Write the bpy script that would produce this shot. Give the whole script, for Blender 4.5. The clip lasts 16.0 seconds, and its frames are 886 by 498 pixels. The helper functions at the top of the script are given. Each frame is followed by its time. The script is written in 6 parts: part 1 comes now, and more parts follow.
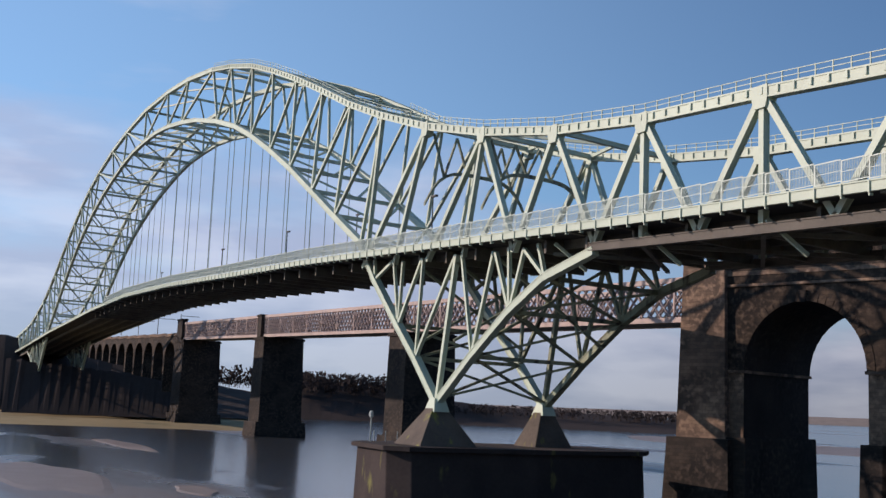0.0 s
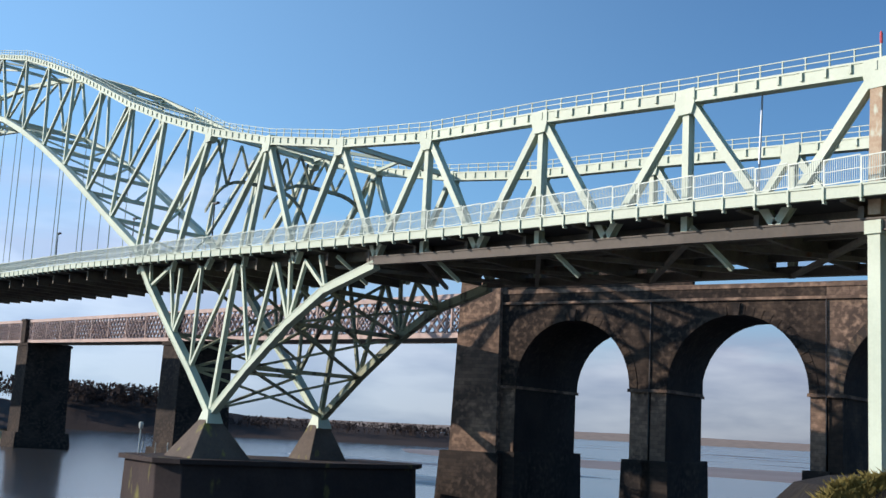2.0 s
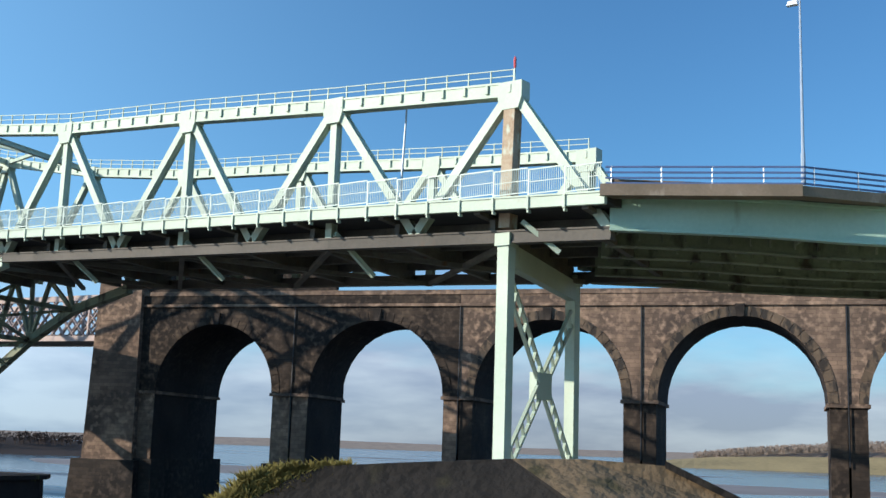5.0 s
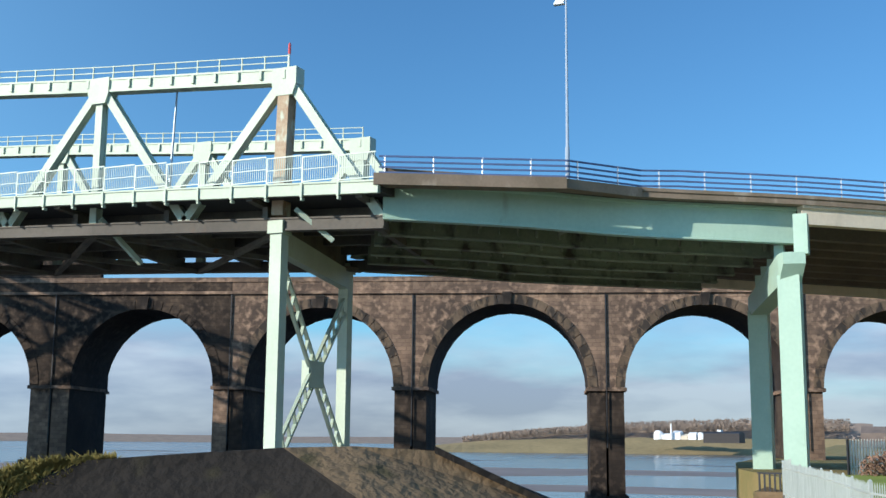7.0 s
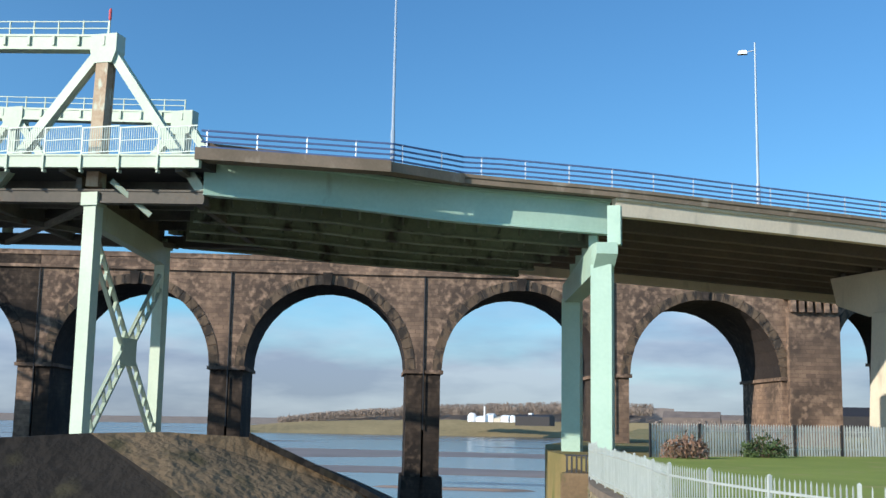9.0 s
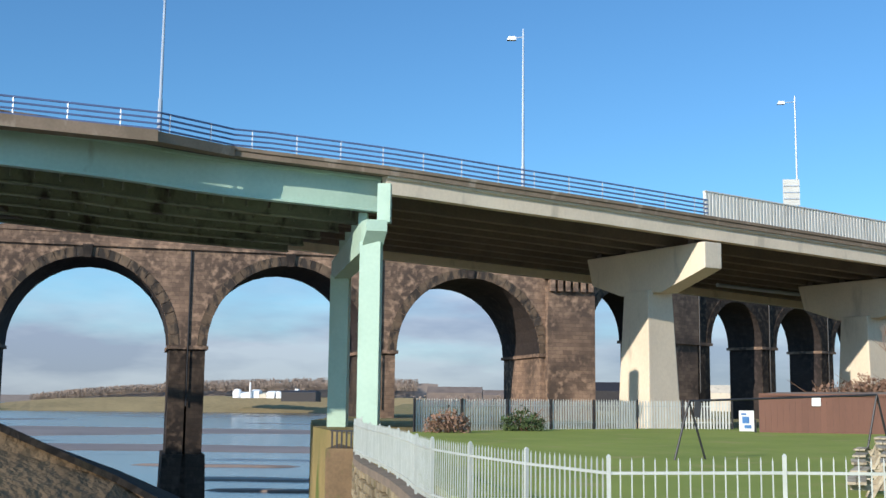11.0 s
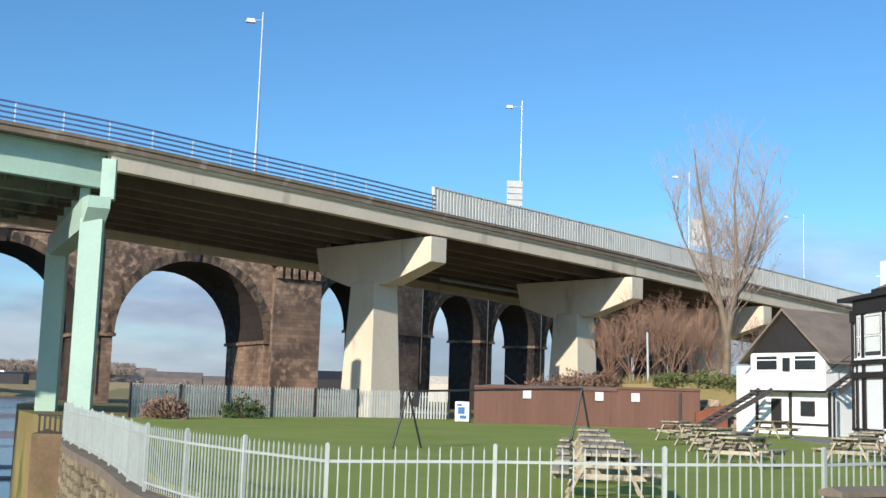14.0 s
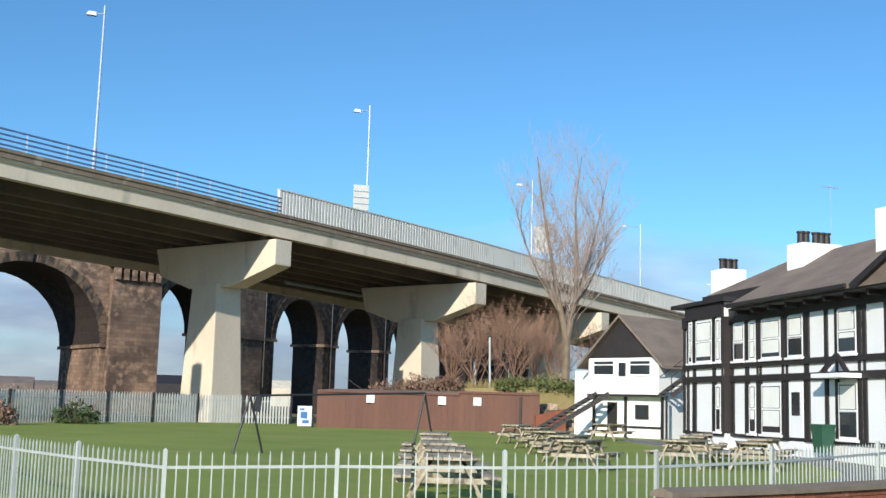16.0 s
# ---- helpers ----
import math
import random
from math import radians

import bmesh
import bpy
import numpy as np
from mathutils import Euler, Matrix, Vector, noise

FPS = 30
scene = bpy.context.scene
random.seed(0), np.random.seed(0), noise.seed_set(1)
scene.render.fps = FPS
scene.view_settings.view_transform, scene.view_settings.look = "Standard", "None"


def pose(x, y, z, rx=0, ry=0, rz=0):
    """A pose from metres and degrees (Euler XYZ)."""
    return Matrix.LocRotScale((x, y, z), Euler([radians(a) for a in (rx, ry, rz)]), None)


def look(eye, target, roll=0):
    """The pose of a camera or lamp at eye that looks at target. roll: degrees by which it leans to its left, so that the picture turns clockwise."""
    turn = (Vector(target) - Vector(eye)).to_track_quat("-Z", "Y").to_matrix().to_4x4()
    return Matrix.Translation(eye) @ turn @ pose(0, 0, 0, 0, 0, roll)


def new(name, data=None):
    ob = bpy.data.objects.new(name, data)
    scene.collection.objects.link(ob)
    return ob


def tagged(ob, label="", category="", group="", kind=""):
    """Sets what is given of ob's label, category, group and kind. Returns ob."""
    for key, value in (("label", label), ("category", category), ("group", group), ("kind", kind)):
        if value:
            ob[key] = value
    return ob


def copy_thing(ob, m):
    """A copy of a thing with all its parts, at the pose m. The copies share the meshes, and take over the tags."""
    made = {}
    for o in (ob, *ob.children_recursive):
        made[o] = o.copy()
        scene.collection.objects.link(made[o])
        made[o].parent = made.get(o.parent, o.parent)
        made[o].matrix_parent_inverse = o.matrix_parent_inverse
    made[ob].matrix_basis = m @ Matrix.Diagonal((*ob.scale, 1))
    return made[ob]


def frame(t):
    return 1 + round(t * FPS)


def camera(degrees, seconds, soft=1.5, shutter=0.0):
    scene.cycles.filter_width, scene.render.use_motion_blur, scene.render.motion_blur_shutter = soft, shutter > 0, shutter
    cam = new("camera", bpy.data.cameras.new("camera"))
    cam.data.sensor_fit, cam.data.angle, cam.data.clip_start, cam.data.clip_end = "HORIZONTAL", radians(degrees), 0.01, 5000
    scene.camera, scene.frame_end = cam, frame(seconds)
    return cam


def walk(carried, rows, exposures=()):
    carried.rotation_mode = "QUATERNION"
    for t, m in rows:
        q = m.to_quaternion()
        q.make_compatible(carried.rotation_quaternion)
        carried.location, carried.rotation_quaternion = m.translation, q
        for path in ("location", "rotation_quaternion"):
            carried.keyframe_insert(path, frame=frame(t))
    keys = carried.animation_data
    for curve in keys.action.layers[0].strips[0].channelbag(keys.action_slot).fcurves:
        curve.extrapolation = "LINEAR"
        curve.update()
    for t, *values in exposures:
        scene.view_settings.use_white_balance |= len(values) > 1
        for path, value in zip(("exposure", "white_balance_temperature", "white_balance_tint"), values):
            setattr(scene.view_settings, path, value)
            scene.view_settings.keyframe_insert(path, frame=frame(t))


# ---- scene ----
cam = camera(42.0, 16.0)
EYE = (0.0, 0.0, 6.0)
# seconds, heading to the left of +y, tilt up, lean (degrees)
TURNS = [
    (0.0, 64.17, 7.66, 2.38),
    (0.5, 60.86, 7.20, 2.20),
    (1.0, 57.15, 7.72, 3.29),
    (1.5, 54.99, 8.32, 3.19),
    (2.0, 53.31, 8.78, 2.97),
    (2.5, 50.61, 9.00, 2.74),
    (3.0, 49.17, 9.04, 2.24),
    (3.5, 45.65, 9.42, 2.41),
    (4.0, 41.84, 9.52, 2.42),
    (4.5, 39.06, 9.50, 2.38),
    (5.0, 35.68, 9.73, 1.88),
    (7.5, 22.14, 9.20, 0.68),
    (8.0, 20.13, 9.07, 1.06),
    (10.5, 6.80, 7.74, 0.44),
    (11.0, 3.83, 7.55, 0.65),
    (11.5, 0.92, 7.28, 1.07),
    (12.0, -1.74, 7.08, 1.47),
    (12.5, -4.55, 6.97, 1.82),
    (13.0, -6.29, 6.95, 1.85),
    (13.5, -7.88, 7.02, 1.89),
    (14.0, -9.67, 7.25, 1.77),
    (14.5, -11.47, 7.46, 1.59),
    (15.0, -13.57, 7.82, 1.17),
    (15.5, -15.00, 7.78, 1.23),
    (16.0, -17.38, 7.69, 1.66),
]


def aim(t, yaw, tilt, lean):
    """The pose at t: the hand also sways a little to the side at first, and rises a little later."""
    side = float(np.interp(t, [0, 2, 2.5, 3, 3.5, 4, 4.5, 5], [0.20, 0.195, 0.18, 0.155, 0.155, 0.125, 0.06, 0.0]))
    eye = Vector(EYE) + Vector((-0.766 * side, -0.643 * side, float(np.interp(t, [8, 10.5], [0, 0.015]))))
    y, p = radians(yaw) - side / 115, radians(tilt)
    way = Vector((-math.sin(y) * math.cos(p), math.cos(y) * math.cos(p), math.sin(p)))
    return look(eye, eye + way, lean)


EXPOSURES = [(0, -0.38, 7150, 27), (1.5, -0.06, 6850, 20), (3.0, 0.06, 6700, 14), (5, 0.18, 6480, 9), (8, 0.2, 6400, 8), (12.5, 0.2, 6600, 12), (16, 0.15, 6500, 10)]
walk(cam, [(t, aim(t, a, b, c)) for t, a, b, c in TURNS], EXPOSURES)

# ---------------------------------------------------------------- light
SUN_TURN, SUN_UP = 38.0, 21.0          # degrees that the light leans from +y to +x, and its height
sun_way = Vector((math.sin(radians(SUN_TURN)) * math.cos(radians(SUN_UP)), math.cos(radians(SUN_TURN)) * math.cos(radians(SUN_UP)), -math.sin(radians(SUN_UP))))
sun = new("sun", bpy.data.lights.new("sun", "SUN"))
sun.data.energy, sun.data.angle, sun.data.color = 5.0, radians(0.5), (1.0, 0.92, 0.80)
sun.matrix_world = look((0, 0, 200), Vector((0, 0, 200)) + sun_way)

world = bpy.data.worlds.new("world")
scene.world = world
world.use_nodes = True
wn, wl = world.node_tree.nodes, world.node_tree.links
sky = wn.new("ShaderNodeTexSky")
sky.sky_type, sky.sun_disc = "NISHITA", False
sky.sun_elevation, sky.sun_rotation = radians(SUN_UP), radians(SUN_TURN + 180)
sky.air_density, sky.dust_density, sky.ozone_density = 1.0, 0.05, 2.5
wcoord = wn.new("ShaderNodeTexCoord")
wsep = wn.new("ShaderNodeSeparateXYZ")
wl.new(wcoord.outputs["Generated"], wsep.inputs[0])
wmap = wn.new("ShaderNodeMapping")
wmap.inputs["Scale"].default_value = (2.2, 2.2, 9.0)
wl.new(wcoord.outputs["Generated"], wmap.inputs[0])
wnoise = wn.new("ShaderNodeTexNoise")
wnoise.inputs["Scale"].default_value, wnoise.inputs["Detail"].default_value = 1.6, 7.0
wl.new(wmap.outputs[0], wnoise.inputs["Vector"])
wlow = wn.new("ShaderNodeMapRange")          # clouds lie low over the horizon
wlow.inputs["From Min"].default_value, wlow.inputs["From Max"].default_value = 0.0, 0.24
wlow.inputs["To Min"].default_value, wlow.inputs["To Max"].default_value = 0.52, -0.35
wl.new(wsep.outputs["Z"], wlow.inputs["Value"])
wsum = wn.new("ShaderNodeMath")
wl.new(wnoise.outputs["Fac"], wsum.inputs[0])
wl.new(wlow.outputs[0], wsum.inputs[1])
wramp = wn.new("ShaderNodeMapRange")
wramp.inputs["From Min"].default_value, wramp.inputs["From Max"].default_value = 0.50, 0.86
wramp.inputs["To Max"].default_value = 0.85
wwest = wn.new("ShaderNodeMapRange")          # and stand higher towards the river's mouth
wwest.inputs["From Min"].default_value, wwest.inputs["From Max"].default_value = -0.70, -1.0
wwest.inputs["To Min"].default_value, wwest.inputs["To Max"].default_value = 0.0, 0.36
wl.new(wsep.outputs["X"], wwest.inputs["Value"])
wsum2 = wn.new("ShaderNodeMath")
wl.new(wsum.outputs[0], wsum2.inputs[0])
wl.new(wwest.outputs[0], wsum2.inputs[1])
wl.new(wsum2.outputs[0], wramp.inputs["Value"])
wcloud = wn.new("ShaderNodeTexNoise")
wcloud.inputs["Scale"].default_value, wcloud.inputs["Detail"].default_value = 3.0, 5.0
wl.new(wmap.outputs[0], wcloud.inputs["Vector"])
wcol = wn.new("ShaderNodeValToRGB")
wcol.color_ramp.elements[0].position, wcol.color_ramp.elements[0].color = 0.42, (2.9, 3.2, 4.5, 1)
wcol.color_ramp.elements[1].position, wcol.color_ramp.elements[1].color = 0.62, (4.8, 5.25, 6.3, 1)
wl.new(wcloud.outputs["Fac"], wcol.inputs[0])
wtint = wn.new("ShaderNodeMix")
wtint.data_type, wtint.blend_type = "RGBA", "MULTIPLY"
wtint.inputs["Factor"].default_value = 1.0
wl.new(sky.outputs[0], wtint.inputs["A"])
wtint.inputs["B"].default_value = (0.60, 1.02, 1.30, 1)
wmix = wn.new("ShaderNodeMix")
wmix.data_type = "RGBA"
wl.new(wramp.outputs[0], wmix.inputs["Factor"])
wl.new(wtint.outputs["Result"], wmix.inputs["A"])
wbase = wn.new("ShaderNodeMapRange")          # grey bases, whiter tops
wbase.inputs["From Min"].default_value, wbase.inputs["From Max"].default_value = 0.0, 0.13
wbase.inputs["To Min"].default_value, wbase.inputs["To Max"].default_value = 0.76, 1.12
wl.new(wsep.outputs["Z"], wbase.inputs["Value"])
wgrey = wn.new("ShaderNodeVectorMath")
wgrey.operation = "SCALE"
wl.new(wcol.outputs[0], wgrey.inputs[0])
wl.new(wbase.outputs[0], wgrey.inputs["Scale"])
wl.new(wgrey.outputs[0], wmix.inputs["B"])
wglow = wn.new("ShaderNodeVectorMath")          # the hazy sky brightens towards the low sun
wglow.operation = "DOT_PRODUCT"
wglow.inputs[1].default_value = (-math.sin(radians(SUN_TURN)), -math.cos(radians(SUN_TURN)), 0)
wl.new(wcoord.outputs["Generated"], wglow.inputs[0])
wgain = wn.new("ShaderNodeMapRange")
wgain.interpolation_type = "SMOOTHSTEP"
wgain.inputs["From Min"].default_value, wgain.inputs["From Max"].default_value = -0.45, 0.6
wgain.inputs["To Min"].default_value, wgain.inputs["To Max"].default_value = 0.0, 1.25
wl.new(wglow.outputs["Value"], wgain.inputs["Value"])
wlit = wn.new("ShaderNodeVectorMath")
wlit.operation = "MULTIPLY_ADD"
wlit.inputs[0].default_value = (1.15, 2.15, 2.95)
wl.new(wgain.outputs[0], wlit.inputs[1])
wl.new(wmix.outputs["Result"], wlit.inputs[2])
wl.new(wlit.outputs[0], wn["Background"].inputs[0])
wn["Background"].inputs[1].default_value = 0.108


# ---------------------------------------------------------------- materials
def material(name, base, other=None, rough=0.7, metal=0.0, scale=1.0, fine=12.0, bump=0.15, stain=None, stain_at=0.62, spread=0.12, shade=0.0, local=False, squash=(1, 1, 1)):
    """A surface of two colours mixed by coarse and fine noise, with stains of their own shape and a fine relief."""
    m = bpy.data.materials.new(name)
    m.use_nodes = True
    n, l = m.node_tree.nodes, m.node_tree.links
    b = n["Principled BSDF"]
    b.inputs["Roughness"].default_value, b.inputs["Metallic"].default_value = rough, metal
    b.inputs["Specular IOR Level"].default_value = 0.2 if rough > 0.84 else 0.5
    src = n.new("ShaderNodeTexCoord").outputs["Object"] if local else n.new("ShaderNodeNewGeometry").outputs["Position"]
    mp = n.new("ShaderNodeMapping")
    mp.inputs["Scale"].default_value = squash
    l.new(src, mp.inputs[0])
    big, small = n.new("ShaderNodeTexNoise"), n.new("ShaderNodeTexNoise")
    big.inputs["Scale"].default_value, big.inputs["Detail"].default_value = scale, 4
    small.inputs["Scale"].default_value, small.inputs["Detail"].default_value = fine, 5
    l.new(mp.outputs[0], big.inputs["Vector"])
    l.new(mp.outputs[0], small.inputs["Vector"])
    add = n.new("ShaderNodeMath")
    add.operation = "MULTIPLY_ADD"
    l.new(small.outputs["Fac"], add.inputs[0])
    add.inputs[1].default_value = 0.5
    l.new(big.outputs["Fac"], add.inputs[2])
    rng = n.new("ShaderNodeMapRange")
    rng.inputs["From Min"].default_value, rng.inputs["From Max"].default_value = 0.55, 0.95
    l.new(add.outputs[0], rng.inputs["Value"])
    mix = n.new("ShaderNodeMix")
    mix.data_type = "RGBA"
    mix.inputs["A"].default_value = (*base, 1)
    mix.inputs["B"].default_value = (*(other or [c * 0.75 for c in base]), 1)
    l.new(rng.outputs[0], mix.inputs["Factor"])
    out = mix.outputs["Result"]
    if stain:
        st = n.new("ShaderNodeTexNoise")
        st.inputs["Scale"].default_value, st.inputs["Detail"].default_value = scale * 2.3, 6
        off = n.new("ShaderNodeMapping")
        off.inputs["Location"].default_value, off.inputs["Scale"].default_value = (31, 17, 5), (squash[0], squash[1], squash[2] * 0.45)
        l.new(src, off.inputs[0])
        l.new(off.outputs[0], st.inputs["Vector"])
        r2 = n.new("ShaderNodeMapRange")
        r2.inputs["From Min"].default_value, r2.inputs["From Max"].default_value = stain_at, stain_at + spread
        l.new(st.outputs["Fac"], r2.inputs["Value"])
        m2 = n.new("ShaderNodeMix")
        m2.data_type = "RGBA"
        l.new(r2.outputs[0], m2.inputs["Factor"])
        l.new(out, m2.inputs["A"])
        m2.inputs["B"].default_value = (*stain, 1)
        out = m2.outputs["Result"]
    if shade:
        info = n.new("ShaderNodeObjectInfo")
        r3 = n.new("ShaderNodeMapRange")
        r3.inputs["To Min"].default_value, r3.inputs["To Max"].default_value = 1 - shade, 1 + shade
        l.new(info.outputs["Random"], r3.inputs["Value"])
        m3 = n.new("ShaderNodeVectorMath")
        m3.operation = "SCALE"
        l.new(out, m3.inputs[0])
        l.new(r3.outputs[0], m3.inputs["Scale"])
        out = m3.outputs[0]
    l.new(out, b.inputs["Base Color"])
    if bump:
        bp = n.new("ShaderNodeBump")
        bp.inputs["Strength"].default_value, bp.inputs["Distance"].default_value = bump, 0.05
        l.new(small.outputs["Fac"], bp.inputs["Height"])
        l.new(bp.outputs[0], b.inputs["Normal"])
    return m


def masonry(name, light, dark, soot, block=(0.9, 0.42), soot_at=0.5):
    """Coursed stone: blocks of uneven colour with recessed joints, sooty patches and lighter scars. Along x + y, up z, of the wall's own axes."""
    m = bpy.data.materials.new(name)
    m.use_nodes = True
    n, l = m.node_tree.nodes, m.node_tree.links
    b = n["Principled BSDF"]
    b.inputs["Roughness"].default_value = 0.9
    b.inputs["Specular IOR Level"].default_value = 0.2
    tc, sp, cb = n.new("ShaderNodeTexCoord"), n.new("ShaderNodeSeparateXYZ"), n.new("ShaderNodeCombineXYZ")
    l.new(tc.outputs["Object"], sp.inputs[0])
    ad = n.new("ShaderNodeMath")
    l.new(sp.outputs["X"], ad.inputs[0])
    l.new(sp.outputs["Y"], ad.inputs[1])
    l.new(ad.outputs[0], cb.inputs["X"])
    l.new(sp.outputs["Z"], cb.inputs["Y"])
    br = n.new("ShaderNodeTexBrick")
    br.inputs["Scale"].default_value = 1.0
    br.inputs["Brick Width"].default_value, br.inputs["Row Height"].default_value = block
    br.inputs["Mortar Size"].default_value, br.inputs["Mortar Smooth"].default_value = 0.025, 0.3
    br.inputs["Color1"].default_value, br.inputs["Color2"].default_value = (*light, 1), (*dark, 1)
    br.inputs["Mortar"].default_value = (*[c * 0.88 for c in dark], 1)
    wob, wmx = n.new("ShaderNodeTexNoise"), n.new("ShaderNodeVectorMath")
    wob.inputs["Scale"].default_value, wob.inputs["Detail"].default_value = 0.8, 3
    l.new(tc.outputs["Object"], wob.inputs["Vector"])
    wmx.operation = "MULTIPLY_ADD"
    l.new(wob.outputs["Color"], wmx.inputs[0])
    wmx.inputs[1].default_value = (0.9, 0.22, 0)
    l.new(cb.outputs[0], wmx.inputs[2])
    l.new(wmx.outputs[0], br.inputs["Vector"])
    big, mid = n.new("ShaderNodeTexNoise"), n.new("ShaderNodeTexNoise")
    big.inputs["Scale"].default_value, big.inputs["Detail"].default_value = 0.22, 6
    mid.inputs["Scale"].default_value, mid.inputs["Detail"].default_value = 1.5, 8
    l.new(tc.outputs["Object"], big.inputs["Vector"])
    l.new(tc.outputs["Object"], mid.inputs["Vector"])
    r1 = n.new("ShaderNodeMapRange")
    r1.inputs["From Min"].default_value, r1.inputs["From Max"].default_value = soot_at - 0.14, soot_at + 0.12
    r1.inputs["To Max"].default_value = 0.85
    l.new(big.outputs["Fac"], r1.inputs["Value"])
    m1 = n.new("ShaderNodeMix")
    m1.data_type = "RGBA"
    l.new(r1.outputs[0], m1.inputs["Factor"])
    l.new(br.outputs["Color"], m1.inputs["A"])
    m1.inputs["B"].default_value = (*soot, 1)
    r2 = n.new("ShaderNodeMapRange")
    r2.inputs["From Min"].default_value, r2.inputs["From Max"].default_value = 0.48, 0.74
    r2.inputs["To Max"].default_value = 0.7
    l.new(mid.outputs["Fac"], r2.inputs["Value"])
    pat = n.new("ShaderNodeTexNoise")
    pat.inputs["Scale"].default_value, pat.inputs["Detail"].default_value = 0.11, 3
    l.new(tc.outputs["Object"], pat.inputs["Vector"])
    r4 = n.new("ShaderNodeMapRange")
    r4.inputs["From Min"].default_value, r4.inputs["From Max"].default_value = 0.40, 0.56
    l.new(pat.outputs["Fac"], r4.inputs["Value"])
    mu = n.new("ShaderNodeMath")
    mu.operation = "MULTIPLY"
    l.new(r2.outputs[0], mu.inputs[0])
    l.new(r4.outputs[0], mu.inputs[1])
    m2 = n.new("ShaderNodeMix")
    m2.data_type = "RGBA"
    l.new(mu.outputs[0], m2.inputs["Factor"])
    l.new(m1.outputs["Result"], m2.inputs["A"])
    m2.inputs["B"].default_value = (*[min(1, c * 1.75) for c in light], 1)
    l.new(m2.outputs["Result"], b.inputs["Base Color"])
    hs = n.new("ShaderNodeMath")
    hs.operation = "MULTIPLY_ADD"
    l.new(br.outputs["Fac"], hs.inputs[0])
    hs.inputs[1].default_value = -1.0
    l.new(mid.outputs["Fac"], hs.inputs[2])
    bp = n.new("ShaderNodeBump")
    bp.inputs["Strength"].default_value, bp.inputs["Distance"].default_value = 0.4, 0.08
    l.new(hs.outputs[0], bp.inputs["Height"])
    l.new(bp.outputs[0], b.inputs["Normal"])
    return m


STEEL = material("pale_green_paint", (0.48, 0.56, 0.44), (0.40, 0.475, 0.37), 0.55, scale=0.35, fine=6, bump=0.05, stain=(0.30, 0.20, 0.12), stain_at=0.70, shade=0.06)
GREEN = material("mint_green_paint", (0.42, 0.57, 0.46), (0.345, 0.49, 0.395), 0.5, scale=0.3, fine=5, bump=0.05, stain=(0.25, 0.30, 0.22), stain_at=0.66, shade=0.03)
# bottom chord only: shade from the deck overhang is put into this paint
DULL = material("shaded_dull_paint", (0.105, 0.092, 0.076), (0.07, 0.062, 0.052), 0.75, scale=0.5, fine=5, bump=0.08, stain=(0.10, 0.07, 0.05), shade=0.1)
# dirt on the far legs; on the approach underside its dark tone is painted shade
DARKGREEN = material("grimy_shaded_green_paint", (0.27, 0.30, 0.20), (0.18, 0.20, 0.14), 0.7, scale=0.4, fine=5, bump=0.08, stain=(0.07, 0.06, 0.045), stain_at=0.55, shade=0.15)
# under-deck members: shade is put into the base colours, rust into the stain
SOFFIT = material("grimy_shaded_steel", (0.16, 0.15, 0.12), (0.09, 0.08, 0.07), 0.8, scale=0.5, fine=5, bump=0.1, stain=(0.12, 0.06, 0.03), shade=0.1)
RUSTY = material("rusted_paint", (0.36, 0.24, 0.15), (0.50, 0.40, 0.28), 0.8, scale=0.8, fine=7, bump=0.1, stain=(0.55, 0.60, 0.48), stain_at=0.56)
RAILPAINT = material("rail_paint", (0.52, 0.60, 0.52), (0.44, 0.51, 0.44), 0.5, scale=1.0, fine=8, bump=0.0)
BLUERAIL = material("grey_blue_rail", (0.10, 0.15, 0.30), (0.08, 0.12, 0.24), 0.45, scale=1.0, fine=8, bump=0.0)
PALERAIL = material("galvanised_post", (0.45, 0.50, 0.56), (0.38, 0.43, 0.49), 0.4, metal=0.3, scale=1, fine=8, bump=0.0)
CONCRETE = material("weathered_concrete", (0.68, 0.59, 0.46), (0.57, 0.49, 0.385), 0.85, scale=0.3, fine=7, bump=0.25, stain=(0.33, 0.28, 0.22), stain_at=0.60, spread=0.2, squash=(1, 1, 0.6))
CORNICE = material("brown_cornice_concrete", (0.25, 0.19, 0.14), (0.18, 0.14, 0.10), 0.85, scale=0.5, fine=7, bump=0.2, stain=(0.34, 0.28, 0.22), stain_at=0.58)
# darker than CONCRETE: shade below the road slab is put into the colour
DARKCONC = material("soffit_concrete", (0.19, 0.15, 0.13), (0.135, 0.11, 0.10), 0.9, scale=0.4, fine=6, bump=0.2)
BARRIER = material("ribbed_barrier_grey", (0.56, 0.555, 0.51), (0.51, 0.505, 0.465), 0.6, scale=0.4, fine=5, bump=0.0, stain=(0.40, 0.40, 0.37), stain_at=0.62, shade=0.05)
STONE = masonry("sooty_sandstone", (0.315, 0.21, 0.145), (0.18, 0.12, 0.088), (0.06, 0.045, 0.038), soot_at=0.49)
# dark stone: soot, and on river piers and bend bays painted shade too
DARKSTONE = masonry("sooty_shaded_stone", (0.10, 0.07, 0.05), (0.06, 0.044, 0.034), (0.016, 0.013, 0.012), soot_at=0.42)
# near-black stone for footings, keystones and the whole railway piers
BLACKSTONE = masonry("blackened_stone", (0.06, 0.045, 0.036), (0.035, 0.028, 0.024), (0.013, 0.012, 0.012))
# vault brick with the shade inside the arches put into its colour
INNER = masonry("shaded_vault_brick", (0.05, 0.037, 0.032), (0.035, 0.027, 0.024), (0.018, 0.015, 0.015), block=(0.45, 0.15))
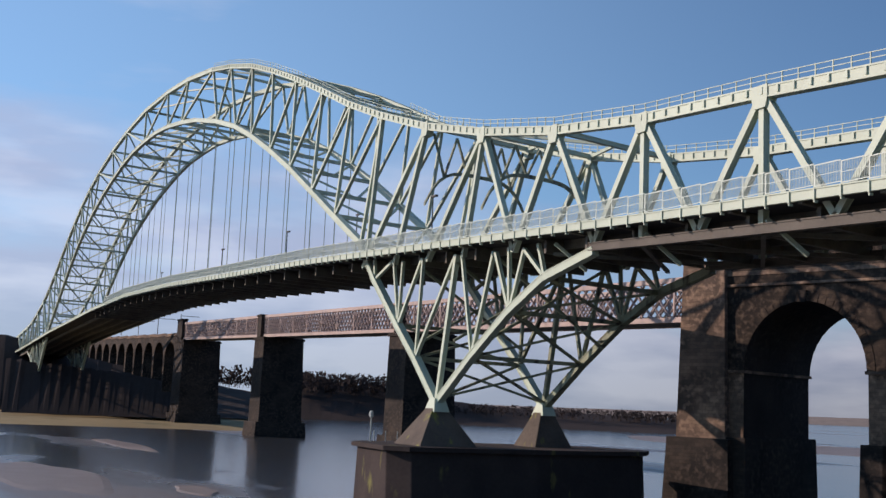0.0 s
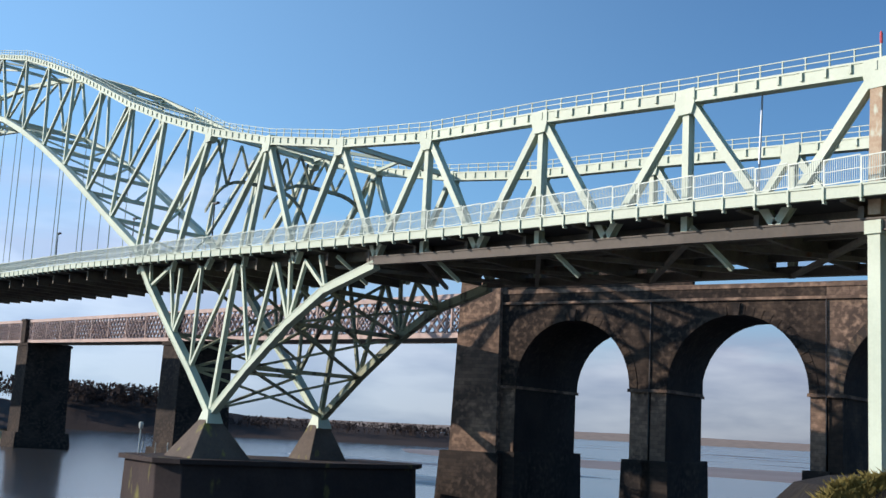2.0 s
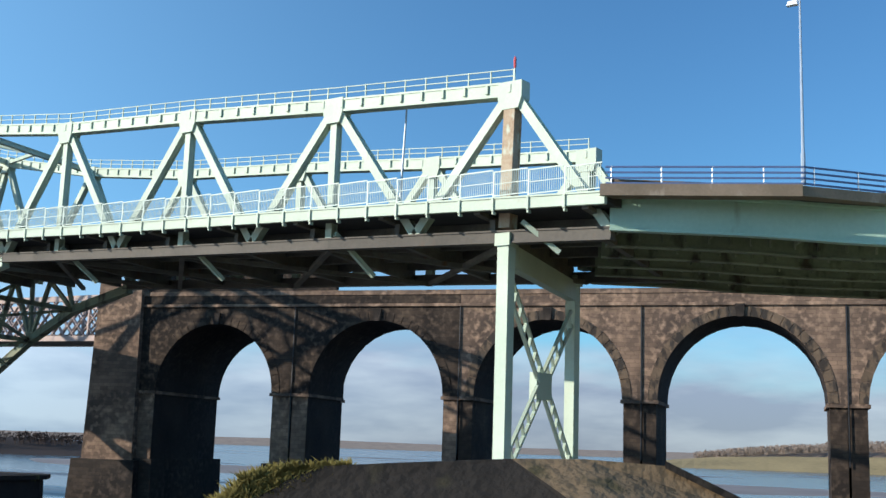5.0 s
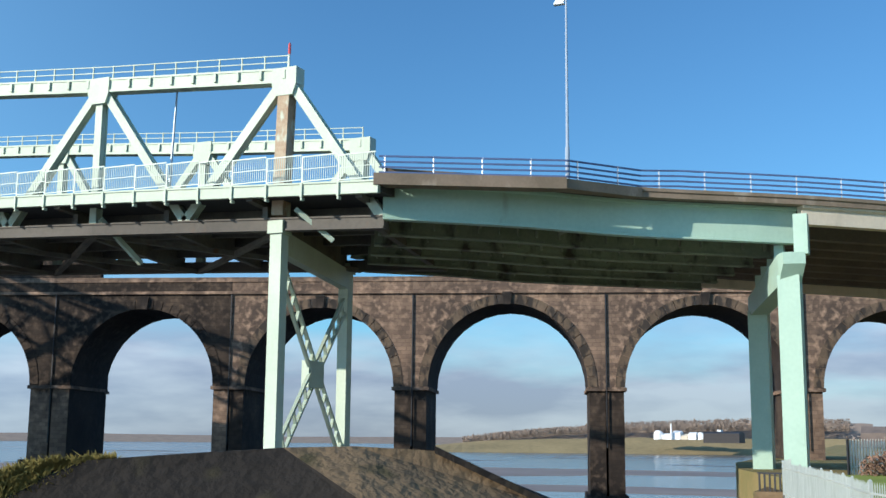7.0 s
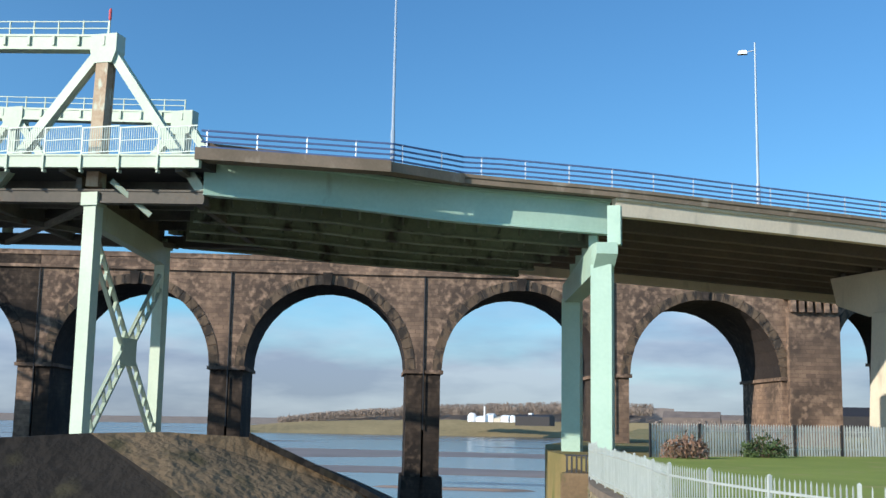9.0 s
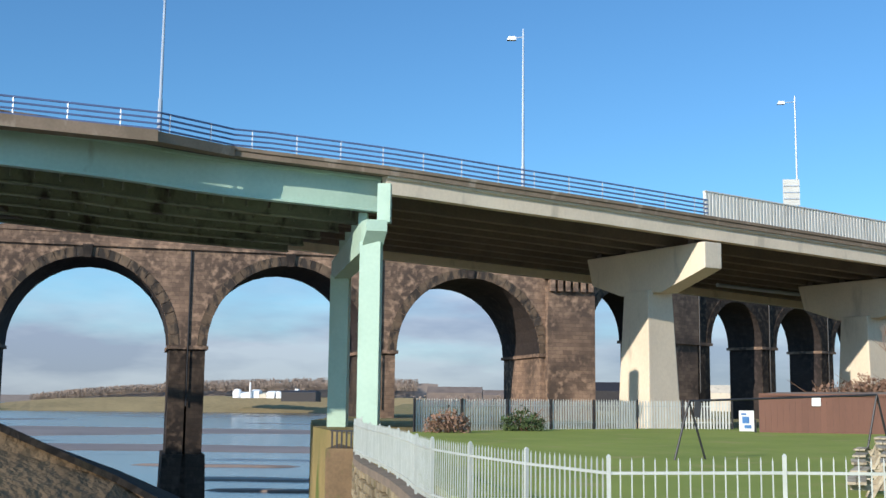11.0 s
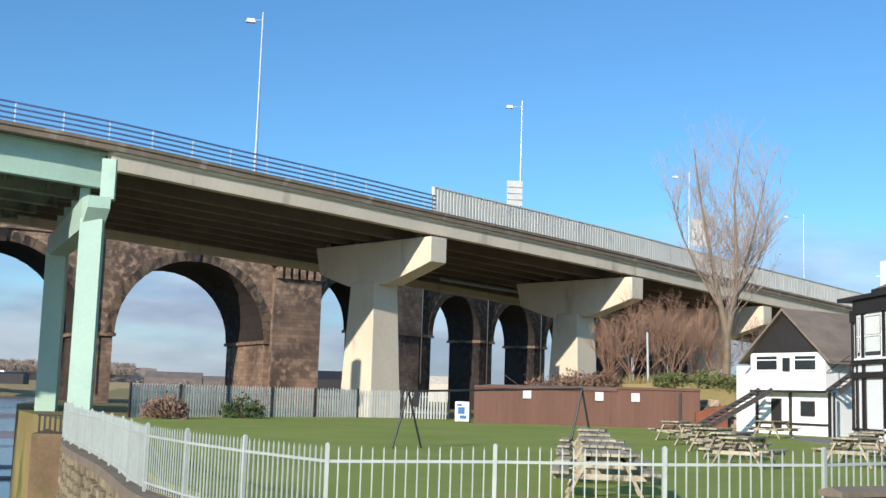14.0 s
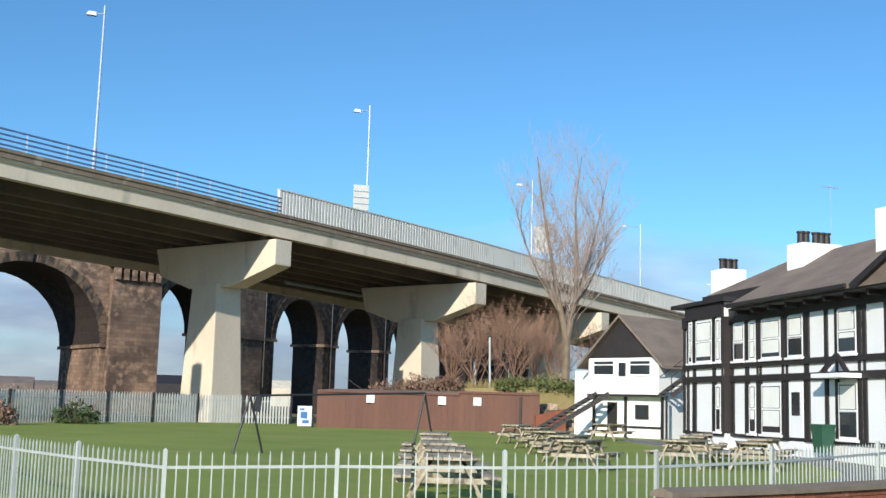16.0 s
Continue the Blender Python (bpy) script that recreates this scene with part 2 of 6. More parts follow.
WALLSTONE = material("rubble_sea_wall", (0.27, 0.22, 0.14), (0.17, 0.135, 0.09), 0.9, scale=1.2, fine=4, bump=0.6, stain=(0.13, 0.12, 0.06), stain_at=0.58, shade=0.28)
PINKSTONE = material("broken_pink_stone", (0.46, 0.34, 0.25), (0.34, 0.25, 0.18), 0.9, scale=1.5, fine=7, bump=0.4, stain=(0.22, 0.17, 0.11), stain_at=0.58, shade=0.25)
MORTAR = material("dark_mortar", (0.12, 0.10, 0.075), (0.08, 0.07, 0.05), 0.95, scale=1, fine=9, bump=0.3)
MUD = material("river_mud", (0.26, 0.195, 0.16), (0.18, 0.135, 0.11), 0.55, scale=0.03, fine=0.35, bump=0.3, stain=(0.25, 0.20, 0.15))
SLAB = material("mossy_slab_concrete", (0.18, 0.122, 0.07), (0.12, 0.083, 0.05), 0.95, scale=0.9, fine=6, bump=0.5, stain=(0.10, 0.10, 0.04), stain_at=0.56)
# weathered concrete whose near-black tone is shade put into the colour
COPESHADE = material("shaded_weathered_parapet", (0.024, 0.020, 0.017), (0.016, 0.0135, 0.0115), 0.95, scale=9, fine=70, bump=0.25, stain=(0.038, 0.033, 0.02), stain_at=0.6)
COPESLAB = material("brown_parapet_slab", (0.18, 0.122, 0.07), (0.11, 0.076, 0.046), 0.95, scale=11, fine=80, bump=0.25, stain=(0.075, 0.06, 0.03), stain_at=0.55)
MOSS = material("moss", (0.25, 0.20, 0.06), (0.15, 0.125, 0.04), 1.0, scale=1.5, fine=9, bump=0.8)
CAISSON = material("river_pier_concrete", (0.055, 0.042, 0.038), (0.036, 0.028, 0.027), 0.9, scale=0.25, fine=3, bump=0.4, stain=(0.15, 0.14, 0.05), stain_at=0.63)
PLINTH = material("pedestal_concrete", (0.13, 0.105, 0.085), (0.085, 0.07, 0.06), 0.9, scale=0.4, fine=4, bump=0.3, stain=(0.22, 0.22, 0.06), stain_at=0.6)
GRASS = material("mown_grass", (0.245, 0.285, 0.065), (0.19, 0.235, 0.052), 0.95, scale=0.25, fine=14, bump=0.6, stain=(0.27, 0.26, 0.09), stain_at=0.56)
ROUGH = material("winter_rough_grass", (0.30, 0.22, 0.10), (0.20, 0.17, 0.07), 0.95, scale=0.2, fine=4, bump=0.7, stain=(0.11, 0.14, 0.04), stain_at=0.56)
TARMAC = material("grey_path", (0.24, 0.23, 0.21), (0.19, 0.18, 0.17), 0.9, scale=0.6, fine=16, bump=0.2)
ROADTAR = material("asphalt", (0.06, 0.06, 0.06), (0.045, 0.045, 0.045), 0.9, scale=0.6, fine=16, bump=0.2)
FENCE = material("white_fence_paint", (0.45, 0.48, 0.445), (0.38, 0.41, 0.375), 0.5, scale=3, fine=20, bump=0.03, stain=(0.45, 0.45, 0.38), stain_at=0.68, shade=0.08)
PALISADE = material("galvanised_palisade", (0.52, 0.53, 0.50), (0.44, 0.45, 0.42), 0.5, metal=0.1, scale=2, fine=15, bump=0.03, shade=0.1)
BLACKM = material("black_metal", (0.025, 0.025, 0.028), (0.018, 0.018, 0.02), 0.5, scale=3, fine=20, bump=0.02)
TIMBER = material("weathered_table_timber", (0.45, 0.39, 0.29), (0.27, 0.22, 0.155), 0.85, scale=3, fine=14, bump=0.4, squash=(1, 0.3, 1), stain=(0.13, 0.11, 0.08), stain_at=0.54, shade=0.25)
BROWNWOOD = material("brown_stained_boards", (0.15, 0.068, 0.045), (0.12, 0.054, 0.036), 0.75, scale=1, fine=14, bump=0.1, squash=(1, 1, 0.2), shade=0.05)
WHITE = material("white_render", (0.87, 0.87, 0.86), (0.82, 0.82, 0.81), 0.8, scale=0.8, fine=12, bump=0.08, stain=(0.62, 0.60, 0.55), stain_at=0.68)
BLACKT = material("black_timber", (0.03, 0.024, 0.024), (0.02, 0.017, 0.017), 0.6, scale=1.5, fine=14, bump=0.1)
ROOF = material("brown_roof_tile", (0.24, 0.185, 0.145), (0.17, 0.13, 0.105), 0.85, scale=0.8, fine=9, bump=0.3, squash=(1, 1, 3))
REDBRICK = material("red_brick", (0.30, 0.105, 0.06), (0.22, 0.075, 0.05), 0.85, scale=2, fine=16, bump=0.25, stain=(0.30, 0.20, 0.14), stain_at=0.64, shade=0.25)
COPING = material("coping_stone", (0.22, 0.17, 0.13), (0.16, 0.13, 0.10), 0.9, scale=1.5, fine=10, bump=0.3)
BARK = material("grey_brown_bark", (0.23, 0.18, 0.125), (0.16, 0.125, 0.09), 0.9, scale=2, fine=12, bump=0.3)
TWIG = material("russet_twigs", (0.27, 0.165, 0.115), (0.20, 0.12, 0.085), 0.9, scale=1, fine=8, bump=0.0)
ASHTWIG = material("grey_pink_twigs", (0.36, 0.285, 0.25), (0.29, 0.23, 0.195), 0.9, scale=1, fine=8, bump=0.0)
IVY = material("bramble_leaves", (0.13, 0.15, 0.045), (0.09, 0.105, 0.03), 0.8, scale=2, fine=12, bump=0.0)
LEAF = material("shrub_leaves", (0.055, 0.085, 0.022), (0.035, 0.06, 0.016), 0.7, scale=2, fine=12, bump=0.0)
# lightened brown: the haze of distance is put into this colour
FARWOOD = material("hazed_brown_woods", (0.30, 0.235, 0.19), (0.23, 0.18, 0.15), 1.0, scale=0.05, fine=0.5, bump=0.0)
# near-black: lens vignetting over the opposite shore is put into this colour
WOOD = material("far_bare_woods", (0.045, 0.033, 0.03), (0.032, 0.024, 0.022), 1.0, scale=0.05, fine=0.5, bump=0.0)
BANK = material("dry_river_bank", (0.33, 0.25, 0.13), (0.22, 0.17, 0.09), 1.0, scale=0.02, fine=0.25, bump=0.0, stain=(0.13, 0.12, 0.06))
RAILIRON = material("railway_girder_paint", (0.46, 0.35, 0.31), (0.36, 0.27, 0.24), 0.7, scale=0.2, fine=2, bump=0.0, stain=(0.28, 0.22, 0.19))
LENS = material("lamp_glass", (0.75, 0.78, 0.8), (0.7, 0.73, 0.75), 0.15, scale=2, fine=9, bump=0.0)
SIGNBACK = material("sign_back_grey", (0.60, 0.60, 0.55), (0.52, 0.52, 0.48), 0.5, scale=1, fine=9, bump=0.0)
RED = material("red_beacon", (0.65, 0.10, 0.10), (0.5, 0.07, 0.07), 0.4, scale=3, fine=9, bump=0.0)
POSTER = material("white_plate", (0.8, 0.8, 0.78), (0.74, 0.74, 0.72), 0.5, scale=3, fine=9, bump=0.0)
BLUEPAINT = material("blue_print", (0.07, 0.2, 0.45), (0.06, 0.16, 0.36), 0.5, scale=3, fine=9, bump=0.0)
BINGREEN = material("bin_green", (0.03, 0.10, 0.06), (0.025, 0.08, 0.05), 0.4, scale=3, fine=9, bump=0.0)
CURTAIN = material("pale_curtain", (0.86, 0.855, 0.80), (0.76, 0.76, 0.72), 0.9, scale=0.8, fine=2, bump=0.0)

GLASS = bpy.data.materials.new("window_glass")
GLASS.use_nodes = True
gb = GLASS.node_tree.nodes["Principled BSDF"]
gb.inputs["Base Color"].default_value = (0.03, 0.035, 0.04, 1)
gb.inputs["Roughness"].default_value = 0.04

WATER = bpy.data.materials.new("river_water")
WATER.use_nodes = True
qn, ql = WATER.node_tree.nodes, WATER.node_tree.links
qb = qn["Principled BSDF"]
qgeo, qmap = qn.new("ShaderNodeNewGeometry"), qn.new("ShaderNodeMapping")
qmap.inputs["Scale"].default_value = (0.35, 1.0, 1.0)
ql.new(qgeo.outputs["Position"], qmap.inputs[0])
qbig, qrip = qn.new("ShaderNodeTexNoise"), qn.new("ShaderNodeTexNoise")
qbig.inputs["Scale"].default_value, qbig.inputs["Detail"].default_value = 0.018, 6
qrip.inputs["Scale"].default_value, qrip.inputs["Detail"].default_value = 0.9, 5
ql.new(qmap.outputs[0], qbig.inputs["Vector"])
ql.new(qmap.outputs[0], qrip.inputs["Vector"])
qr = qn.new("ShaderNodeMapRange")
qr.inputs["From Min"].default_value, qr.inputs["From Max"].default_value = 0.585, 0.64
ql.new(qbig.outputs["Fac"], qr.inputs["Value"])
qm = qn.new("ShaderNodeMix")
qm.data_type = "RGBA"
qm.inputs["A"].default_value, qm.inputs["B"].default_value = (0.045, 0.05, 0.055, 1), (0.16, 0.125, 0.105, 1)
ql.new(qr.outputs[0], qm.inputs["Factor"])
ql.new(qm.outputs["Result"], qb.inputs["Base Color"])
qr2 = qn.new("ShaderNodeMapRange")
qr2.inputs["To Min"].default_value, qr2.inputs["To Max"].default_value = 0.16, 0.48
ql.new(qr.outputs[0], qr2.inputs["Value"])
ql.new(qr2.outputs[0], qb.inputs["Roughness"])
qbp = qn.new("ShaderNodeBump")
qbp.inputs["Strength"].default_value, qbp.inputs["Distance"].default_value = 0.35, 0.06
ql.new(qrip.outputs["Fac"], qbp.inputs["Height"])
ql.new(qbp.outputs[0], qb.inputs["Normal"])


# ---------------------------------------------------------------- building kit
ORIGIN = {}


def thing(name, at, label, category, group="", kind=""):
    """An Empty at a thing's base, to carry its parts."""
    ob = new(name)
    ob.location = at
    ob.empty_display_size = 0.2
    ORIGIN[ob] = Vector(at)
    return tagged(ob, label, category, group, kind)


class Geo:
    """Corners and faces gathered for one mesh, in world metres."""

    def __init__(self):
        self.v, self.f = [], []

    def add(self, verts, faces):
        k = len(self.v)
        self.v += [Vector(p) for p in verts]
        self.f += [tuple(k + i for i in q) for q in faces]
        return self

    def box(self, x0, x1, y0, y1, z0, z1):
        return self.hexa([(x0, y0, z0), (x1, y0, z0), (x1, y1, z0), (x0, y1, z0)], [(x0, y0, z1), (x1, y0, z1), (x1, y1, z1), (x0, y1, z1)])

    def hexa(self, low, high):
        return self.add([*low, *high], [(3, 2, 1, 0), (4, 5, 6, 7), (0, 1, 5, 4), (1, 2, 6, 5), (2, 3, 7, 6), (3, 0, 4, 7)])

    def prism(self, ring0, ring1):
        n = len(ring0)
        return self.add([*ring0, *ring1], [tuple(range(n))[::-1], tuple(range(n, 2 * n))] + [(i, (i + 1) % n, n + (i + 1) % n, n + i) for i in range(n)])

    def beam(self, a, b, w, h, up=(0, 0, 1), hollow=0.0):
        """A bar from a to b, w wide and h deep; hollow: how far its side webs lie back between the flanges."""
        a, b = Vector(a), Vector(b)
        t = (b - a).normalized()
        side = t.cross(Vector(up))
        side = side.normalized() if side.length > 1e-4 else Vector((1, 0, 0))
        u = side.cross(t).normalized()
        if not hollow:
            sec = [(-w, -h), (w, -h), (w, h), (-w, h)]
        else:
            e, k = w * (1 - hollow), h * 0.72
            sec = [(-w, -h), (w, -h), (w, -k), (e, -k), (e, k), (w, k), (w, h), (-w, h), (-w, k), (-e, k), (-e, -k), (-w, -k)]
        ring = [side * (x / 2) + u * (y / 2) for x, y in sec]
        return self.prism([a + r for r in ring], [b + r for r in ring])

    def tube(self, a, b, r0, r1, n=6):
        a, b = Vector(a), Vector(b)
        t = (b - a).normalized()
        side = t.cross(Vector((0.13, 0.97, 0.21))).normalized()
        u = side.cross(t)
        ring = [side * math.cos(6.28319 * i / n) + u * math.sin(6.28319 * i / n) for i in range(n)]
        return self.prism([a + r * r0 for r in ring], [b + r * r1 for r in ring])

    def turned(self, profile, at, n=12):
        """A turned body: (radius, height) from the bottom up."""
        at = Vector(at)
        k = len(self.v)
        for r, z in profile:
            self.v += [at + Vector((r * math.cos(6.28319 * i / n), r * math.sin(6.28319 * i / n), z)) for i in range(n)]
        for j in range(len(profile) - 1):
            self.f += [(k + j * n + i, k + j * n + (i + 1) % n, k + (j + 1) * n + (i + 1) % n, k + (j + 1) * n + i) for i in range(n)]
        self.f += [tuple(k + i for i in range(n))[::-1], tuple(k + (len(profile) - 1) * n + i for i in range(n))]
        return self

    def sweep(self, path, section):
        """A section of (across, up) carried along a path of (x, y, z); across points to the right of the path's way, that is away from the river walk."""
        rings = []
        pts = [Vector(p) for p in path]
        for i, p in enumerate(pts):
            t = (pts[min(i + 1, len(pts) - 1)] - pts[max(i - 1, 0)])
            side = Vector((-t.y, t.x, 0)).normalized()
            rings.append([p + side * a + Vector((0, 0, z)) for a, z in section])
        n = len(section)
        k = len(self.v)
        for r in rings:
            self.v += r
        for j in range(len(rings) - 1):
            self.f += [(k + j * n + i, k + j * n + (i + 1) % n, k + (j + 1) * n + (i + 1) % n, k + (j + 1) * n + i) for i in range(n)]
        self.f += [tuple(k + i for i in range(n))[::-1], tuple(k + (len(rings) - 1) * n + i for i in range(n))]
        return self


def mesh_of(name, geo, mat, origin=Vector((0, 0, 0)), bevel=0.0, smooth=False):
    me = bpy.data.meshes.new(name)
    me.from_pydata([tuple(p - origin) for p in geo.v], [], geo.f)
    bm = bmesh.new()
    bm.from_mesh(me)
    bmesh.ops.recalc_face_normals(bm, faces=bm.faces)
    if bevel:
        bmesh.ops.bevel(bm, geom=list(bm.edges), offset=bevel, segments=2, affect="EDGES", profile=0.6)
    for q in bm.faces:
        q.smooth = smooth
    bm.to_mesh(me)
    bm.free()
    for m in mat if isinstance(mat, (list, tuple)) else [mat]:
        me.materials.append(m)
    return me


def part(name, geo, mat, parent, label="", bevel=0.0, smooth=False):
    o = ORIGIN[parent]
    ob = new(name, mesh_of(name, geo, mat, o, bevel, smooth))
    ob.parent = parent
    ORIGIN[ob] = o
    return tagged(ob, label)


def single(name, geo, mat, label, category="", group="", kind="", bevel=0.0, smooth=False):
    """A thing of one mesh."""
    o = Vector((sum(p.x for p in geo.v) / len(geo.v), sum(p.y for p in geo.v) / len(geo.v), min(p.z for p in geo.v)))
    ob = new(name, mesh_of(name, geo, mat, o, bevel, smooth))
    ob.location = o
    ORIGIN[ob] = o
    return tagged(ob, label, category, group, kind)


def piece(name, mesh, parent, at, turn=0.0, size=(1, 1, 1)):
    """One of many alike pieces on a shared mesh."""
    ob = new(name, mesh)
    ob.parent = parent
    ob.matrix_basis = Matrix.Translation(Vector(at) - ORIGIN[parent]) @ Matrix.Rotation(turn, 4, "Z") @ Matrix.Diagonal((*size, 1))
    return ob


def along(path, step, start=0.0):
    """Places every step metres along a path, with the way there."""
    pts = [Vector(p) for p in path]
    out, left = [], start
    for a, b in zip(pts, pts[1:]):
        d = (b - a).length
        while left <= d:
            out.append((a.lerp(b, left / d), (b - a).normalized()))
            left += step
        left -= d
    return out


def curve_through(xs, zs):
    return lambda x: float(np.interp(x, xs, zs))


def smooth_path(pts, n):
    """A finer path through the points (Catmull-Rom)."""
    p = [Vector(q) for q in pts]
    p = [p[0] * 2 - p[1]] + p + [p[-1] * 2 - p[-2]]
    out = []
    for i in range(1, len(p) - 2):
        for k in range(n):
            t = k / n
            a, b, c, d = p[i - 1], p[i], p[i + 1], p[i + 2]
            out.append(0.5 * ((2 * b) + (c - a) * t + (2 * a - 5 * b + 4 * c - d) * t * t + (3 * b - a - 3 * c + d) * t ** 3))
    return out + [p[-2]]


# ---------------------------------------------------------------- ground, water and distance
WZ = -4.5            # low water

def lawn_z(x, y):
    return 4.4 + 0.0045 * (y - 15) + 0.004 * x


def sheet(name, outline, zf, mat, label, kind="structure", base=-7.0, thick=True):
    g = Geo()
    top = [(x, y, zf(x, y)) for x, y in outline]
    low = [(x, y, base) for x, y in outline]
    g.prism(low, top)
    return single(name, g, mat, label, kind=kind)


single("water", Geo().box(-4500, 4500, -1500, 4500, -7, WZ), WATER, "wide grey-blue tidal river with wet mud flats", kind="structure")

SHORE = [(3.6, -60), (3.2, 5.5), (2.5, 11.3), (1.2, 13.8), (0.2, 15.8), (-0.65, 18.05), (-1.4, 20.25), (-2.65, 26.5), (-4.7, 35.5), (-6.0, 45), (-7.2, 55), (-8.8, 60), (-13.4, 75.5), (-15, 84), (-18, 100), (-26, 200), (-50, 480), (-90, 900)]
sheet("ground", SHORE + [(4400, 2400), (4400, -60)], lambda x, y: 4.30, ROUGH, "flat dry grass land behind the sea wall")

single("promenade", Geo().box(-4, 3.1, -60, 4.5, -7, 4.3), TARMAC, "grey promenade where the walk stands", kind="structure")
LAWN = [(4.6, 8), (3.2, 12.2), (1.5, 14.1), (0.4, 16.0), (-0.45, 18.2), (-1.2, 20.5), (-2.5, 27), (-4.5, 35.5), (-5.8, 44), (-5.2, 56), (2.8, 65.2), (14.6, 70), (32, 62), (29.3, 52), (26, 46), (24.4, 42), (23.4, 29.5), (12, 9)]
g = Geo()
g.prism([(x, y, 4.2) for x, y in LAWN], [(x, y, lawn_z(x, y)) for x, y in LAWN])
lawn = single("lawn", g, GRASS, "close-mown green lawn inside the railings", kind="structure")
PATHLINE = [(0.9, 15.6), (3.1, 15.3), (5.4, 15.0), (8.0, 15.6), (14, 19.5), (20, 25.5), (22.3, 31), (23.0, 37), (23.5, 43), (24.5, 48)]
g = Geo().sweep([(p.x, p.y, lawn_z(p.x, p.y) + 0.012) for p in smooth_path([(x, y, 0) for x, y in PATHLINE], 4)], [(-0.9, -0.2), (0.9, -0.2), (0.9, 0.02), (-0.9, 0.02)])
single("path", g, TARMAC, "narrow grey tarmac path round the lawn", kind="structure")


def bank_strip(name, far, a0, a1, tops, foot, depth, mat, label, kind="structure"):
    """A low bank seen across water, between two headings, at a distance; its crest uneven."""
    gg = Geo()
    n = 40
    rr = random.Random(int(far))
    front, crest, back = [], [], []
    for i in range(n + 1):
        a = radians(a0 + (a1 - a0) * i / n)
        h = float(np.interp(i / n, np.linspace(0, 1, len(tops)), tops)) * (0.97 + 0.06 * rr.random())
        for lst, d, z in ((front, far, foot), (crest, far + depth * 0.5, h), (back, far + depth, foot)):
            lst.append((d * math.sin(a), d * math.cos(a), z))
    k = n + 1
    gg.add(front + crest + back, [(i, i + 1, k + i + 1, k + i) for i in range(n)] + [(k + i, k + i + 1, 2 * k + i + 1, 2 * k + i) for i in range(n)])
    return single(name, gg, mat, label, kind=kind)


def woods(name, far, a0, a1, depth, count, height, ground, label, mat=WOOD, seed=1):
    """Bare far trees: each a thin trunk and a spray of small ragged clumps."""
    gg, rr = Geo(), random.Random(seed)
    for _ in range(count):
        a, d = radians(a0 + (a1 - a0) * rr.random()), far + depth * rr.random()
        foot = ground(math.degrees(a)) if callable(ground) else ground
        x, y = d * math.sin(a), d * math.cos(a)
        h = height * (0.55 + 0.6 * rr.random())
        gg.add([(x - 0.3, y, foot), (x + 0.3, y, foot), (x, y, foot + h * 0.8)], [(0, 1, 2)])
        for _ in range(24):
            u = rr.random()
            cx, cy, cz = x + rr.gauss(0, h * 0.17), y + rr.gauss(0, h * 0.17), foot + h * (0.25 + 0.70 * u)
            r = h * (0.03 + 0.06 * rr.random())
            pts = [(cx + r * rr.gauss(0, 0.8), cy + r * rr.gauss(0, 0.8), cz + r * 1.1 * rr.gauss(0, 1)) for _ in range(4)]
            gg.add(pts, [(0, 1, 2), (0, 2, 3), (0, 3, 1), (1, 3, 2)])
    return single(name, gg, mat, label, "woods", kind="stuff")


HILL = curve_through([-24, -22, -20, -17, -14, -11, -8, -4], [2, 11, 17, 23, 26, 28, 30, 28])
bank_strip("backdrop", 980, -25, -2, [0.5, 5, 7, 8, 9, 9, 9, 9, 9, 9], WZ - 0.3, 120, BANK, "dry brown far river bank under a low sun")
bank_strip("backdrop", 1060, -24, -4, [HILL(-24 + 20 * k / 15) - 5 for k in range(16)], WZ - 0.3, 160, FARWOOD, "low wooded hill behind the far bank")
woods("woods", 1065, -23.2, -5, 75, 2600, 7, lambda a: HILL(a) * 0.62 - 2, "bare brown woods on the far river bank", FARWOOD, seed=2)
woods("woods", 1125, -22.5, -5, 30, 1100, 5, lambda a: HILL(a) - 6, "bare brown wood along the hill's crest", FARWOOD, seed=12)
bank_strip("backdrop", 2700, -62, -22, [9, 12, 14, 10, 12], WZ - 0.5, 300, FARWOOD, "thin dark far shore beyond the estuary")
bank_strip("backdrop", 2900, -23, 40, [14, 20, 24, 18, 16, 14], WZ - 0.5, 300, FARWOOD, "low hazy far land along the horizon")
woods("woods", 380, -5, 30, 200, 260, 5, 4, "sparse bare trees far behind the viaduct", FARWOOD, seed=9)
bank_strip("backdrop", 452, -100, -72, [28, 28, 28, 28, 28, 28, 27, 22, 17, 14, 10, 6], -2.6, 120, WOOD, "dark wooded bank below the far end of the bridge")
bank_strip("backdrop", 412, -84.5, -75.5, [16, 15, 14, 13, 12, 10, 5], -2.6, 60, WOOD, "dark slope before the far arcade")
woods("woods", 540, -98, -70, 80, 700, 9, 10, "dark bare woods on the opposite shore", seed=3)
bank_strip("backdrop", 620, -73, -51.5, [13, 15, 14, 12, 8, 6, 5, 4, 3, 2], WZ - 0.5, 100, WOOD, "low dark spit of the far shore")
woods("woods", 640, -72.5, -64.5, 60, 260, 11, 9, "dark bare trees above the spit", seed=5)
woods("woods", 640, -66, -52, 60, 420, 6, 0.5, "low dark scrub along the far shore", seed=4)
bank_strip("mud_bank", 330, -100, -72.5, [-2.3, -2.4, -2.4, -2.6, -3.2], WZ - 0.4, 250, BANK, "pale sand flat below the wooded shore")

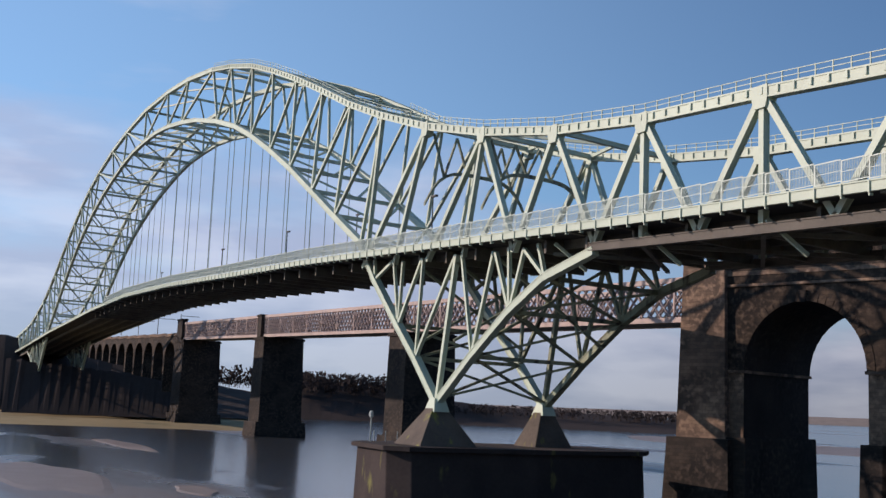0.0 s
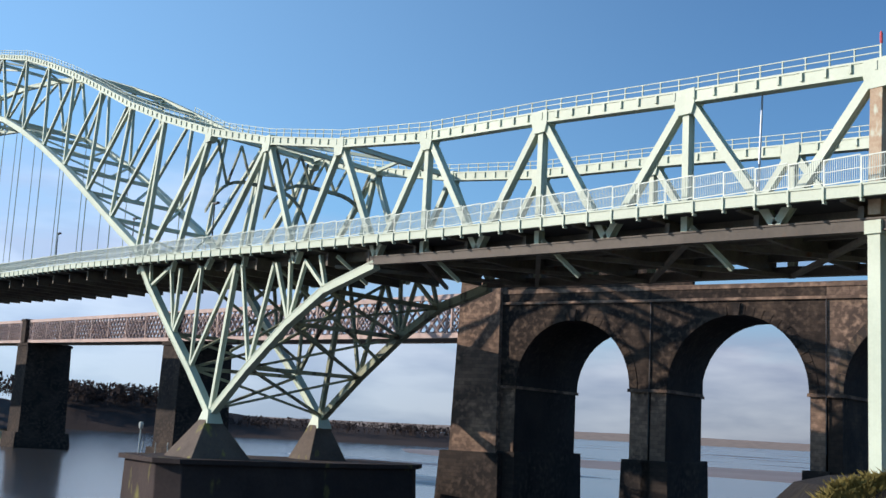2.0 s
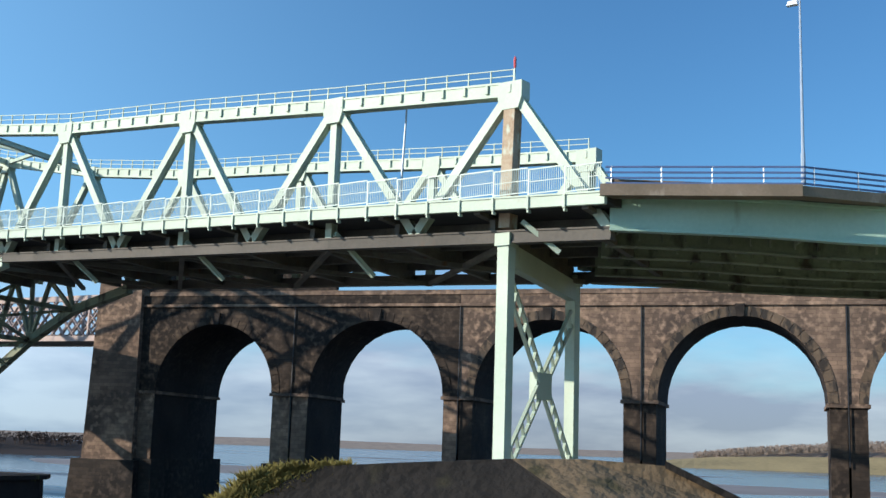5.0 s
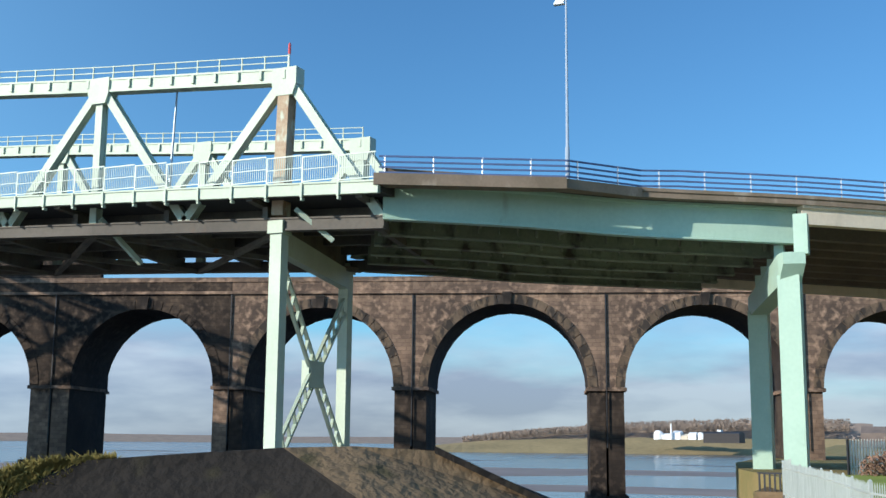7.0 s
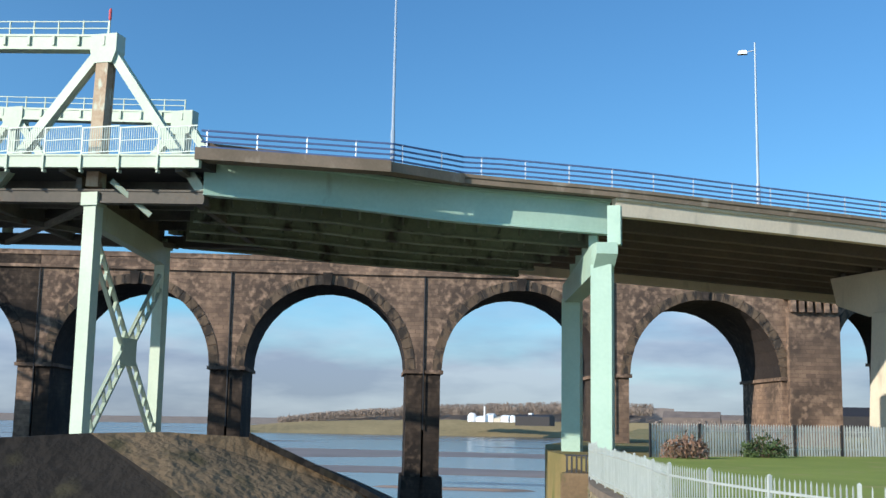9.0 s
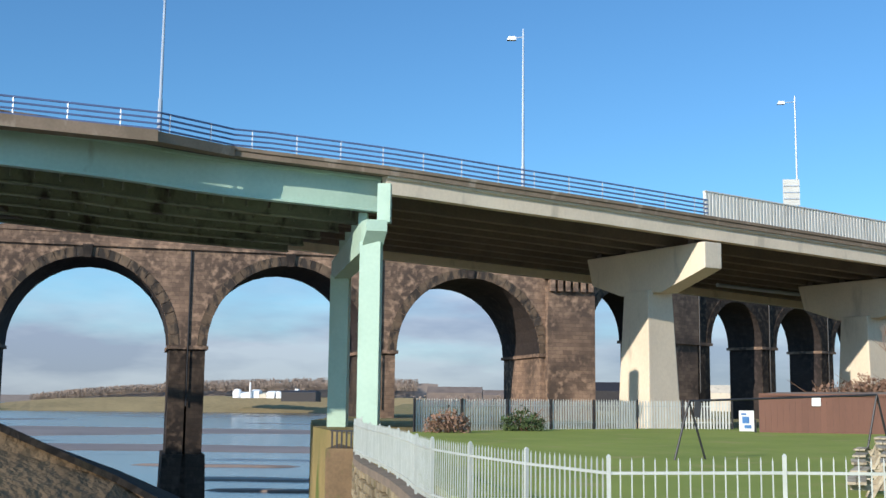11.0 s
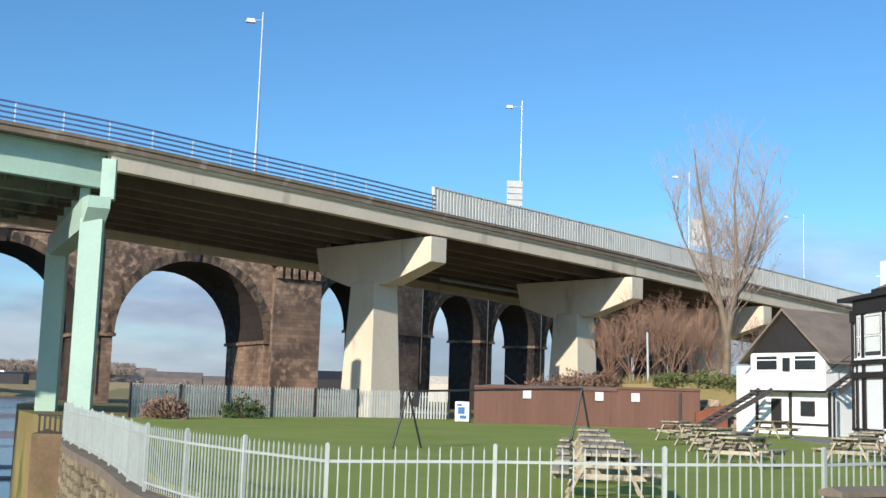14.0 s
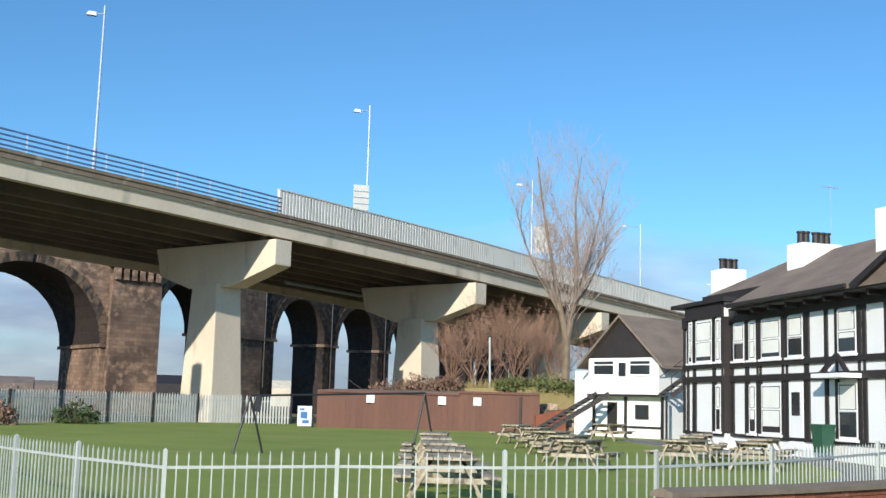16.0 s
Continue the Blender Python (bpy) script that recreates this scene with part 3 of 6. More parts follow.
# sand and mud banks in the river
for i, (a, d, lx, ly) in enumerate(((-82.5, 150, 32, 6.5), (-75.5, 132, 7, 2.5), (-79, 240, 30, 3), (-17, 260, 70, 22), (-13, 158, 13, 2.6), (-11.2, 138, 9, 1.8), (-14.6, 190, 13, 2.2), (-25, 420, 140, 40), (-40, 420, 160, 60), (-17, 118, 9, 3), (-12.5, 96, 5, 2.2), (-9.6, 84, 6, 4), (-15, 104, 4, 1.2))):
    x, y = d * math.sin(radians(a)), d * math.cos(radians(a))
    gg = Geo()
    rr = random.Random(int(d))
    p1, p2 = rr.uniform(0, 6.28), rr.uniform(0, 6.28)
    wob = lambda t: 1 + 0.16 * math.sin(2 * t + p1) + 0.08 * math.sin(5 * t + p2)
    rim = [(x + lx * math.cos(t) * wob(t), y + ly * math.sin(t) * wob(t), WZ - 0.1) for t in np.linspace(0, 6.283, 49)[:-1]]
    inner = [(x + (p[0] - x) * 0.8, y + (p[1] - y) * 0.8, WZ + 0.12 + 0.02 * i) for p in rim]
    gg.prism(rim, inner)
    single("mud_bank", gg, MUD, "low wet brown mud bank bared by the tide", kind="structure")


def far_works(x, y, z, k):
    """A white works with tanks and a stack on the far bank; k: its size."""
    w = thing("factory", (x, y, z), "white works with tanks and a stack on the far bank", "factory")
    for a, b, h, m in ((-17, -9, 3.4, WHITE), (-8.6, -2, 5.6, WHITE), (-1.6, 4, 3.0, CONCRETE), (4.4, 11, 4.4, WHITE)):
        part("hall", Geo().box(x + a * k, x + b * k, y, y + 12, z, z + h * k).prism([(x + a * k, y, z + h * k), (x + a * k, y + 12, z + h * k), (x + a * k, y + 6, z + (h + 1.6) * k)], [(x + b * k, y, z + h * k), (x + b * k, y + 12, z + h * k), (x + b * k, y + 6, z + (h + 1.6) * k)]), m, w)
    part("tank", Geo().turned([(4 * k, 0), (4 * k, 5 * k), (2.5 * k, 7 * k), (0.3, 7.6 * k)], (x - 21 * k, y + 4, z), 14), WHITE, w)
    part("tank", Geo().turned([(3 * k, 0), (3 * k, 4 * k), (1.8 * k, 5.6 * k), (0.3, 6 * k)], (x + 14 * k, y + 4, z), 14), WHITE, w)
    part("stack", Geo().turned([(0.9, 0), (0.7, 12 * k), (0.7, 13 * k)], (x - 9 * k, y - 2, z), 10), WHITE, w)
    part("annexe", Geo().box(x + 17 * k, x + 28 * k, y, y + 10, z, z + 4 * k).box(x + 28 * k, x + 31 * k, y, y + 8, z, z + 8 * k), WHITE, w)
    return w


far_works(-214, 955, 7.5, 1.0)
single("warehouse", Geo().box(-191, -163, 925, 950, 5.0, 12.5).prism([(-191, 925, 12.5), (-191, 950, 12.5), (-191, 937, 14)], [(-163, 925, 12.5), (-163, 950, 12.5), (-163, 937, 14)]), BLACKT, "long dark shed on the far river bank", "warehouse")
for i, (a, d, w, h) in enumerate(((-3.2, 420, 20, 5), (1.2, 330, 16, 6), (4.6, 300, 14, 5), (-0.5, 520, 30, 5), (10, 330, 14, 5))):
    x, y = d * math.sin(radians(a)), d * math.cos(radians(a))
    single("warehouse", Geo().box(x - w / 2, x + w / 2, y, y + 12, 4.3, 4.3 + h).prism([(x - w / 2, y, 4.3 + h), (x - w / 2, y + 12, 4.3 + h), (x - w / 2, y + 6, 6.6 + h)], [(x + w / 2, y, 4.3 + h), (x + w / 2, y + 12, 4.3 + h), (x + w / 2, y + 6, 6.6 + h)]), (DARKCONC, CONCRETE, BLACKT)[i % 3], "low far works building behind the viaduct", "warehouse")


# ---------------------------------------------------------------- the steel arch bridge
MID = -275.0
fold = lambda x: x if x > MID else 2 * MID - x
DX = [-275, -230, -187, -150, -106, -69, -42, -27]
DZ = [27.8, 27.0, 25.4, 24.1, 22.0, 20.2, 19.1, 18.4]
deck_z = lambda x: float(np.interp(fold(x), DX, DZ))
UX = [-275, -252, -233, -213, -200, -186, -174, -162, -150, -138.7, -127.7, -114.6, -101, -87.1, -73.7, -60, -46.6, -33.5]
UZ = [72.8, 72.0, 70.4, 67.6, 65.0, 61.6, 57.8, 53.6, 49.0, 44.5, 40.7, 36.7, 33.4, 30.8, 29.1, 28.1, 26.9, 25.9]
LX = [-275, -262, -250, -237, -224, -207.6, -194.5, -184.3, -173.2, -162.8, -152.3, -142.6, -132.8, -127.6, -120.2, -115.1, -109.3]
LZ = [65.0, 64.8, 63.8, 62.1, 60.0, 56.4, 52.8, 49.2, 44.7, 40.1, 35.0, 30.2, 25.5, 20.5, 14.7, 10.9, 6.1]
YN, YF, SKEW = 53.0, 68.0, -3.3
up_nodes = list(zip(UX, UZ))
low_nodes = list(zip(LX, LZ))
mirror = lambda nodes: [(2 * MID - x, z) for x, z in nodes]

bridge = thing("road_bridge", (-110, 60, 0), "pale green steel through-arch road bridge over a tidal river", "bridge")


def rib(y, dx, near):
    P = lambda n: Vector((n[0] + dx, y, n[1]))
    for flip in (False, True):
        U = mirror(up_nodes) if flip else up_nodes
        L = mirror(low_nodes) if flip else low_nodes
        for a, b in zip(U, U[1:]):
            part("upper_chord", Geo().beam(P(a), P(b), 0.8, 0.85, hollow=0.12), STEEL, bridge)
        for a, b in zip(L, L[1:]):
            part("arch_rib", Geo().beam(P(a), P(b), 0.8, 0.82, hollow=0.12), STEEL, bridge)
        # arch web: posts and slanting bars
        pairs = [(-275, -275), (-252, -250), (-233, -237), (-213, -207.6), (-200, -194.5), (-186, -184.3), (-174, -173.2), (-162, -162.8), (-150, -152.3), (-138.7, -142.6), (-127.7, -132.8)]
        UM, LM = dict(up_nodes), dict(low_nodes)
        pt_u = lambda x: P((2 * MID - x if flip else x, UM[x]))
        pt_l = lambda x: P((2 * MID - x if flip else x, LM[x]))
        for i, (a, b) in enumerate(pairs):
            if not (flip and i == 0):
                part("post", Geo().beam(pt_u(a), pt_l(b), 0.4, 0.42, (0, 1, 0), 0.3), STEEL, bridge)
            if i:
                part("diagonal", Geo().beam(pt_l(pairs[i - 1][1]), pt_u(a), 0.38, 0.42, (0, 1, 0), 0.3), STEEL, bridge)
        # side span: webs from each top node to the bottom chord
        X = lambda x: 2 * MID - x if flip else x
        bz = lambda x: deck_z(x) - 0.9
        B = lambda x: Vector((X(x) + dx, y, bz(x)))
        for top in (-46.6, -60, -73.7):
            part("post", Geo().beam(pt_u(top), B(top), 0.5, 0.55, (0, 1, 0), 0.3), STEEL, bridge)
        for top, ends in ((-33.5, (-40, -27.4)), (-46.6, (-40, -53.3)), (-60, (-53.3, -66.8)), (-73.7, (-66.8, -80.4)), (-87.1, (-80.4, -94)), (-101, (-94, -113)), (-114.6, (-131.5, -122))):
            for e in ends:
                part("diagonal", Geo().beam(pt_u(top), B(e), 0.52, 0.54, (0, 1, 0), 0.3), STEEL, bridge)
        part("post", Geo().beam(pt_u(-101), B(-104.5), 0.45, 0.5, (0, 1, 0), 0.3), STEEL, bridge)
        part("post", Geo().beam(pt_u(-127.7), B(-131), 0.45, 0.5, (0, 1, 0), 0.3), STEEL, bridge)
        # end post above the bearing column, rusted
        part("end_post", Geo().beam(pt_u(-33.5), B(-33.7) + Vector((0, 0, 0.2)), 0.72, 0.8, (0, 1, 0), 0.15), RUSTY if near and not flip else STEEL, bridge, "rust-stained end post" if near and not flip else "")
        xs = [-27.2, -33.6, -46.6, -60, -73.7, -81]
        for a, b in zip(xs, xs[1:]):
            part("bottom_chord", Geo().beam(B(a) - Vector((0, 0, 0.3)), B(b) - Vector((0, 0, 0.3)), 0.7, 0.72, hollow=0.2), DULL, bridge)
        for top in (-33.5, -46.6, -60, -73.7, -87.1, -101, -114.6):
            c = pt_u(top)
            w, d = (0.78, 0.44)
            s0 = [(c.x - w, y - d, c.z + 0.45), (c.x + w, y - d, c.z + 0.45), (c.x + w, y - d, c.z - 0.5), (c.x + 0.55, y - d, c.z - 1.15), (c.x - 0.55, y - d, c.z - 1.15), (c.x - w, y - d, c.z - 0.5)]
            part("gusset", Geo().prism(s0, [(p[0], y + d, p[2]) for p in s0]), STEEL, bridge)
        # the leg that spreads from the bearing under the deck to the side span
        Q = lambda x, z: Vector((X(x) + dx, y, z))
        foot = Q(-109.3, 6.1)
        leg = [(-109.3, 6.1), (-101.9, 10.8), (-94.6, 14.9), (-88.3, 17.6), (-80.4, 19.2)]
        gg = Geo()
        for a, b in zip(leg, leg[1:]):
            gg.beam(Q(*a), Q(*b), 0.75, 0.75, hollow=0.12)
        part("leg", gg, STEEL if near else DARKGREEN, bridge)
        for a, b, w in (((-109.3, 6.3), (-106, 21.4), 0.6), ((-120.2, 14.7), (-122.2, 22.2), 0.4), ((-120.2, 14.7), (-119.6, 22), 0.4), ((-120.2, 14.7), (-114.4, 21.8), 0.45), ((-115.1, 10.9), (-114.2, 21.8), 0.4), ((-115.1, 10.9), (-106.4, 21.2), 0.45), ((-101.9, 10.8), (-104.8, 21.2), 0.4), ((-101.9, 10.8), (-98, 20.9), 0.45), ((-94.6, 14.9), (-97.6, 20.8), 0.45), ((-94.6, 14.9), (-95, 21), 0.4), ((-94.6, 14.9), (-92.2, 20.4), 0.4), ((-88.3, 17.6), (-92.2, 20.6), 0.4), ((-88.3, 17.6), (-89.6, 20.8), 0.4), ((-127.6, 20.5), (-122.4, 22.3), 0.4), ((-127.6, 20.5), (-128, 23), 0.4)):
            part("strut", Geo().beam(Q(*a), Q(*b), w * 0.85, w * 0.85, (0, 1, 0), 0.3), STEEL if near else DARKGREEN, bridge)
        part("bearing_shoe", Geo().hexa([tuple(foot + Vector((sx * 1.2, sy * 0.9, -0.9))) for sx, sy in ((-1, -1), (1, -1), (1, 1), (-1, 1))], [tuple(foot + Vector((sx * 0.6, sy * 0.6, 0.5))) for sx, sy in ((-1, -1), (1, -1), (1, 1), (-1, 1))]), STEEL, bridge)
        # hangers from rib to deck
        for x in LX[:12]:
            if flip and x == -275:
                continue
            a = pt_l(x)
            part("hanger", Geo().tube(a, (a.x, y, deck_z(a.x - dx) + 0.6), 0.07, 0.07, 5), STEEL, bridge)


rib(YN, 0.0, True)
rib(YF, SKEW, False)

# bracing between the two ribs
for nodes, wid in ((up_nodes, 0.45), (low_nodes[:13], 0.5)):
    for grp in (nodes, mirror(nodes)):
        for i, n in enumerate(grp):
            a, b = Vector((n[0], YN, n[1])), Vector((n[0] + SKEW, YF, n[1]))
            if grp is nodes and n[0] > -84:
                continue
            part("cross_strut", Geo().beam(a, b, wid, wid, hollow=0.3), STEEL, bridge)
            if i + 1 < len(grp) and (grp is not nodes or grp[i + 1][0] < -84):
                m = grp[i + 1]
                c, d = Vector((m[0], YN, m[1])), Vector((m[0] + SKEW, YF, m[1]))
                part("lateral_brace", Geo().beam(a, (c + d) / 2, 0.3, 0.3), STEEL, bridge)
                part("lateral_brace", Geo().beam(b, (c + d) / 2, 0.3, 0.3), STEEL, bridge)
# portal frames over the road: an arched lower bar with lattice above it
for px, rise in ((-114.6, 4.6), (-101, 3.6)):
    z = dict(up_nodes)[px]
    arc = lambda t: Vector((px + SKEW * t, YN + (YF - YN) * t, z - rise - 4.2 * abs(2 * t - 1) ** 4))
    topl = lambda t: Vector((px + SKEW * t, YN + (YF - YN) * t, z - 0.6))
    gg = Geo().sweep([arc(k / 16) for k in range(17)], [(-0.15, -0.18), (0.15, -0.18), (0.15, 0.18), (-0.15, 0.18)])
    part("portal_arch", gg, DARKGREEN, bridge)
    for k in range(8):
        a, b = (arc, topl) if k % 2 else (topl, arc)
        part("portal_lattice", Geo().beam(a(0.06 + 0.11 * k), b(0.06 + 0.11 * (k + 1)), 0.22, 0.22), DARKGREEN, bridge)
# sway bracing between the splayed legs
for (x0, z0), (x1, z1) in (((-109.3, 6.6), (-101.9, 10.8)), ((-101.9, 10.8), (-94.6, 14.9)), ((-109.3, 6.6), (-115.1, 10.9)), ((-115.1, 10.9), (-120.2, 14.7)), ((-94.6, 14.9), (-88.3, 17.6))):
    part("sway_brace", Geo().beam((x0, YN, z0), (x1 + SKEW, YF, z1), 0.26, 0.26), DARKGREEN, bridge)
    part("sway_brace", Geo().beam((x1, YN, z1), (x0 + SKEW, YF, z0), 0.26, 0.26), DARKGREEN, bridge)
    part("sway_brace", Geo().beam((x1, YN, z1), (x1 + SKEW, YF, z1), 0.4, 0.4), DARKGREEN, bridge)
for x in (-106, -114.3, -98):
    part("sway_brace", Geo().beam((x, YN, 20.6), (x + SKEW, YF, 12.5), 0.26, 0.26), DARKGREEN, bridge)
    part("sway_brace", Geo().beam((x, YN, 12.5), (x + SKEW, YF, 20.6), 0.26, 0.26), DARKGREEN, bridge)

# deck
DECKX = [-26.7, -33.5, -42, -55, -69, -87, -106, -128, -150, -187, -230, -275, -320, -363, -400, -444, -481, -523]
dpath = [(x, 51.0, deck_z(x)) for x in reversed(DECKX)]
part("deck_slab", Geo().sweep(dpath, [(0.35, 0.1), (19.6, 0.1), (19.6, 0.62), (0.35, 0.62)]), ROADTAR, bridge)
part("edge_beam", Geo().sweep(dpath, [(0, -0.02), (0.3, -0.02), (0.3, 0.66), (-0.06, 0.66), (-0.06, 0.56), (0, 0.56)]), STEEL, bridge)
part("edge_beam", Geo().sweep(dpath, [(19.65, 0), (19.95, 0), (19.95, 0.66), (19.65, 0.66)]), STEEL, bridge)
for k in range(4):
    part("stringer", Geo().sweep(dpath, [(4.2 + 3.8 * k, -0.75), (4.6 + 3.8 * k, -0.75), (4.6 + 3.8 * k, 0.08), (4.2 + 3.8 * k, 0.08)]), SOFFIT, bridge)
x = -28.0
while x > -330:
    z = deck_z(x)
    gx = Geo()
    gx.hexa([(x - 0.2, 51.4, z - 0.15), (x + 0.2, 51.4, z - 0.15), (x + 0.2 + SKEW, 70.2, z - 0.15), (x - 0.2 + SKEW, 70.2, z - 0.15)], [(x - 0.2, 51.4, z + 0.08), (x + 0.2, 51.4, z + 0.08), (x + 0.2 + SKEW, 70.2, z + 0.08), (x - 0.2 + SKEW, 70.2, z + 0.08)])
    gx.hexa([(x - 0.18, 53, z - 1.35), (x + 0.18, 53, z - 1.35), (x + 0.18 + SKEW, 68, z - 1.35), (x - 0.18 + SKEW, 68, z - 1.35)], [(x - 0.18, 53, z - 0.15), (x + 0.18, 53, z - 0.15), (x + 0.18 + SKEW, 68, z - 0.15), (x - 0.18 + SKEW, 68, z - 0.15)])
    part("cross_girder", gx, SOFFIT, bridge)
    x -= 6.72
# wind bracing under the side span
for a, b in zip((-33.5, -46.6, -60, -73.7), (-46.6, -60, -73.7, -87)):
    za, zb = deck_z(a) - 1.5, deck_z(b) - 1.5
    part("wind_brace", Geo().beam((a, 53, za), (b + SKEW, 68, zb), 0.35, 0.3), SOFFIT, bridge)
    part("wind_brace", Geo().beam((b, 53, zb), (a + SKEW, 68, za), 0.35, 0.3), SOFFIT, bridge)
    part("knee_brace", Geo().beam((b + 0.5, 52.8, zb + 0.9), (b + 1.4, 55.6, zb - 1.4), 0.28, 0.28), STEEL, bridge)
part("knee_brace", Geo().beam((-32.4, 52.4, 18.2), (-30.6, 53.4, 16.5), 0.26, 0.26), STEEL, bridge)

# bearing columns and their lattice bracing at the shore end
for cx, cy in ((-33.75, 53.0), (-37.9, 68.0)):
    gc = Geo().box(cx - 0.36, cx + 0.36, cy - 0.36, cy + 0.36, -5, 17.4)
    gc.box(cx - 0.48, cx + 0.48, cy - 0.48, cy + 0.48, 17.0, 17.7)
    part("column", gc, STEEL, bridge, bevel=0.0)


def ladder(a, b, parent, mat):
    """A lattice bar: two angle rails and rungs."""
    a, b = Vector(a), Vector(b)
    t = (b - a).normalized()
    side = t.cross(Vector((1, 0.3, 0))).normalized() * 0.5
    gg = Geo().beam(a + side, b + side, 0.2, 0.2).beam(a - side, b - side, 0.2, 0.2)
    for k in range(14):
        c = a.lerp(b, (k + 0.5) / 14)
        gg.beam(c + side, c - side, 0.18, 0.14)
    part("lattice_brace", gg, mat, parent)


ladder((-34.0, 53.5, 15.5), (-37.7, 67.5, 5.0), bridge, STEEL)
ladder((-34.0, 53.5, 4.6), (-37.7, 67.5, 14.8), bridge, STEEL)
part("brace_plate", Geo().box(-36.1, -35.6, 59.6, 61.4, 9.0, 10.6), STEEL, bridge)
part("cross_beam", Geo().beam((-33.8, 53, 16.6), (-37.9, 68, 16.6), 0.6, 1.3), STEEL, bridge)

# hand rails along the upper chord
gp = Geo().box(-0.035, 0.035, -0.05, 0.03, 0.42, 1.25).box(-0.08, 0.08, -0.46, -0.34, -0.25, 0.25)
hp_mesh = mesh_of("chord_rail_post", gp, STEEL)
for y, dx, last in ((YN, 0.0, -215), (YF, SKEW, -140)):
    line = [(x + dx, y, z) for x, z in reversed(up_nodes) if x >= last - 12]
    for k, (p, t) in enumerate(along(line, 1.55)):
        piece("chord_rail_post", hp_mesh, bridge, p + Vector((0, -0.02, 0.05)))
    for h in (0.87, 1.25):
        for a, b in zip(line, line[1:]):
            part("chord_rail", Geo().beam((a[0], a[1] - 0.05, a[2] + h), (b[0], b[1] - 0.05, b[2] + h), 0.05, 0.05), STEEL, bridge)
# mesh parapet panels along the deck edge
def slotted(xs, zs, solid, half):
    """One welded panel: cells of the grid xs by zs for which solid(i, j) holds, half its thickness to each side."""
    gg = Geo()
    nx, nz = len(xs), len(zs)
    idx = lambda i, j, side: (side * nz + j) * nx + i
    gg.v = [Vector((x, y, z)) for y in (-half, half) for z in zs for x in xs]
    full = lambda i, j: 0 <= i < nx - 1 and 0 <= j < nz - 1 and solid(i, j)
    for i in range(nx - 1):
        for j in range(nz - 1):
            if not full(i, j):
                continue
            for sd in (0, 1):
                gg.f.append((idx(i, j, sd), idx(i + 1, j, sd), idx(i + 1, j + 1, sd), idx(i, j + 1, sd)))
            for di, dj, a, b in ((-1, 0, (i, j), (i, j + 1)), (1, 0, (i + 1, j), (i + 1, j + 1)), (0, -1, (i, j), (i + 1, j)), (0, 1, (i, j + 1), (i + 1, j + 1))):
                if not full(i + di, j + dj):
                    gg.f.append((idx(*a, 0), idx(*b, 0), idx(*b, 1), idx(*a, 1)))
    return gg


slots = [-0.05, 0.05]
for k in range(16):
    slots += [0.115 + k * 0.13, 0.14 + k * 0.13]
slots.append(2.15)
gp = slotted(slots, [0.0, 0.08, 0.14, 0.74, 0.78, 1.40, 1.47], lambda i, j: i == 0 or (j in (1, 3, 5)) or (i % 2 == 0 and j > 0 and i < len(slots) - 2), 0.015)
pp_mesh = mesh_of("parapet_panel", gp, RAILPAINT)
gp = Geo().box(-0.07, 0.07, -0.10, 0.0, -0.14, 0.6).box(-0.05, 0.05, -0.05, 0.25, -0.3, -0.14)
pb_mesh = mesh_of("parapet_bracket", gp, STEEL)
x, k = -29.0, 0
while x > -300:
    piece("parapet_panel", pp_mesh, bridge, (x, 51.02, deck_z(x) + 0.62))
    piece("parapet_bracket", pb_mesh, bridge, (x, 51.0, deck_z(x) + 0.02))
    x -= 2.2
    k += 1
# beacon and slim mast
beacon = thing("warning_beacon", (-33.4, 52.9, 26.5), "slim red warning beacon on top of the truss", "beacon")
part("stem", Geo().tube((-33.4, 52.9, 26.3), (-33.4, 52.9, 27.6), 0.05, 0.05), RAILPAINT, beacon)
part("lamp", Geo().turned([(0.06, 0), (0.085, 0.1), (0.085, 0.55), (0.04, 0.68)], (-33.4, 52.9, 27.2), 8), RED, beacon)
mast = thing("lighting_mast", (-42.3, 54.2, 19.5), "slim pale lamp mast on the bridge deck", "lamp mast", "masts on the bridge")
part("pole", Geo().tube((-42.3, 54.2, 19.5), (-42.0, 54.2, 26.6), 0.09, 0.06), PALERAIL, mast)
part("lamp_head", Geo().box(-42.7, -41.9, 54.1, 54.3, 26.5, 26.7), PALERAIL, mast)
for i, x in enumerate((-142, -170, -205, -250, -310)):
    m = thing("lighting_mast", (x, 67, deck_z(x) + 0.6), "slim pale lamp mast on the bridge deck", "lamp mast", "masts on the bridge")
    z = deck_z(x) + 0.6
    part("pole", Geo().tube((x, 67, z), (x, 67, z + 10), 0.13, 0.08), BLACKM, m)
    part("lamp_head", Geo().box(x - 0.2, x + 1.2, 66.8, 67.2, z + 9.9, z + 10.15), BLACKM, m)

# river pier with its two pedestals
river_pier = thing("river_pier", (-110, 62, 0), "dark tide-stained concrete river pier of the arch", "bridge pier")
out = [(-117.5, 48.6), (-115.5, 46.8), (-106.5, 46.2), (-104.2, 48), (-103.6, 62), (-105.5, 76), (-109, 79), (-117, 77), (-119, 62)]
cg = Geo().prism([(x * 1.0 - 0.6 * (1 if x < -110 else -1), y, -6) for x, y in out], [(x, y, 1.5) for x, y in out])
part("caisson", cg, CAISSON, river_pier, bevel=0.15)
rimo = [(x + (0.5 if x > -110 else -0.5), y + (0.5 if y > 62 else -0.5)) for x, y in out]
part("capping", Geo().prism([(x, y, 1.3) for x, y in rimo], [(x, y, 1.75) for x, y in rimo]), CAISSON, river_pier)
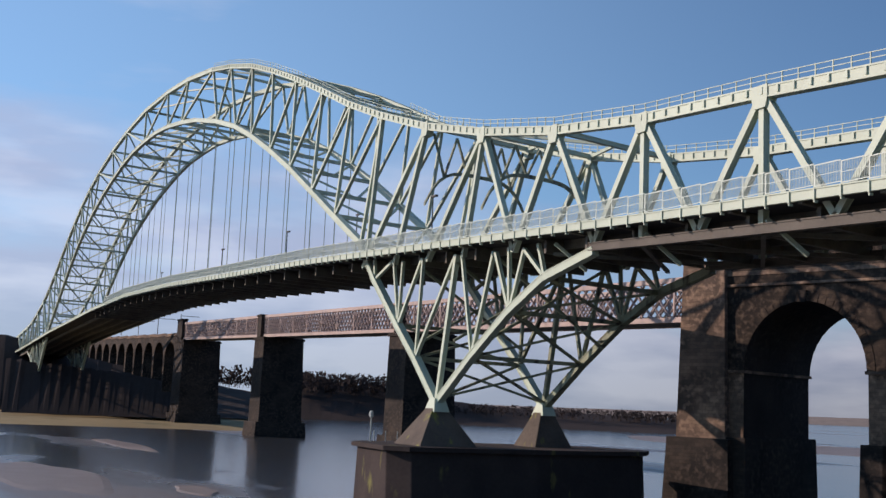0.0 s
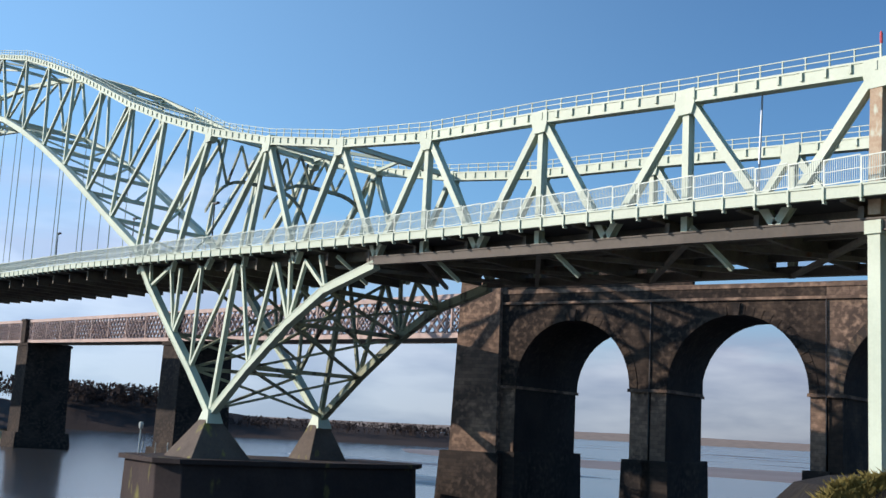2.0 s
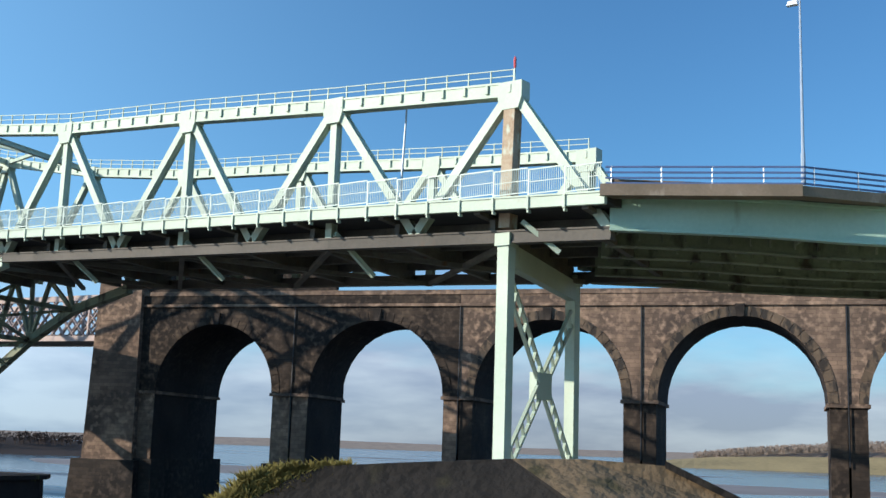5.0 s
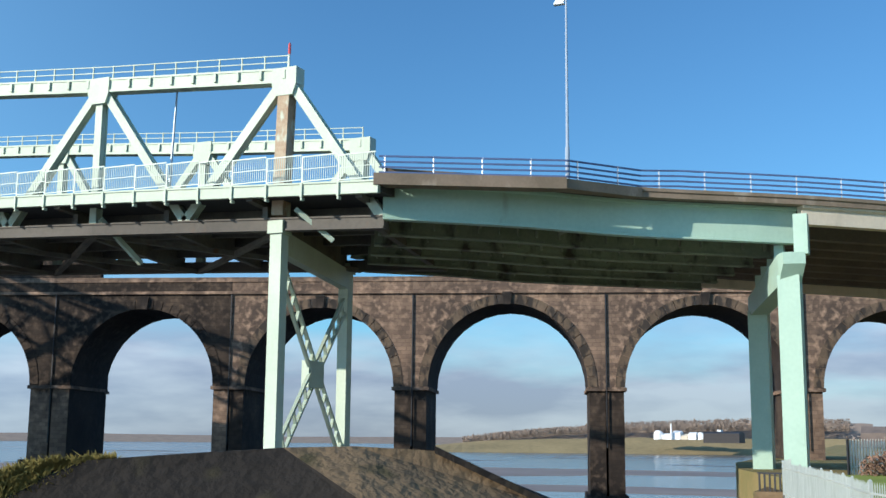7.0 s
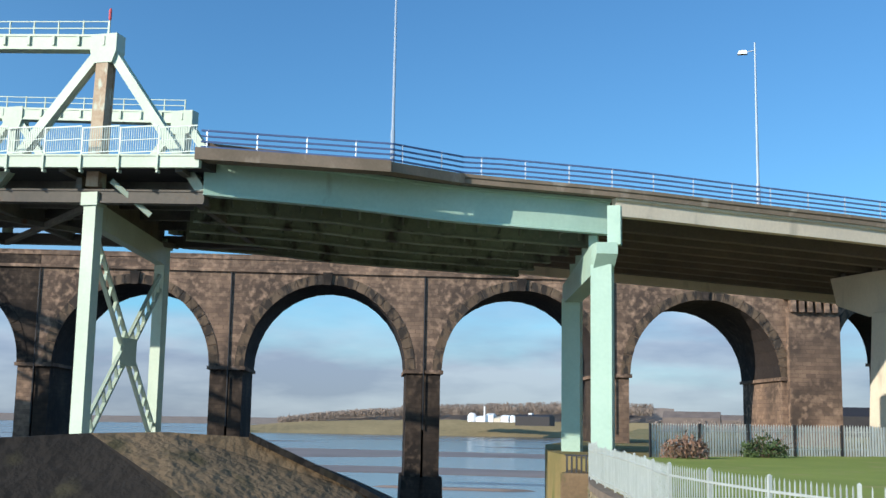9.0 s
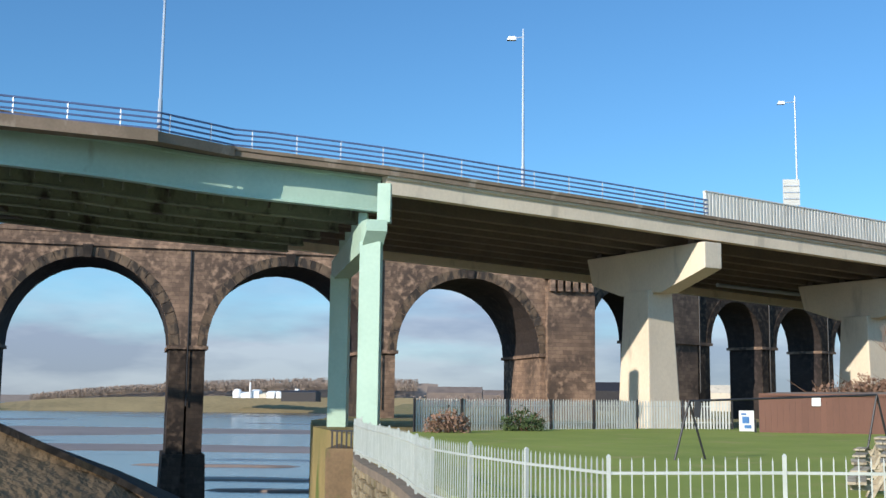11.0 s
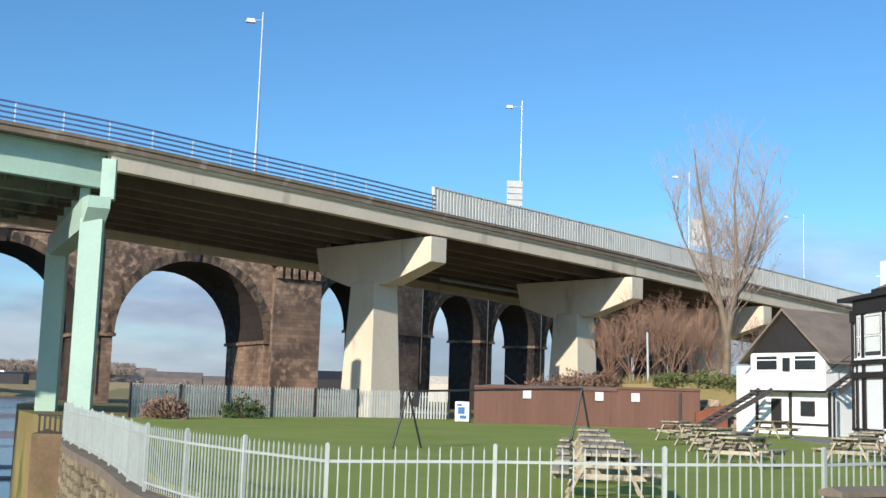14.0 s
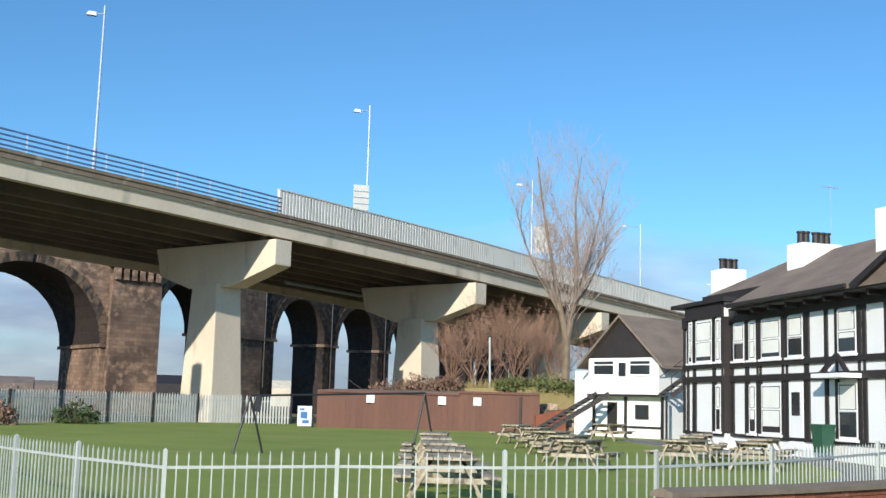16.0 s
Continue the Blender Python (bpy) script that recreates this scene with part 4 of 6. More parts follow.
for cx, cy, w in ((-109.4, 53, 3.3), (-112.7, 68, 2.4)):
    part("pedestal", Geo().hexa([(cx - w, cy - w, 1.7), (cx + w, cy - w, 1.7), (cx + w, cy + w, 1.7), (cx - w, cy + w, 1.7)], [(cx - 0.8, cy - 0.8, 5.6), (cx + 0.8, cy - 0.8, 5.6), (cx + 0.8, cy + 0.8, 5.6), (cx - 0.8, cy + 0.8, 5.6)]), PLINTH, river_pier, bevel=0.08)
nl = thing("navigation_light", (-116.3, 48.6, 1.75), "small white navigation light on the river pier", "light")
part("post", Geo().tube((-116.3, 48.6, 1.75), (-116.3, 48.6, 4.4), 0.09, 0.07), FENCE, nl)
part("lantern", Geo().turned([(0.2, 0), (0.26, 0.15), (0.26, 0.55), (0.1, 0.7)], (-116.3, 48.6, 4.3), 8), FENCE, nl)
for dy in (0.0, 1.4, 2.8):
    part("rail_post", Geo().tube((-117.3, 49.4 + dy, 1.7), (-117.3, 49.4 + dy, 2.9), 0.05, 0.05), FENCE, nl)

# opposite river pier and shore
fp = thing("river_pier", (-440, 60, 0), "far dark concrete pier carrying the arch", "bridge pier")
part("caisson", Geo().box(-452, -430, 47, 80, -6, 2.5), CAISSON, fp, bevel=0.3)


# ---------------------------------------------------------------- railway bridge and viaduct
def rail_at(x, off, up):
    """A place on the railway bridge, which climbs away from the shore; off: how far behind its near face, up: above its underside."""
    return Vector((x, 94 + off, 17.6 + 0.0231 * (-108 - x) + up))


railbridge = thing("railway_bridge", (-250, 98, 17), "pale brown lattice-girder railway bridge on stone piers", "bridge")
RAIL_ENDS = (-106, -212, -305, -396)
for off in (0.5, 8.5):
    for a, b in zip(RAIL_ENDS, RAIL_ENDS[1:]):
        for up in (0.35, 5.6):
            part("girder_flange", Geo().beam(rail_at(a, off, up), rail_at(b, off, up), 0.6, 0.7), RAILIRON, railbridge)
        n = 52
        for lean in (0, 1):
            g = Geo()
            for k in range(n):
                x0, x1 = a + (b - a) * k / n, a + (b - a) * min(n, k + 2.6) / n
                lo, hi = (x0, x1) if lean else (x1, x0)
                g.beam(rail_at(lo, off, 0.5), rail_at(hi, off, 5.4), 0.08, 0.42, (0.2, -1, 0))
            part("lattice_web", g, RAILIRON, railbridge)
        for k in range(9):
            x = a + (b - a) * (k + 0.5) / 9
            part("web_post", Geo().beam(rail_at(x, off - 0.1, 0.3), rail_at(x, off - 0.1, 5.6), 0.3, 0.35, (0, 1, 0)), RAILIRON, railbridge)
g = Geo()
for a, b in zip(RAIL_ENDS, RAIL_ENDS[1:]):
    g.hexa([tuple(rail_at(x, o, 0.1)) for x, o in ((a, 0.9), (b, 0.9), (b, 8.1), (a, 8.1))], [tuple(rail_at(x, o, 0.9)) for x, o in ((a, 0.9), (b, 0.9), (b, 8.1), (a, 8.1))])
part("rail_deck", g, SOFFIT, railbridge)
for x, half, deep, tall in ((-212, 4.2, 10.5, 5.0), (-305, 4.2, 11.0, 5.6), (-397, 6.0, 12.5, 6.6)):
    pier = thing("railway_pier", (x, 94, -6), "tall dark stone pier of the railway bridge", "bridge pier", "piers of the railway bridge")
    head = rail_at(x, 0, 0).z
    g = Geo().hexa([(x - half - 0.5, 93.2, -6), (x + half + 0.5, 93.2, -6), (x + half + 0.5, 94.4 + deep, -6), (x - half - 0.5, 94.4 + deep, -6)], [(x - half, 93.7, head), (x + half, 93.7, head), (x + half, 93.9 + deep, head), (x - half, 93.9 + deep, head)])
    part("shaft", g, BLACKSTONE, pier)
    part("cutwater", Geo().hexa([(x - half - 1.5, 92.0, -6), (x + half + 1.5, 92.0, -6), (x + half + 1.5, 95.6 + deep, -6), (x - half - 1.5, 95.6 + deep, -6)], [(x - half - 1.1, 92.4, -0.6), (x + half + 1.1, 92.4, -0.6), (x + half + 1.1, 95.2 + deep, -0.6), (x - half - 1.1, 95.2 + deep, -0.6)]), BLACKSTONE, pier)
    part("string_course", Geo().box(x - half - 0.3, x + half + 0.3, 93.4, 94.2 + deep, head - 0.8, head - 0.2), BLACKSTONE, pier)
    for o in (-0.5, 8.6):
        wide = 1.6 if x > -390 else 3.4
        part("turret", Geo().box(x - wide, x + wide, 93.9 + o, 95.7 + o, head, head + tall).box(x - wide - 0.25, x + wide + 0.25, 93.65 + o, 95.95 + o, head + tall, head + tall + 0.5), BLACKSTONE, pier)
# arcade on the opposite shore
arcade = thing("viaduct", (-500, 97, 0), "far stone arcade of the railway on the opposite shore", "viaduct")
for k in range(13):
    x0, pitch, z = -404 - 18.0 * k, 18.0, rail_at(-404 - 18.0 * k, 0, 1.6).z
    part("pier", Geo().box(x0 - 2.4, x0, 94.5, 103, 3, z - 7.5), DARKSTONE, arcade)
    arc = [(x0 - 2.4 - 7.8 * (1 - math.cos(math.pi * i / 8)), z - 7.5 + 5.6 * math.sin(math.pi * i / 8)) for i in range(9)]
    ring = [(x0, z), (x0, z - 7.5)] + arc + [(arc[-1][0], z)]
    g = Geo().prism([(a, 94.5, b) for a, b in ring], [(a, 103, b) for a, b in ring])
    part("arch", g, DARKSTONE, arcade)
    part("parapet", Geo().box(x0 - pitch, x0, 94.2, 94.8, z, z + 1.0), STONE, arcade)
    if k % 2 == 0:
        part("line_mast", Geo().tube((x0 - 1, 95.5, z + 0.2), (x0 - 1, 95.5, z + 7.5), 0.16, 0.12, 5).tube((x0 - 1, 95.5, z + 7.0), (x0 - 1, 102, z + 7.0), 0.1, 0.1, 5), BLACKM, arcade)

viaduct = thing("railway_viaduct", (-42, 110, 0), "sooty stone railway viaduct with round arches and tall piers", "viaduct")
SPRING, CROWN, RING, TOPZ = 11.3, 19.0, 0.95, 22.2


def local_part(name, geo, mat, parent, place, label=""):
    """A part whose axes follow the wall it belongs to."""
    me = mesh_of(name, geo, mat)
    ob = new(name, me)
    ob.parent = parent
    ob.matrix_basis = Matrix.Translation(-ORIGIN[parent]) @ place
    ORIGIN[ob] = ORIGIN[parent]
    return tagged(ob, label)


def arch_bay(place, half, deep, pier_l, pier_r, base=-6.0, seg=18, key=True, wet=True, SPRING=SPRING, CROWN=CROWN, face=None):
    """One bay in its own axes: x along the wall from the arch's middle, y into the wall. pier_l, pier_r: widths of masonry beside the opening."""
    rise = CROWN - SPRING
    arc = [(-half * math.cos(math.pi * i / seg), SPRING + rise * math.sin(math.pi * i / seg)) for i in range(seg + 1)]
    wall, vault = Geo(), Geo()
    for (x0, z0), (x1, z1) in zip(arc, arc[1:]):
        for y in (0, deep):
            wall.add([(x0, y, z0), (x1, y, z1), (x1, y, TOPZ), (x0, y, TOPZ)], [(0, 1, 2, 3)])
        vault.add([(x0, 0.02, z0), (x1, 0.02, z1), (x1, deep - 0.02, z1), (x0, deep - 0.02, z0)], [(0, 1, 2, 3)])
        wall.add([(x0, 0, TOPZ), (x1, 0, TOPZ), (x1, deep, TOPZ), (x0, deep, TOPZ)], [(0, 1, 2, 3)])
    for xa, xb in ((-half - pier_l, -half), (half, half + pier_r)):
        wall.box(xa, xb, 0, deep, SPRING, TOPZ)
        low = Geo().box(xa + 0.12, xb - 0.12, 0.12, deep - 0.12, base, SPRING - 0.35)
        # river piers past the second bay: deck shade and algae are in the stone's colour
        local_part("pier", low, STONE if bool(face) == wet else DARKSTONE, viaduct, place)
        if face:
            # thin dark sheets over the pier sides, added for the shade in the opening
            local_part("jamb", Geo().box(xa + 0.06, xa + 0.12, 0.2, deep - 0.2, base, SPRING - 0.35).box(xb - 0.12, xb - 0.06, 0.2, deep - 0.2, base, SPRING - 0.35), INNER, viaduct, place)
        local_part("impost", Geo().box(xa - 0.16, xb + 0.16, -0.16, deep + 0.16, SPRING - 0.35, SPRING), STONE, viaduct, place)
        if wet and not face:
            local_part("footing", Geo().hexa([(xa - 0.4, -0.5, base), (xb + 0.4, -0.5, base), (xb + 0.4, deep + 0.5, base), (xa - 0.4, deep + 0.5, base)], [(xa - 0.2, -0.3, 0.6), (xb + 0.2, -0.3, 0.6), (xb + 0.2, deep + 0.3, 0.6), (xa - 0.2, deep + 0.3, 0.6)]), BLACKSTONE, viaduct, place)
        elif wet:
            local_part("footing", Geo().hexa([(xa - 0.7, -0.8, base), (xb + 0.7, -0.8, base), (xb + 0.7, deep + 0.8, base), (xa - 0.7, deep + 0.8, base)], [(xa - 0.5, -0.6, 3.6), (xb + 0.5, -0.6, 3.6), (xb + 0.5, deep + 0.6, 3.6), (xa - 0.5, deep + 0.6, 3.6)]), BLACKSTONE, viaduct, place)
    local_part("arch_wall", wall, face or STONE, viaduct, place)
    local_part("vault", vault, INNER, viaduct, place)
    n = 26
    for i in range(n):
        t0, t1 = math.pi * (i + 0.04) / n, math.pi * (i + 0.96) / n
        q = lambda r, t: (-(half + r) * math.cos(t), SPRING + (rise + r) * math.sin(t))
        pts = [q(0.0, t0), q(0.0, t1), q(RING, t1), q(RING, t0)]
        local_part("voussoir", Geo().prism([(a, -0.07, b) for a, b in pts], [(a, 0.3, b) for a, b in pts]), DARKSTONE if face else VOUSS, viaduct, place)
    if key:
        local_part("keystone", Geo().hexa([(-0.35, -0.28, CROWN - 0.1), (0.35, -0.28, CROWN - 0.1), (0.35, 0.2, CROWN - 0.1), (-0.35, 0.2, CROWN - 0.1)], [(-0.5, -0.3, CROWN + 1.2), (0.5, -0.3, CROWN + 1.2), (0.5, 0.2, CROWN + 1.2), (-0.5, 0.2, CROWN + 1.2)]), BLACKSTONE, viaduct, place)
    local_part("string_course", Geo().box(-half - pier_l, half + pier_r, -0.25, 0, TOPZ - 1.3, TOPZ - 1.0), STONE, viaduct, place)
    local_part("parapet", Geo().box(-half - pier_l, half + pier_r, -0.1, 0.5, TOPZ, TOPZ + 0.5), STONE, viaduct, place)
    local_part("drain_pipe", Geo().tube((half + pier_r, -0.12, SPRING - 6), (half + pier_r, -0.12, TOPZ - 1.3), 0.075, 0.075, 6), BLACKM, viaduct, place)


VOUSS = material("arch_ring_stone", (0.16, 0.113, 0.077), (0.10, 0.073, 0.053), 0.9, scale=0.7, fine=6, bump=0.4, stain=(0.045, 0.037, 0.032), stain_at=0.46, shade=0.14, local=True)
wall_turn = math.atan(0.338)
# middle of each bay, half its span, depth of its vault, height of its crown
BAYS = [(-97.2, 7.3, 15.5, 19.0), (-78.8, 7.7, 10.0, 19.4), (-60.9, 7.8, 10.5, 19.5), (-42.45, 8.15, 10.0, 19.85), (-23.5, 8.15, 11.0, 19.7), (-5.3, 7.9, 13.0, 19.2)]
for i, (kx, span, deep, crown) in enumerate(BAYS):
    reach_l = (kx - BAYS[i - 1][0]) / 2 / math.cos(wall_turn) if i else 9.75
    reach_r = (BAYS[i + 1][0] - kx) / 2 / math.cos(wall_turn) if i < 5 else 9.75
    place = Matrix.Translation((kx, 98 + 0.338 * (kx + 78.5), 0)) @ Matrix.Rotation(wall_turn, 4, "Z")
    # the first two bays take the darker stone
    arch_bay(place, span, deep, reach_l - span, reach_r - span, wet=kx < -10, base=-6.0 if kx < -10 else 3.0, CROWN=crown, face=DARKSTONE if kx < -70 else None)
# tower where the girders begin
place = Matrix.Translation((-108.2, 98 + 0.338 * (-108.2 + 78.5), 0)) @ Matrix.Rotation(wall_turn, 4, "Z")
local_part("tower", Geo().hexa([(-4.4, -1.0, -6), (2.6, -1.0, -6), (2.6, 13, -6), (-4.4, 13, -6)], [(-3.6, -0.6, 24), (2.0, -0.6, 24), (2.0, 10.5, 24), (-3.6, 10.5, 24)]), STONE, viaduct, place)
local_part("tower_footing", Geo().hexa([(-5.4, -2, -6), (3.6, -2, -6), (3.6, 14, -6), (-5.4, 14, -6)], [(-5, -1.6, 3.4), (3.2, -1.6, 3.4), (3.2, 11.6, 3.4), (-5, 11.6, 3.4)]), BLACKSTONE, viaduct, place)
# taller dark parapet where the viaduct meets the tower
place = Matrix.Translation((-97.2, 98 + 0.338 * (-97.2 + 78.5), 0)) @ Matrix.Rotation(wall_turn, 4, "Z")
local_part("high_parapet", Geo().box(-9.0, 14.5, -0.05, 0.6, TOPZ + 0.5, TOPZ + 2.6), DARKSTONE, viaduct, place)
# abutment tower on the land, stepped at its head
place = Matrix.Translation((6.6, 98 + 0.338 * (6.6 + 78.5), 0)) @ Matrix.Rotation(wall_turn, 4, "Z")
local_part("tower", Geo().box(-4.0, 1.4, -0.9, 9, 3.5, 18.4), STONE, viaduct, place)
for k in range(6):
    local_part("corbel", Geo().box(-3.9 + 0.88 * k, -3.4 + 0.88 * k, -1.5, -0.6, 18.0, 19.6), STONE, viaduct, place)
local_part("tower_head", Geo().box(-4.3, 1.6, -1.5, 9.2, 19.4, 22.4), STONE, viaduct, place)
# the viaduct bends away behind the road
for s in (2.9, 24.8, 38.9, 53.0, 67.1, 81.2, 95.3, 109.4):
    place = Matrix.Translation((9.5 + 0.7071 * s, 128.5 + 0.7071 * s, 0)) @ Matrix.Rotation(radians(45), 4, "Z")
    wide = 8.7 if s < 5 else 1.65
    # bays past the first are darkened: shade behind the road is put in their stone
    arch_bay(place, 5.4, 5.1, 0.6 if s < 5 else (2.4 if s < 30 else 1.65), wide, wet=False, base=3.0, key=False, SPRING=13.45, CROWN=18.85, face=DARKSTONE if s > 5 else None)


# ---------------------------------------------------------------- road approach
EDGE = [(-26.6, 51.6, 19.25), (-20, 55.6, 19.05), (-15.2, 58.9, 18.8), (-7.3, 63.0, 18.54), (-0.9, 67.0, 18.29), (5.4, 70.9, 18.05), (12.2, 75.4, 17.78), (21.4, 81.3, 17.42), (30.6, 87.4, 17.05), (41.4, 95.2, 16.61), (58.5, 107.2, 15.95), (90, 129, 14.8), (150, 170, 12.5)]
epath = smooth_path(EDGE, 4)
steel_end = 13          # index in epath of the joint between steel and concrete spans
approach = thing("approach_viaduct", (0, 68, 4.3), "road approach on a mint green steel span and concrete spans", "viaduct")
part("road_slab", Geo().sweep(epath, [(0.5, 0.05), (21, 0.05), (21, 0.4), (0.5, 0.4)]), ROADTAR, approach)
part("cornice", Geo().sweep(epath[:steel_end], [(0, 0), (0.6, 0), (0.6, 0.5), (-0.08, 0.5), (-0.08, 0.32), (0, 0.26)]), CORNICE, approach, "brown concrete deck cornice")
part("cornice", Geo().sweep(epath[steel_end - 1:], [(0, 0), (0.6, 0), (0.6, 0.5), (-0.08, 0.5), (-0.08, 0.32), (0, 0.26)]), CORNICE, approach, "brown concrete deck cornice")
part("cornice", Geo().sweep([(-26.9, 50.9, 18.85), (-18.0, 55.2, 18.75)], [(-0.05, -0.05), (0.9, -0.05), (0.9, 0.55), (-0.05, 0.55)]), CORNICE, approach, "overhanging brown concrete edge")
part("cornice", Geo().sweep([(-18.0, 55.25, 18.75), (-15.0, 58.8, 18.75)], [(0, -0.02), (0.7, -0.02), (0.7, 0.5), (0, 0.5)]), CORNICE, approach, "tapering brown concrete edge")
gline = [(p.x, p.y, p.z) for p in epath[:steel_end]]
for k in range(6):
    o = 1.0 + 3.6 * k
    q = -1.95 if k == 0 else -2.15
    # only the outer girder is mint; the inner ones carry the underside's shade as colour
    part("plate_girder", Geo().sweep(gline, [(o, q), (o + 0.55, q), (o + 0.55, q + 0.1), (o + 0.32, q + 0.15), (o + 0.32, -0.15), (o + 0.55, -0.1), (o + 0.55, 0.04), (o, 0.04), (o, -0.1), (o + 0.2, -0.15), (o + 0.2, q + 0.15), (o, q + 0.1)]), GREEN if k < 1 else DARKGREEN, approach)
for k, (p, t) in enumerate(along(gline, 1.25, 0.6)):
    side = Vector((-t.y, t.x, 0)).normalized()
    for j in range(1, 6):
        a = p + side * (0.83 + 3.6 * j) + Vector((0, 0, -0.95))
        part("web_stiffener", Geo().beam(a, a + side * 0.36, 0.09, 1.66), DARKGREEN, approach)
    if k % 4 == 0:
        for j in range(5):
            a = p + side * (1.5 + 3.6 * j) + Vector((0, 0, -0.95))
            part("cross_frame", Geo().beam(a, a + side * 3.1, 0.1, 1.2), DARKGREEN, approach)
cl = [(p.x, p.y, p.z) for p in epath[steel_end - 1:]]
part("edge_girder", Geo().sweep(cl, [(0.30, -1.0), (0.9, -1.0), (0.9, 0.03), (0.12, 0.03), (0.12, -0.12), (0.30, -0.22)]), CONCRETE, approach)
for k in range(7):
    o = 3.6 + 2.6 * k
    # inner girders are painted darker than the edge girder for the deck's shade
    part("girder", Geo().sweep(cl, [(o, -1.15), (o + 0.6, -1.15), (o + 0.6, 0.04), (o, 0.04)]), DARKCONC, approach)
# added tube that stands in for a bright strip below the slab
part("pale_tube", Geo().tube((16.2, 95.6, 15.8), (24.6, 103.2, 15.75), 0.16, 0.16, 8), PALERAIL, approach, "added pale tube for a bright strip under the road slab")
part("far_fascia", Geo().sweep(epath, [(20.9, -1.6), (21.4, -1.6), (21.4, 1.3), (20.9, 1.3)]), CONCRETE, approach)

# green steel trestle at the joint
trestle = thing("steel_trestle", (-8.4, 61.5, 4.4), "mint green steel trestle with two legs on the sea wall", "trestle")
n2 = Vector((-0.245, 0.97, 0))
c0 = Vector((-7.9, 60.6, 0))
part("leg", Geo().box(-8.45, -7.35, 60.2, 61.3, 3.0, 14.4), GREEN, trestle, bevel=0.0)
c1 = c0 + n2 * 17.0
part("leg", Geo().box(c1.x - 0.62, c1.x + 0.62, c1.y - 0.6, c1.y + 0.6, 4.2, 14.4), GREEN, trestle)
a, b = c0 + Vector((0.4, -0.9, 15.0)), c0 + n2 * 18.2 + Vector((0, 0, 15.0))
g = Geo()
t = Vector((0.97, 0.245, 0)) * 0.55
for q0, q1, zl0, zl1 in ((a, c0 + Vector((0, 0, 15)), 14.9, 13.9), (c0 + Vector((0, 0, 15)), b, 13.9, 14.2)):
    g.hexa([tuple(Vector((q0.x, q0.y, zl0)) - t), tuple(Vector((q0.x, q0.y, zl0)) + t), tuple(Vector((q1.x, q1.y, zl1)) + t), tuple(Vector((q1.x, q1.y, zl1)) - t)], [tuple(Vector((q0.x, q0.y, 15.5)) - t), tuple(Vector((q0.x, q0.y, 15.5)) + t), tuple(Vector((q1.x, q1.y, 15.5)) + t), tuple(Vector((q1.x, q1.y, 15.5)) - t)])
part("crosshead", g, GREEN, trestle)
part("bearing_post", Geo().box(-7.6, -6.9, 60.5, 61.2, 15.5, 17.6), GREEN, trestle)
for k in range(1, 5):
    q = c0 + n2 * (3.9 * k)
    part("bearing_post", Geo().box(q.x - 0.25, q.x + 0.25, q.y - 0.3, q.y + 0.3, 15.5, 16.6), GREEN, trestle)

# concrete piers with long crossheads
for near, drop in (((12.6, 75.6), 16.5), ((30.6, 87.2), 15.75), ((47.5, 99.6), 15.05), ((64, 111.2), 14.4)):
    pr = thing("concrete_pier", (near[0] - 3.4, near[1] + 4.8, 4.3), "weathered concrete road pier with a long crosshead", "bridge pier", "piers of the road approach")
    nn, tt = Vector((-0.575, 0.818, 0)), Vector((0.818, 0.575, 0))
    base = Vector((*near, 0))
    top = drop + 0.05
    P3 = lambda s, w, z: tuple(base + nn * s + tt * w + Vector((0, 0, z)))
    g = Geo()
    g.prism([P3(0, -0.75, top), P3(0, -0.75, top - 1.7), P3(0.9, -0.75, top - 2.0), P3(4.2, -0.75, top - 3.0), P3(8.4, -0.75, top - 3.0), P3(11.6, -0.75, top - 2.0), P3(12.2, -0.75, top)], [P3(0, 0.75, top), P3(0, 0.75, top - 1.7), P3(0.9, 0.75, top - 2.0), P3(4.2, 0.75, top - 3.0), P3(8.4, 0.75, top - 3.0), P3(11.6, 0.75, top - 2.0), P3(12.2, 0.75, top)])
    part("crosshead", g, CONCRETE, pr, bevel=0.06)
    g = Geo().hexa([P3(4.7, -1.45, 3.8), P3(4.7, 1.45, 3.8), P3(8.1, 1.45, 3.8), P3(8.1, -1.45, 3.8)], [P3(5.15, -1.1, top - 2.8), P3(5.15, 1.1, top - 2.8), P3(7.65, 1.1, top - 2.8), P3(7.65, -1.1, top - 2.8)])
    part("column", g, CONCRETE, pr, bevel=0.08)
    for s in (1.6, 4.8, 8.0, 11.2):
        part("bearing", Geo().hexa([P3(s - 0.3, -0.4, top), P3(s + 0.3, -0.4, top), P3(s + 0.3, 0.4, top), P3(s - 0.3, 0.4, top)], [P3(s - 0.3, -0.4, top + 0.3), P3(s + 0.3, -0.4, top + 0.3), P3(s + 0.3, 0.4, top + 0.3), P3(s - 0.3, 0.4, top + 0.3)]), DARKCONC, pr)

# rails and noise barrier on the approach
BAR0 = (12.2, 75.2)
rails = thing("bridge_railing", (0, 66, 18.5), "grey-blue steel railing with four bars along the road", "railing")
rpath = [Vector((-26.7, 51.1, 19.1)), Vector((-18.0, 55.4, 19.03)), Vector((-15.1, 58.95, 19.02))] + [p + Vector((0.1, 0.25, 0.36)) for p in epath[9:25]]
for p, t in along(rpath, 2.5, 0.3):
    part("rail_post", Geo().beam(p, p + Vector((0, 0, 1.25)), 0.07, 0.06), PALERAIL, rails, "pale steel post")
for h in (0.35, 0.63, 0.91, 1.2):
    part("rail_bar", Geo().sweep(rpath, [(-0.04, h - 0.045), (0.04, h - 0.045), (0.04, h + 0.045), (-0.04, h + 0.045)]), BLUERAIL, rails)
